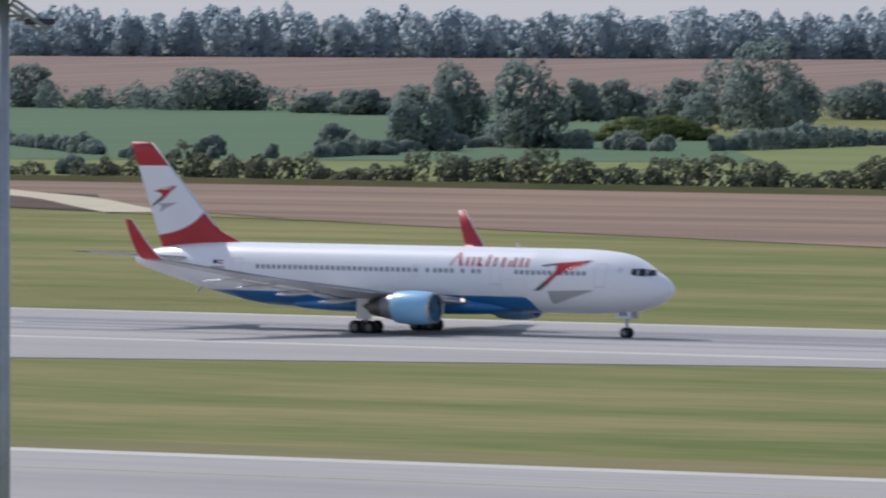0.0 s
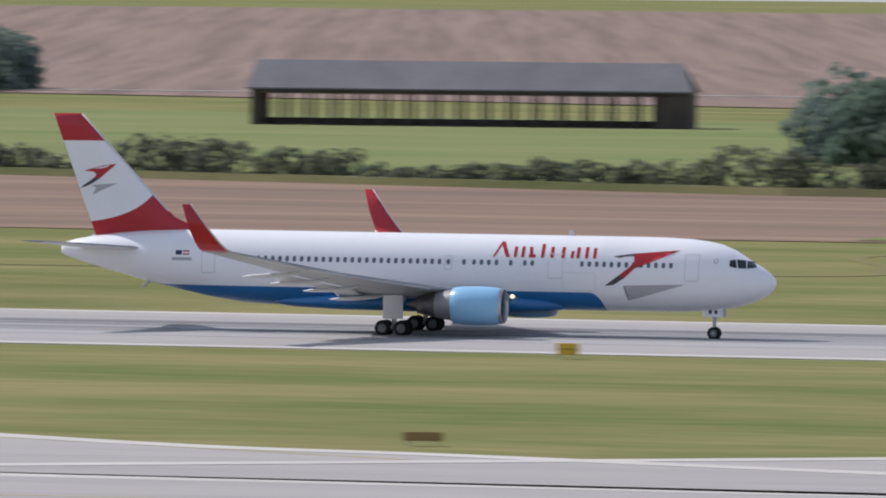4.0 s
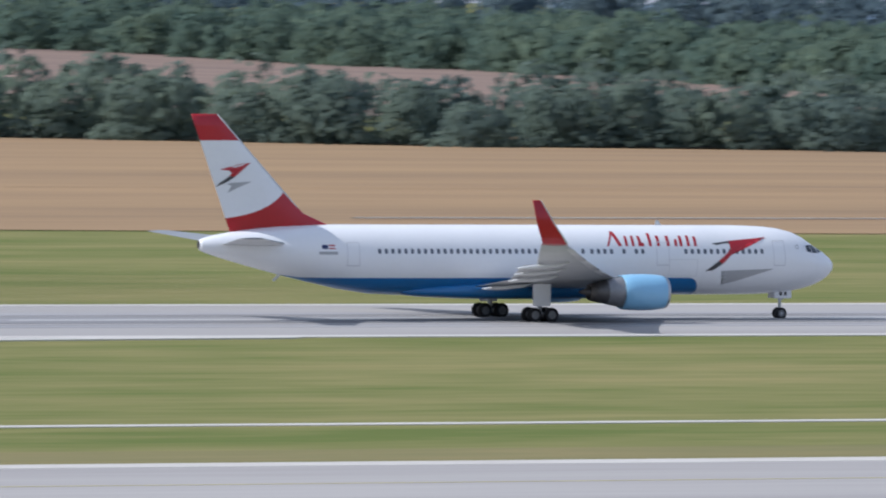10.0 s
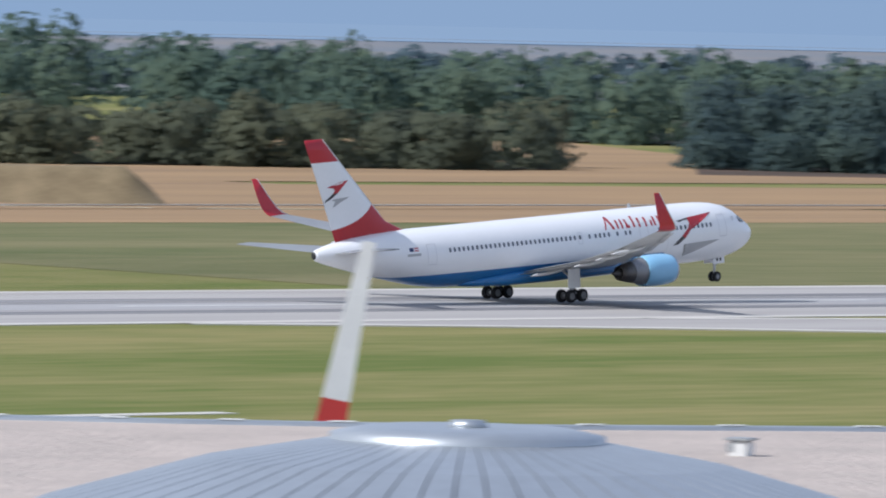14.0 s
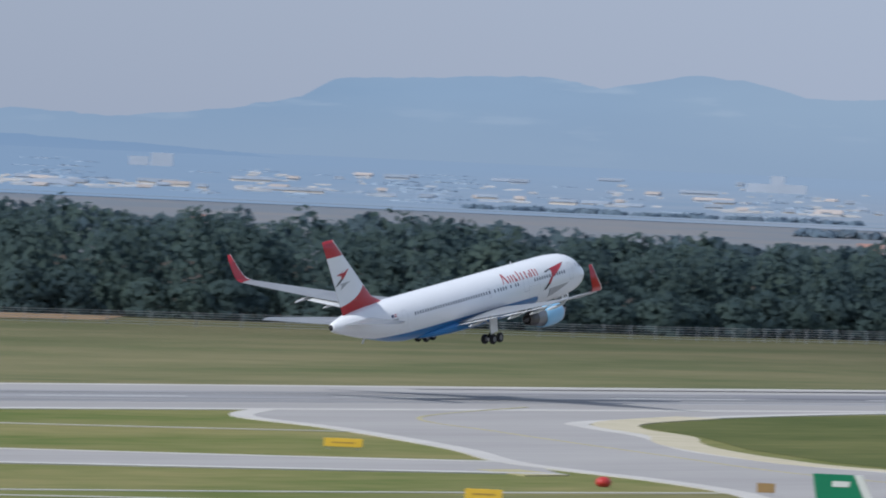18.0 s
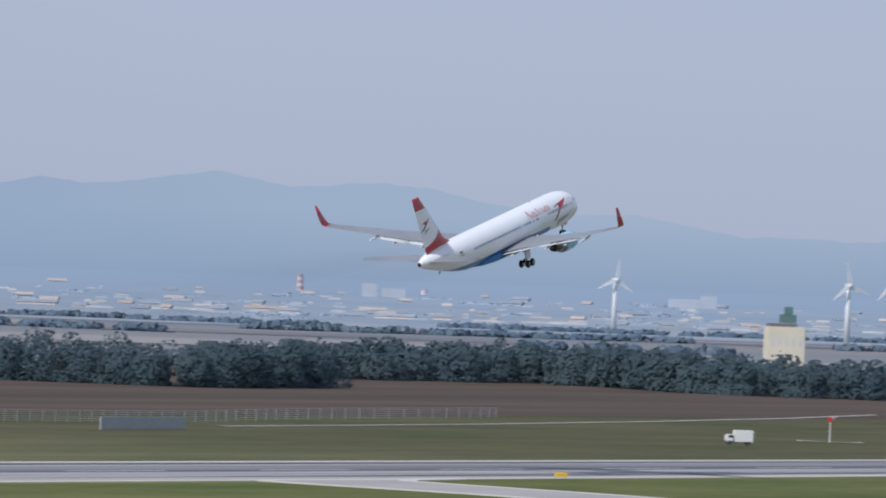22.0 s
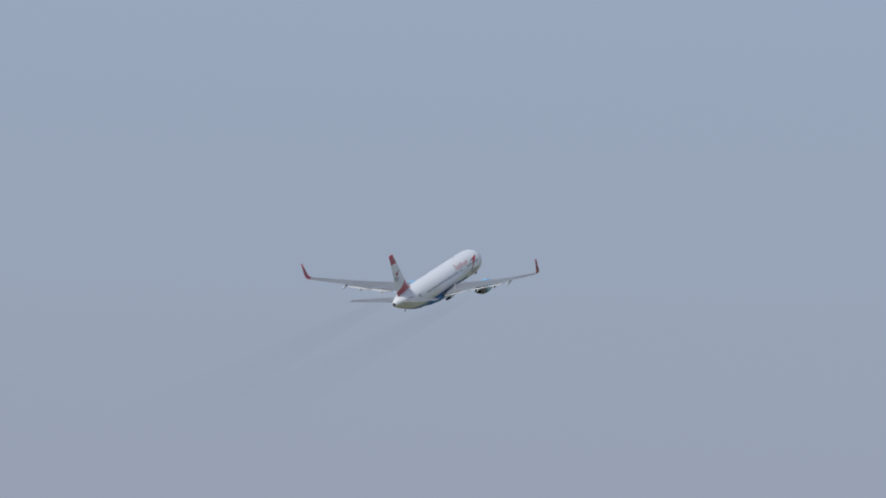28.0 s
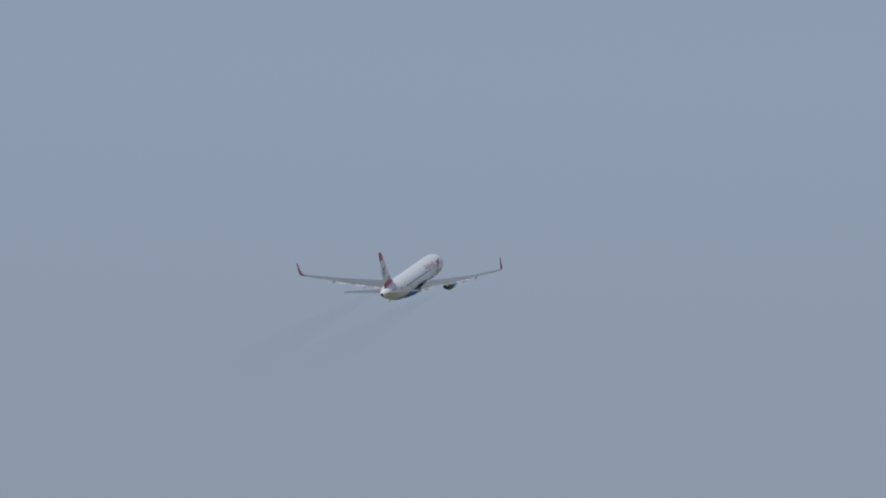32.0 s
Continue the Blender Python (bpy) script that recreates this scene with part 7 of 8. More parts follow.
# the airline's name as plain red shapes, and its mark
# each shape: x at the foot and at the head, width, height
NAME_BARS = ((6.72, 7.28, 0.16, 1.10), (7.72, 7.22, 0.30, 1.10), (8.30, 8.30, 0.22, 0.76), (8.86, 8.86, 0.22, 0.78), (9.42, 9.42, 0.50, 0.24), (9.50, 9.40, 0.24, 0.76), (10.32, 10.32, 0.24, 0.98),
             (11.02, 11.02, 0.24, 0.78), (11.84, 11.84, 0.25, 0.78), (12.52, 12.56, 0.22, 0.52), (12.96, 12.96, 0.24, 0.78), (13.60, 13.60, 0.23, 0.80), (14.20, 14.20, 0.23, 0.74))
for side in (-1, 1):
    for x0, x1, w, h in NAME_BARS:
        skin_poly("name_shape", [(x0, 5.78), (x0 + w, 5.78), (x1 + w, 5.78 + h), (x1, 5.78 + h)], M["red"], airliner, side, 0.016)
    skin_poly("mark_arrow", [(17.27, 6.19), (20.60, 6.47), (18.26, 5.48), (17.56, 5.36), (17.33, 5.11), (16.60, 4.43), (16.20, 4.62), (16.96, 5.23), (17.36, 5.67), (17.24, 6.01)], M["red"], airliner, side, 0.022, "red arrow shape", 0.3)
    skin_poly("mark_stem", [(16.20, 4.62), (16.60, 4.43), (15.76, 3.91), (15.11, 3.84)], M["logo_black"], airliner, side, 0.022, "dark tapering stem", 0.3)
    skin_poly("mark_tip", [(15.72, 5.97), (17.27, 6.19), (17.24, 6.01), (16.70, 5.98), (16.13, 5.86)], M["logo_black"], airliner, side, 0.024)
    skin_poly("mark_shadow", [(16.50, 3.87), (21.06, 4.03), (17.73, 3.03), (16.76, 2.79), (17.16, 3.35), (17.07, 3.64)], M["logo_grey"], airliner, side, 0.022, "grey shadow of the mark", 0.3)
    skin_poly("star_shape", rrect(23.25, 5.72, 0.34, 0.34, 0.16), M["logo_grey"], airliner, side, 0.016, "small round grey emblem", 0.3)
    skin_poly("star_field", rrect(23.25, 5.72, 0.22, 0.22, 0.10), M["white"], airliner, side, 0.022, "", 0.3)


def foil(bm, sections, n=9, mat_rows=None, two=False):
    """A wing-like body through sections (le, te, y, z, thickness, twist); chord along x. Returns the bmesh."""
    rows = []
    for xl, xt, y, z, th, nrm in sections:
        c = xl - xt
        up = Vector(nrm).normalized()
        ring = []
        for s in (1, -1):
            rg = range(n + 1) if s == 1 else range(n - 1, 0, -1)
            for k in rg:
                u = (1 - math.cos(math.pi * k / n)) / 2
                t = th * (2.98 * (0.2969 * math.sqrt(u) - 0.126 * u - 0.3516 * u * u + 0.2843 * u ** 3 - 0.1036 * u ** 4)) * (1.12 if s == 1 else 0.88)
                ring.append(bm.verts.new(Vector((xl - c * u, y, z)) + up * (s * t)))
        rows.append(ring)
    m = len(rows[0])
    for j in range(len(rows) - 1):
        for k in range(m):
            f = bm.faces.new((rows[j][k], rows[j][(k + 1) % m], rows[j + 1][(k + 1) % m], rows[j + 1][k]))
            if mat_rows:
                f.material_index = mat_rows[j]
            if two:
                f.material_index = 0 if k < n else 1
    bm.faces.new(rows[0][::-1])
    f = bm.faces.new(rows[-1])
    if mat_rows:
        f.material_index = mat_rows[-1]
    bmesh.ops.recalc_face_normals(bm, faces=bm.faces[:])
    return bm


def zw(y):
    """Height of the wing at span y, on the ground."""
    return 2.85 + (abs(y) - 2.4) * 0.130 + max(0, abs(y) - 8) ** 2 * 0.0028




def wing(side):
    s = side
    U = (0, 0, 1)
    D_ = Vector((0, s * 2.4, 2.85))

    def sh(bm):
        bmesh.ops.translate(bm, vec=-D_, verts=bm.verts[:])
        return bm
    w = part("wing", sh(foil(bmesh.new(), [(9.2, -3.4, s * 1.2, 2.75, 1.5, U), (8.3, -3.3, s * 2.5, 2.87, 1.35, U), (4.35, -2.9, s * 8.3, zw(8.3), 0.86, U), (-1.0, -5.5, s * 16.0, zw(16), 0.52, U), (-6.8, -8.95, s * 24.3, zw(24.3), 0.24, U)], two=True)),
             [M["wing_top"], M["grey_paint"]], airliner, "grey swept wing", True)
    w.location = D_
    z0 = zw(24.3)
    part("winglet", sh(foil(bmesh.new(), [(-6.8, -8.95, s * 24.3, z0, 0.22, (0, -s * 0.3, 1)), (-7.05, -9.05, s * 24.75, z0 + 0.16, 0.2, (0, -s * 0.6, 0.8)), (-7.5, -9.3, s * 25.02, z0 + 0.62, 0.16, (0, -s * 1, 0.4)), (-8.3, -9.7, s * 25.2, z0 + 1.6, 0.12, (0, -s, 0.15)), (-9.55, -10.2, s * 25.45, z0 + 3.35, 0.06, (0, -s, 0.1))])),
         M["red"], w, "red upswept winglet", True)
    bm = bmesh.new()
    tube(bm, [(-6.78, s * 24.3, z0), (-7.03, s * 24.75, z0 + 0.16), (-7.48, s * 25.02, z0 + 0.62), (-8.28, s * 25.2, z0 + 1.6), (-9.53, s * 25.45, z0 + 3.35)], [0.07, 0.07, 0.06, 0.05, 0.03], 8)
    part("winglet_edge", sh(bm), M["light_grey"], w, "pale leading edge of the winglet", True)
    # leading edge slats
    for ya, yb in ((3.2, 6.6), (9.4, 13.8), (14.0, 18.6), (18.8, 23.4)):
        def le(y):
            return float(np.interp(y, [2.5, 8.3, 24.3], [8.3, 4.35, -6.8]))
        part("slat", sh(foil(bmesh.new(), [(le(ya) + 0.34, le(ya) - 0.45, s * ya, zw(ya) - 0.16, 0.22, U), (le(yb) + 0.26, le(yb) - 0.35, s * yb, zw(yb) - 0.12, 0.13, U)], 6)), M["light_grey"], w, "pale leading edge slat", True)
    # flaps, set for take-off
    for ya, yb in ((2.7, 7.8), (8.6, 12.4), (12.6, 16.6)):
        def te(y):
            return float(np.interp(y, [2.5, 8.3, 16.0, 24.3], [-3.3, -2.9, -5.5, -8.95]))
        part("flap", sh(foil(bmesh.new(), [(te(ya) + 0.7, te(ya) - 1.35, s * ya, zw(ya) - 0.22, 0.2, (0.28, 0, 1)), (te(yb) + 0.6, te(yb) - 1.05, s * yb, zw(yb) - 0.2, 0.16, (0.28, 0, 1))], 6)), M["light_grey"], w, "extended pale grey flap", True)
    for y in (4.6, 10.4, 14.4, 17.6):
        bm = bmesh.new()
        x0 = float(np.interp(y, [2.5, 8.3, 16.0, 24.3], [-3.3, -2.9, -5.5, -8.95]))
        zz = zw(y) - 0.27
        tube(bm, [(x0 + 2.6, s * y, zz + 0.12), (x0 + 1.8, s * y, zz - 0.08), (x0 + 0.2, s * y, zz - 0.22), (x0 - 1.0, s * y, zz - 0.27), (x0 - 1.7, s * y, zz - 0.32)], [0.04, 0.13, 0.17, 0.13, 0.03], 10)
        part("flap_track_fairing", sh(bm), M["light_grey"], w, "canoe-shaped flap fairing", True)
    return w


def hstab(side):
    s = side
    U = (0, 0, 1)
    return part("tailplane", foil(bmesh.new(), [(-18.9, -24.9, s * 0.7, 5.85, 0.75, U), (-20.3, -25.1, s * 2.0, 5.95, 0.6, U), (-25.05, -27.0, s * 9.25, 6.55, 0.22, U)], two=True), [M["wing_top"], M["tail_white"]], airliner, "grey-white tailplane", True)


def build_fin():
    def le(z):
        return float(np.interp(z, [6.4, 7.6, 8.3, 15.75], [-13.5, -16.5, -18.1, -25.1]))

    def te(z):
        return float(np.interp(z, [6.4, 15.75], [-23.8, -27.25]))
    N = 12
    bm = bmesh.new()
    rows = []
    # rows bend where the paint changes: lower edge of the white field rises forward
    def low(u):
        return 9.85 - 2.05 * u - 0.32 * math.sin(math.pi * u)
    levels = [lambda u: 6.4, lambda u: 7.3 + 0.0 * u, lambda u: min(8.2, low(u) - 0.05), low, lambda u: 0.5 * (low(u) + 13.75), lambda u: 13.75 - 0.02 * u, lambda u: 14.8, lambda u: 15.75]
    for L in levels:
        ring = []
        for sgn in (1, -1):
            for k in (range(N + 1) if sgn == 1 else range(N - 1, 0, -1)):
                u = (1 - math.cos(math.pi * k / N)) / 2
                z = L(u)
                th = float(np.interp(z, [6.4, 15.75], [0.52, 0.14]))
                t = th * (2.98 * (0.2969 * math.sqrt(u) - 0.126 * u - 0.3516 * u * u + 0.2843 * u ** 3 - 0.1036 * u ** 4)) * 2.0
                ring.append(bm.verts.new((le(z) + (te(z) - le(z)) * u, -sgn * t, z)))
        rows.append(ring)
    m = len(rows[0])
    for j in range(len(rows) - 1):
        for k in range(m):
            f = bm.faces.new((rows[j][k], rows[j][(k + 1) % m], rows[j + 1][(k + 1) % m], rows[j + 1][k]))
            f.material_index = 0 if j < 3 else (1 if j < 5 else 0)
    bm.faces.new(rows[-1])
    bmesh.ops.recalc_face_normals(bm, faces=bm.faces[:])
    fin = part("fin", bm, [M["red"], M["white"]], airliner, "tail fin in red and white bands", True)

    b3 = bmesh.new()
    tube(b3, [(le(zz) - 0.03, 0, zz) for zz in (8.6, 11.0, 13.5, 15.7)], [0.10, 0.09, 0.08, 0.06], 8)
    part("fin_leading_edge", b3, M["light_grey"], fin, "pale metal leading edge", True)

    def fin_poly(name, pts, material, side, off, label=""):
        b2 = bmesh.new()
        vs = []
        for x, z in pts:
            u = (x - le(z)) / (te(z) - le(z))
            th = float(np.interp(z, [6.4, 15.75], [0.52, 0.14]))
            t = th * (2.98 * (0.2969 * math.sqrt(u) - 0.126 * u - 0.3516 * u * u + 0.2843 * u ** 3 - 0.1036 * u ** 4)) * 2.0
            vs.append(b2.verts.new((x, side * (t + off), z)))
        f = b2.faces.new(vs)
        bmesh.ops.triangulate(b2, faces=[f])
        return part(name, b2, material, fin, label)
    for side in (-1, 1):
        fin_poly("mark_arrow", [(-22.35, 12.05), (-23.4, 11.92), (-24.85, 11.52), (-24.1, 11.45), (-23.85, 11.3), (-24.1, 11.0), (-23.6, 11.0), (-23.1, 11.45)], M["red"], side, 0.03, "red arrow shape")
        fin_poly("mark_stem", [(-24.1, 11.0), (-23.6, 11.0), (-24.3, 10.55), (-25.15, 10.2), (-24.9, 10.45)], M["logo_black"], side, 0.03, "dark tapering stem")
        fin_poly("mark_shadow", [(-22.25, 10.62), (-23.9, 10.5), (-24.3, 10.42), (-23.9, 10.3), (-24.2, 9.75), (-23.4, 10.15)], M["logo_grey"], side, 0.03, "grey shadow of the mark")
    return fin


def revolve(bm, prof, cx, cy, cz, n=32, drop=0.0):
    rows = []
    for x, r in prof:
        rows.append([bm.verts.new((cx + x, cy + r * math.cos(2 * math.pi * k / n), cz + drop * x + r * math.sin(2 * math.pi * k / n))) for k in range(n)])
    for a, b in zip(rows, rows[1:]):
        for k in range(n):
            bm.faces.new((a[k], a[(k + 1) % n], b[(k + 1) % n], b[k]))
    bmesh.ops.recalc_face_normals(bm, faces=bm.faces[:])
    return bm


def engine(side):
    y, z = side * 7.9, 2.42
    e = part("engine", revolve(bmesh.new(), [(9.0, 1.16), (8.95, 1.22), (8.7, 1.30), (8.0, 1.38), (7.0, 1.41), (6.0, 1.38), (5.3, 1.30), (5.25, 1.26), (6.0, 1.2), (7.6, 1.16)], 0, y, z), M["sky_blue"], airliner, "light blue engine cowl", True)
    part("inlet_lip", revolve(bmesh.new(), [(8.6, 1.13), (8.95, 1.14), (9.06, 1.19), (9.0, 1.25), (8.8, 1.285)], 0, y, z), M["metal"], e, "bare metal inlet lip", True)
    bm = revolve(bmesh.new(), [(8.0, 0.02), (7.95, 0.3), (7.7, 0.42), (7.65, 1.17)], 0, y, z)
    part("fan_disc", bm, M["dark"], e, "dark engine fan")
    for k in range(18):
        a = 2 * math.pi * k / 18
        bm = bmesh.new()
        ca, sa = math.cos(a), math.sin(a)
        vs = [bm.verts.new((7.75 + dx, y + r * ca - o * sa, z + r * sa + o * ca)) for dx, r, o in ((0.12, 0.4, -0.08), (-0.05, 0.4, 0.08), (-0.05, 1.14, 0.14), (0.1, 1.14, -0.14))]
        bm.faces.new(vs)
        part("fan_blade", bm, M["hot_metal"], e)
    part("core_cowl", revolve(bmesh.new(), [(5.6, 1.24), (5.0, 1.12), (4.3, 0.99), (4.0, 0.93)], 0, y, z + 0.02), M["core_grey"], e, "dull silver core cowl", True)
    part("exhaust_nozzle", revolve(bmesh.new(), [(4.02, 0.93), (3.2, 0.78), (2.6, 0.62), (2.62, 0.55), (3.2, 0.5)], 0, y, z + 0.02), M["hot_metal"], e, "heat-darkened exhaust nozzle", True)
    part("exhaust_plug", revolve(bmesh.new(), [(3.2, 0.42), (2.6, 0.36), (2.0, 0.18), (1.75, 0.02)], 0, y, z + 0.02), M["hot_metal"], e, "dark exhaust plug", True)
    bm = bmesh.new()
    foil(bm, [(7.6, 1.6, y, z + 1.2, 0.3, (0, 1, 0)), (6.4, -0.5, y, zw(7.9) + 0.05, 0.24, (0, 1, 0))], 6)
    part("pylon", bm, M["light_grey"], e, "grey engine pylon", True)
    return e


wings = {s: wing(s) for s in (-1, 1)}
for s in (-1, 1):
    hstab(s)
    engine(s)
build_fin()
# belly fairing between the wings
bm = bmesh.new()
rows = []
for x, w, zb, zt in ((11.8, 1.2, 2.0, 2.6), (10.5, 1.9, 1.80, 2.9), (8.0, 2.42, 1.68, 3.1), (0.0, 2.62, 1.62, 3.1), (-5.0, 2.42, 1.66, 3.0), (-8.5, 1.8, 1.82, 2.7), (-10.0, 1.1, 2.0, 2.5)):
    ring = []
    for k in range(16):
        a = 2 * math.pi * k / 16
        c, s_ = math.cos(a), math.sin(a)
        ring.append(bm.verts.new((x, w * math.copysign(abs(c) ** 0.7, c), (zb + zt) / 2 + (zt - zb) / 2 * math.copysign(abs(s_) ** 0.7, s_))))
    rows.append(ring)
for a, b in zip(rows, rows[1:]):
    for k in range(16):
        bm.faces.new((a[k], a[(k + 1) % 16], b[(k + 1) % 16], b[k]))
bm.faces.new(rows[0])
bm.faces.new(rows[-1])
bmesh.ops.recalc_face_normals(bm, faces=bm.faces[:])
part("belly_fairing", bm, M["blue"], airliner, "blue belly fairing", True)
for side in (-1, 1):
    bm = bmesh.new()
    bmesh.ops.create_icosphere(bm, subdivisions=2, radius=0.16, matrix=Matrix.Translation((8.35, side * 2.75, 2.95)))
    part("landing_lamp", bm, M["lamp_lens"], airliner, "lit landing lamp at the wing root")
for x, h in ((12.4, 0.38),):
    bm = bmesh.new()
    foil(bm, [(x, x - 0.55, 0, 7.34, 0.05, (0, 1, 0)), (x - 0.25, x - 0.5, 0, 7.36 + h, 0.03, (0, 1, 0))], 4)
    part("antenna", bm, M["light_grey"], airliner, "small blade antenna")
bm = bmesh.new()
tube(bm, [(-19.8, 0, 3.5), (-20.3, 0, 3.05)], [0.12, 0.1], 8)
part("tail_skid", bm, M["light_grey"], airliner, "short tail skid")


def wheel(parent, x, y, z, r, w):
    bm = bmesh.new()
    n = 24
    prof = [(-w / 2, r * 0.55), (-w / 2, r * 0.86), (-w * 0.36, r * 0.97), (0, r), (w * 0.36, r * 0.97), (w / 2, r * 0.86), (w / 2, r * 0.55)]
    rws = [[bm.verts.new((x + rr * math.cos(2 * math.pi * k / n), y + o, z + rr * math.sin(2 * math.pi * k / n))) for k in range(n)] for o, rr in prof]
    for a, b in zip(rws, rws[1:]):
        for k in range(n):
            bm.faces.new((a[k], a[(k + 1) % n], b[(k + 1) % n], b[k]))
    for q, flip in ((rws[0], False), (rws[-1], True)):
        f = bm.faces.new(q if flip else q[::-1])
        f.material_index = 1
    bmesh.ops.recalc_face_normals(bm, faces=bm.faces[:])
    return part("wheel", bm, [M["tyre"], M["rim_grey"]], parent, "black tyre on a dull grey rim", True)


def main_gear(side):
    """Strut with a four-wheel bogie; its origin is the hinge under the wing."""
    hinge = Vector((0.0, side * 4.65, 3.0))
    bm = bmesh.new()
    tube(bm, [(0, 0, 0.1), (0, 0, -1.1), (0, 0, -2.42)], [0.24, 0.22, 0.15], 14)
    tube(bm, [(0, 0, -0.9), (0.1, -side * 1.6, 0.0)], [0.1, 0.09], 8)
    tube(bm, [(0, 0, -1.5), (0.9, 0, -0.1)], [0.08, 0.08], 8)
    g = part("main_gear", bm, M["light_grey"], airliner, "grey main landing gear leg", True)
    g.location = hinge
    bm = bmesh.new()
    tube(bm, [(-0.85, 0, -2.42), (0.85, 0, -2.42)], [0.15, 0.15], 10)
    part("bogie_beam", bm, M["light_grey"], g, "grey bogie beam", True)
    for x in (-0.71, 0.71):
        bm = bmesh.new()
        tube(bm, [(x, -0.75, -2.42), (x, 0.75, -2.42)], [0.1, 0.1], 8)
        part("axle", bm, M["metal"], g, "steel axle")
        for y in (-0.57, 0.57):
            wheel(g, x, y, -2.42, 0.58, 0.43)
    bm = bmesh.new()
    box(bm, -0.75, 0.75, side * 0.35 - 0.03, side * 0.35 + 0.03, -1.75, -0.05, 0.02)
    part("gear_door", bm, M["white"], g, "white gear leg door")
    return g


def nose_gear():
    hinge = Vector((22.76, 0, 2.4))
    bm = bmesh.new()
    tube(bm, [(0, 0, 0.2), (0, 0, -0.9), (0, 0, -1.93)], [0.17, 0.14, 0.09], 12)
    tube(bm, [(0, 0, -0.8), (0.9, 0, 0.1)], [0.07, 0.07], 8)
    g = part("nose_gear", bm, M["light_grey"], airliner, "grey nose landing gear leg", True)
    g.location = hinge
    bm = bmesh.new()
    tube(bm, [(0, -0.45, -1.93), (0, 0.45, -1.93)], [0.08, 0.08], 8)
    part("axle", bm, M["metal"], g, "steel axle")
    for y in (-0.27, 0.27):
        wheel(g, 0, y, -1.93, 0.47, 0.3)
    bm = bmesh.new()
    tube(bm, [(0.12, -0.14, -0.75), (0.2, -0.14, -0.75)], [0.13, 0.13], 10)
    tube(bm, [(0.12, 0.14, -0.75), (0.2, 0.14, -0.75)], [0.13, 0.13], 10)
    part("taxi_lamp", bm, M["metal"], g, "pair of taxi lamps")
    for x in (-0.32, 0.1):
        bm = bmesh.new()
        box(bm, x, x + 0.24, -0.582, -0.576, -0.52, -0.24)
        part("door_bar", bm, M["logo_black"], g, "plain dark bar of unreadable marking")
    for s in (-1, 1):
        bm = bmesh.new()
        box(bm, -0.75, 0.75, s * 0.55 - 0.025, s * 0.55 + 0.025, -0.75, -0.02, 0.02)
        part("gear_door", bm, M["white"], g, "small white nose gear door")
    return g


mains = {s: main_gear(s) for s in (-1, 1)}
noseg = nose_gear()



# ---- exhaust smoke behind the engines ----
M["smoke"] = bpy.data.materials.new("thin_exhaust_smoke")
M["smoke"].use_nodes = True
st_ = M["smoke"].node_tree
sb_ = st_.nodes["Principled BSDF"]
sb_.inputs["Base Color"].default_value = (0.10, 0.088, 0.072, 1)
sb_.inputs["Roughness"].default_value = 1.0
sb_.inputs["Specular IOR Level"].default_value = 0.0
# densest along the middle of a stream, fading to its rim and to its far end
so_ = st_.nodes.new("ShaderNodeTexCoord")
sx_ = st_.nodes.new("ShaderNodeSeparateXYZ")
st_.links.new(so_.outputs["Object"], sx_.inputs[0])


def sum_node(op, a, b):
    n = st_.nodes.new("ShaderNodeMath")
    n.operation = op
    for k, v in enumerate((a, b)):
        if isinstance(v, (int, float)):
            n.inputs[k].default_value = v
        else:
            st_.links.new(v, n.inputs[k])
    return n.outputs[0]


back = sum_node("MULTIPLY", sx_.outputs["X"], -1.0)
rim = sum_node("ADD", sum_node("MULTIPLY", back, 0.030), 0.55)
off = sum_node("DIVIDE", sx_.outputs["Z"], rim)
bulge = sum_node("MAXIMUM", sum_node("SUBTRACT", 1.0, sum_node("MULTIPLY", off, off)), 0.0)
fade = st_.nodes.new("ShaderNodeMapRange")
fade.inputs["From Min"].default_value, fade.inputs["From Max"].default_value = 35.0, 160.0
fade.inputs["To Min"].default_value, fade.inputs["To Max"].default_value = 0.031, 0.0
st_.links.new(back, fade.inputs["Value"])
rise = st_.nodes.new("ShaderNodeMapRange")
rise.inputs["From Min"].default_value, rise.inputs["From Max"].default_value = 2.0, 30.0
st_.links.new(back, rise.inputs["Value"])
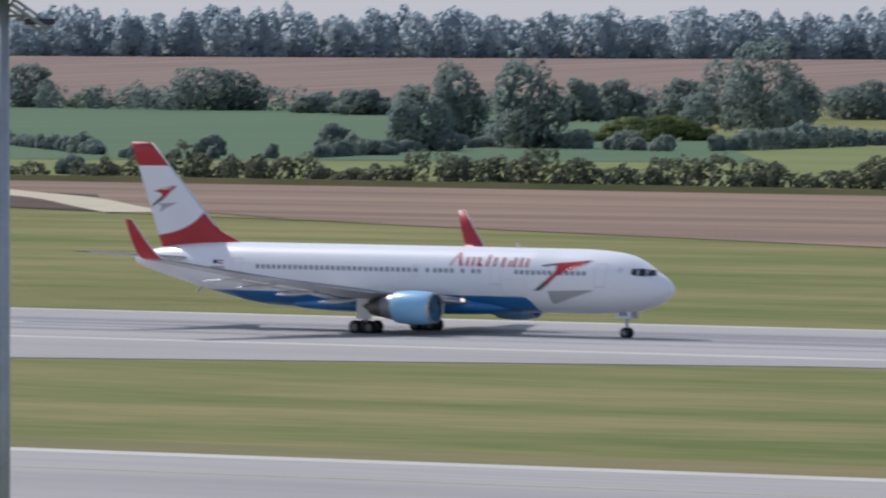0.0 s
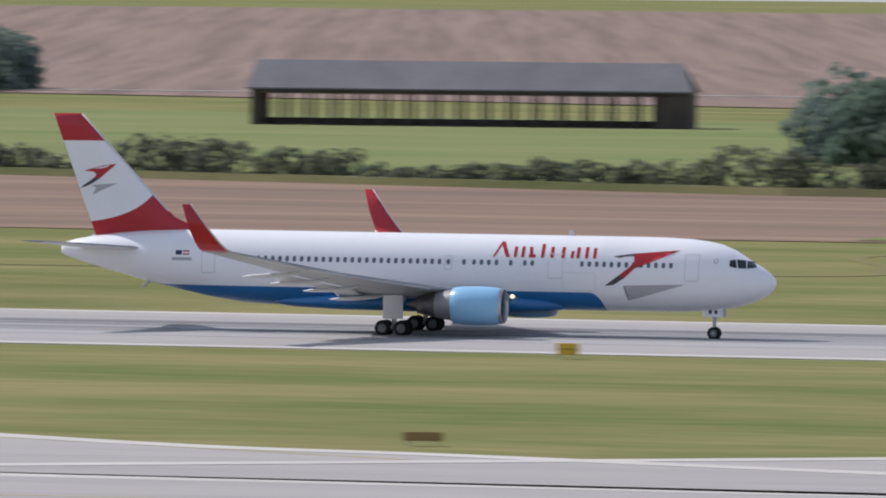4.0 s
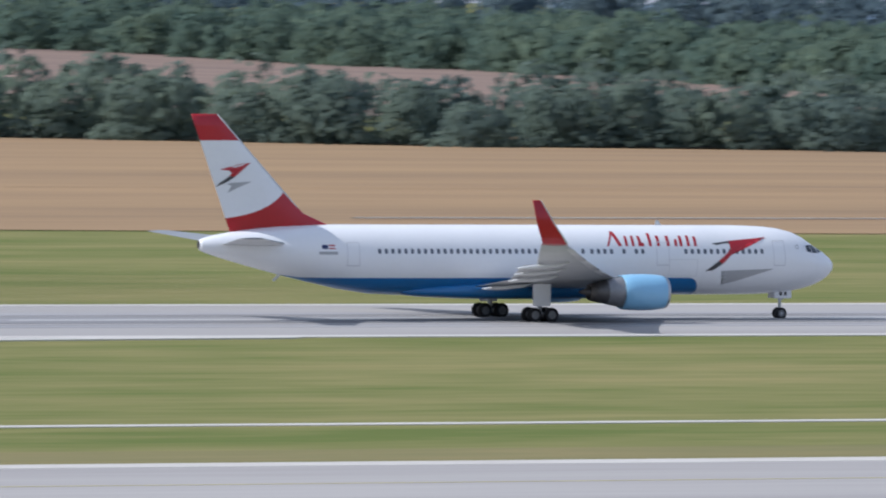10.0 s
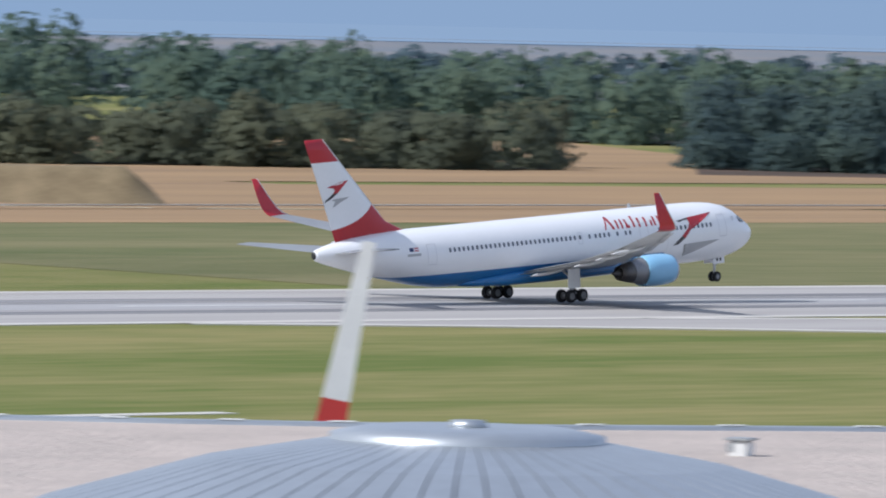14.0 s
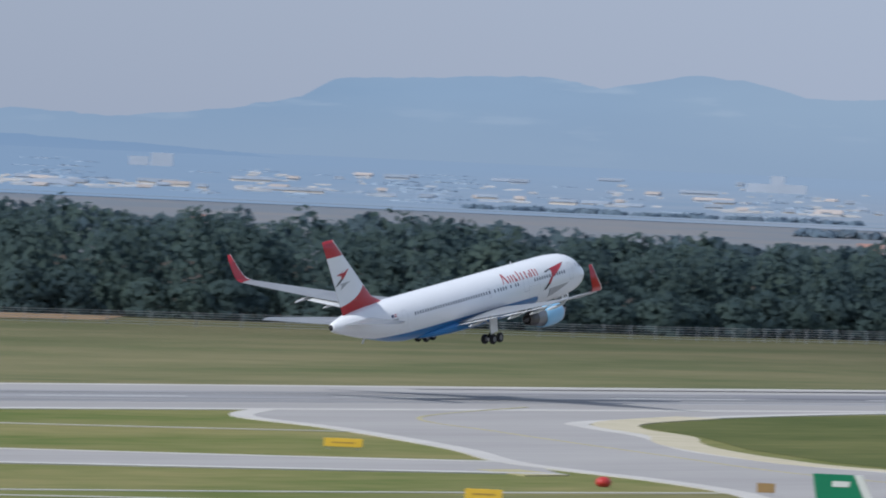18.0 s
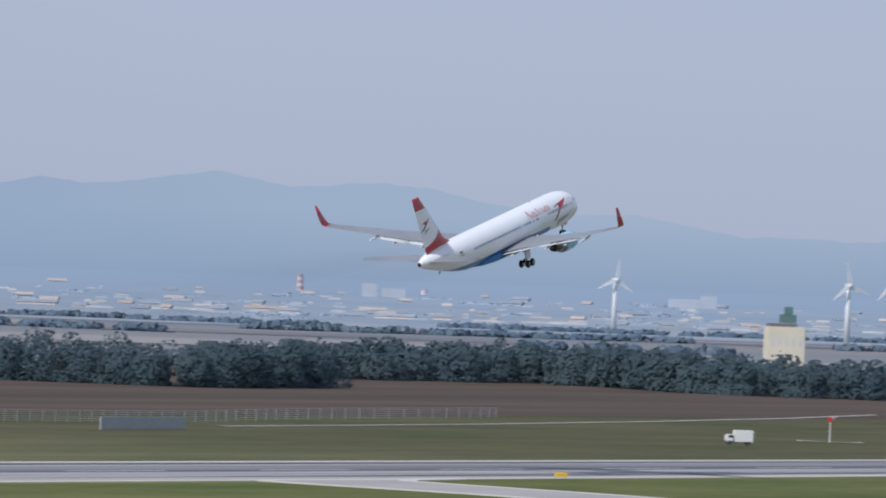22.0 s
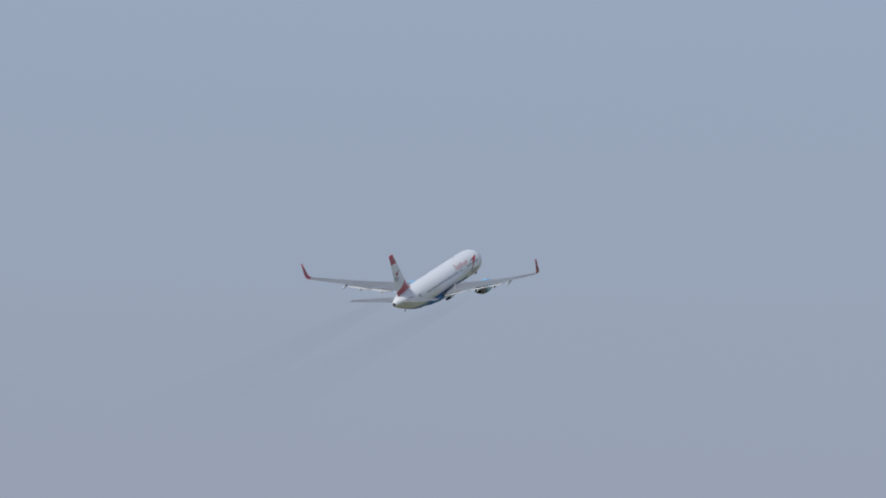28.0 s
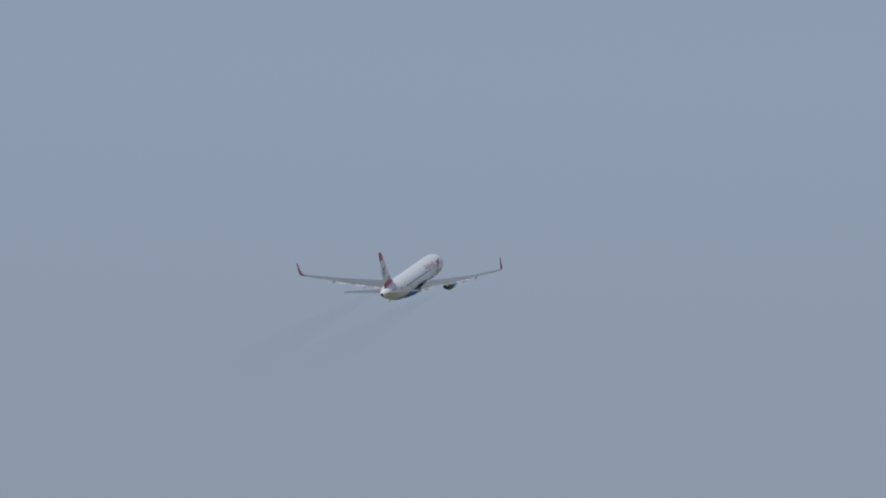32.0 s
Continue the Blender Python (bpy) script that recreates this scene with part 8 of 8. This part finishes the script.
st_.links.new(sum_node("MULTIPLY", sum_node("MULTIPLY", bulge, fade.outputs[0]), rise.outputs[0]), sb_.inputs["Alpha"])
smoke = tagged(new("exhaust_smoke"), "faint brown exhaust smoke trailing behind the engines", "smoke")
streams = []
for s in (-1, 1):
    bm = bmesh.new()
    xs = [-2.0 - 174.0 * (k / 24) for k in range(25)]
    tube(bm, [(x, 0, 0) for x in xs], [0.55 - 0.030 * x for x in xs], 20, False)
    streams.append((part("stream", bm, M["smoke"], smoke, "", True), s))


# ---- how the airliner moves ----
def motions():
    walk(airliner, [(t, pose(x, y, z, 0, 0, -h) @ pose(0, 0, 0, 0, -p) @ pose(0, 0, 5) @ pose(0, 0, 0, r) @ pose(0, 0, -5)) for t, x, y, z, p, h, r in FLIGHT_ROWS])
    # the wings bend up as they take the weight
    for s in (-1, 1):
        walk(wings[s], [(t, pose(0, s * 2.4, 2.85, s * a)) for t, a in ((0, 0), (9, 0.3), (12, 0.9), (14, 2.4), (16, 3.4), (18, 3.5), (32, 3.4))])
        walk(mains[s], [(t, pose(0, s * 4.65, 3.0, -s * a)) for t, a in ((0, 0), (24.0, 0), (25.0, 14), (26.0, 36), (27.5, 62), (29, 78), (30.5, 87), (32, 88))])
    for rot, hub, ph in rotors:
        walk(rot, [(k * 0.5, pose(0, -2.1, hub, 0, ph + (23 - k * 0.5) * 70)) for k in range(65)])
    # the smoke trails along the way that the engines took
    for ob, side in streams:
        keys = []
        for k, (t, x, y, z, p, h, r) in enumerate(FLIGHT_ROWS):
            a, b = FLIGHT_ROWS[max(k - 3, 0)], FLIGHT_ROWS[max(k, 1)]
            climb = math.degrees(math.atan2(b[3] - a[3], b[1] - a[1]))
            keys.append((t, pose(x + 3.0, y + side * 7.9, z + 2.4 + 0.06 * p, 0, -climb, 0)))
        walk(ob, keys)
    walk(noseg, [(t, pose(22.76, 0, 2.4, 0, -a)) for t, a in ((0, 0), (25.2, 0), (26.2, 16), (27.2, 50), (28.2, 82), (29, 89), (32, 89))])


motions()
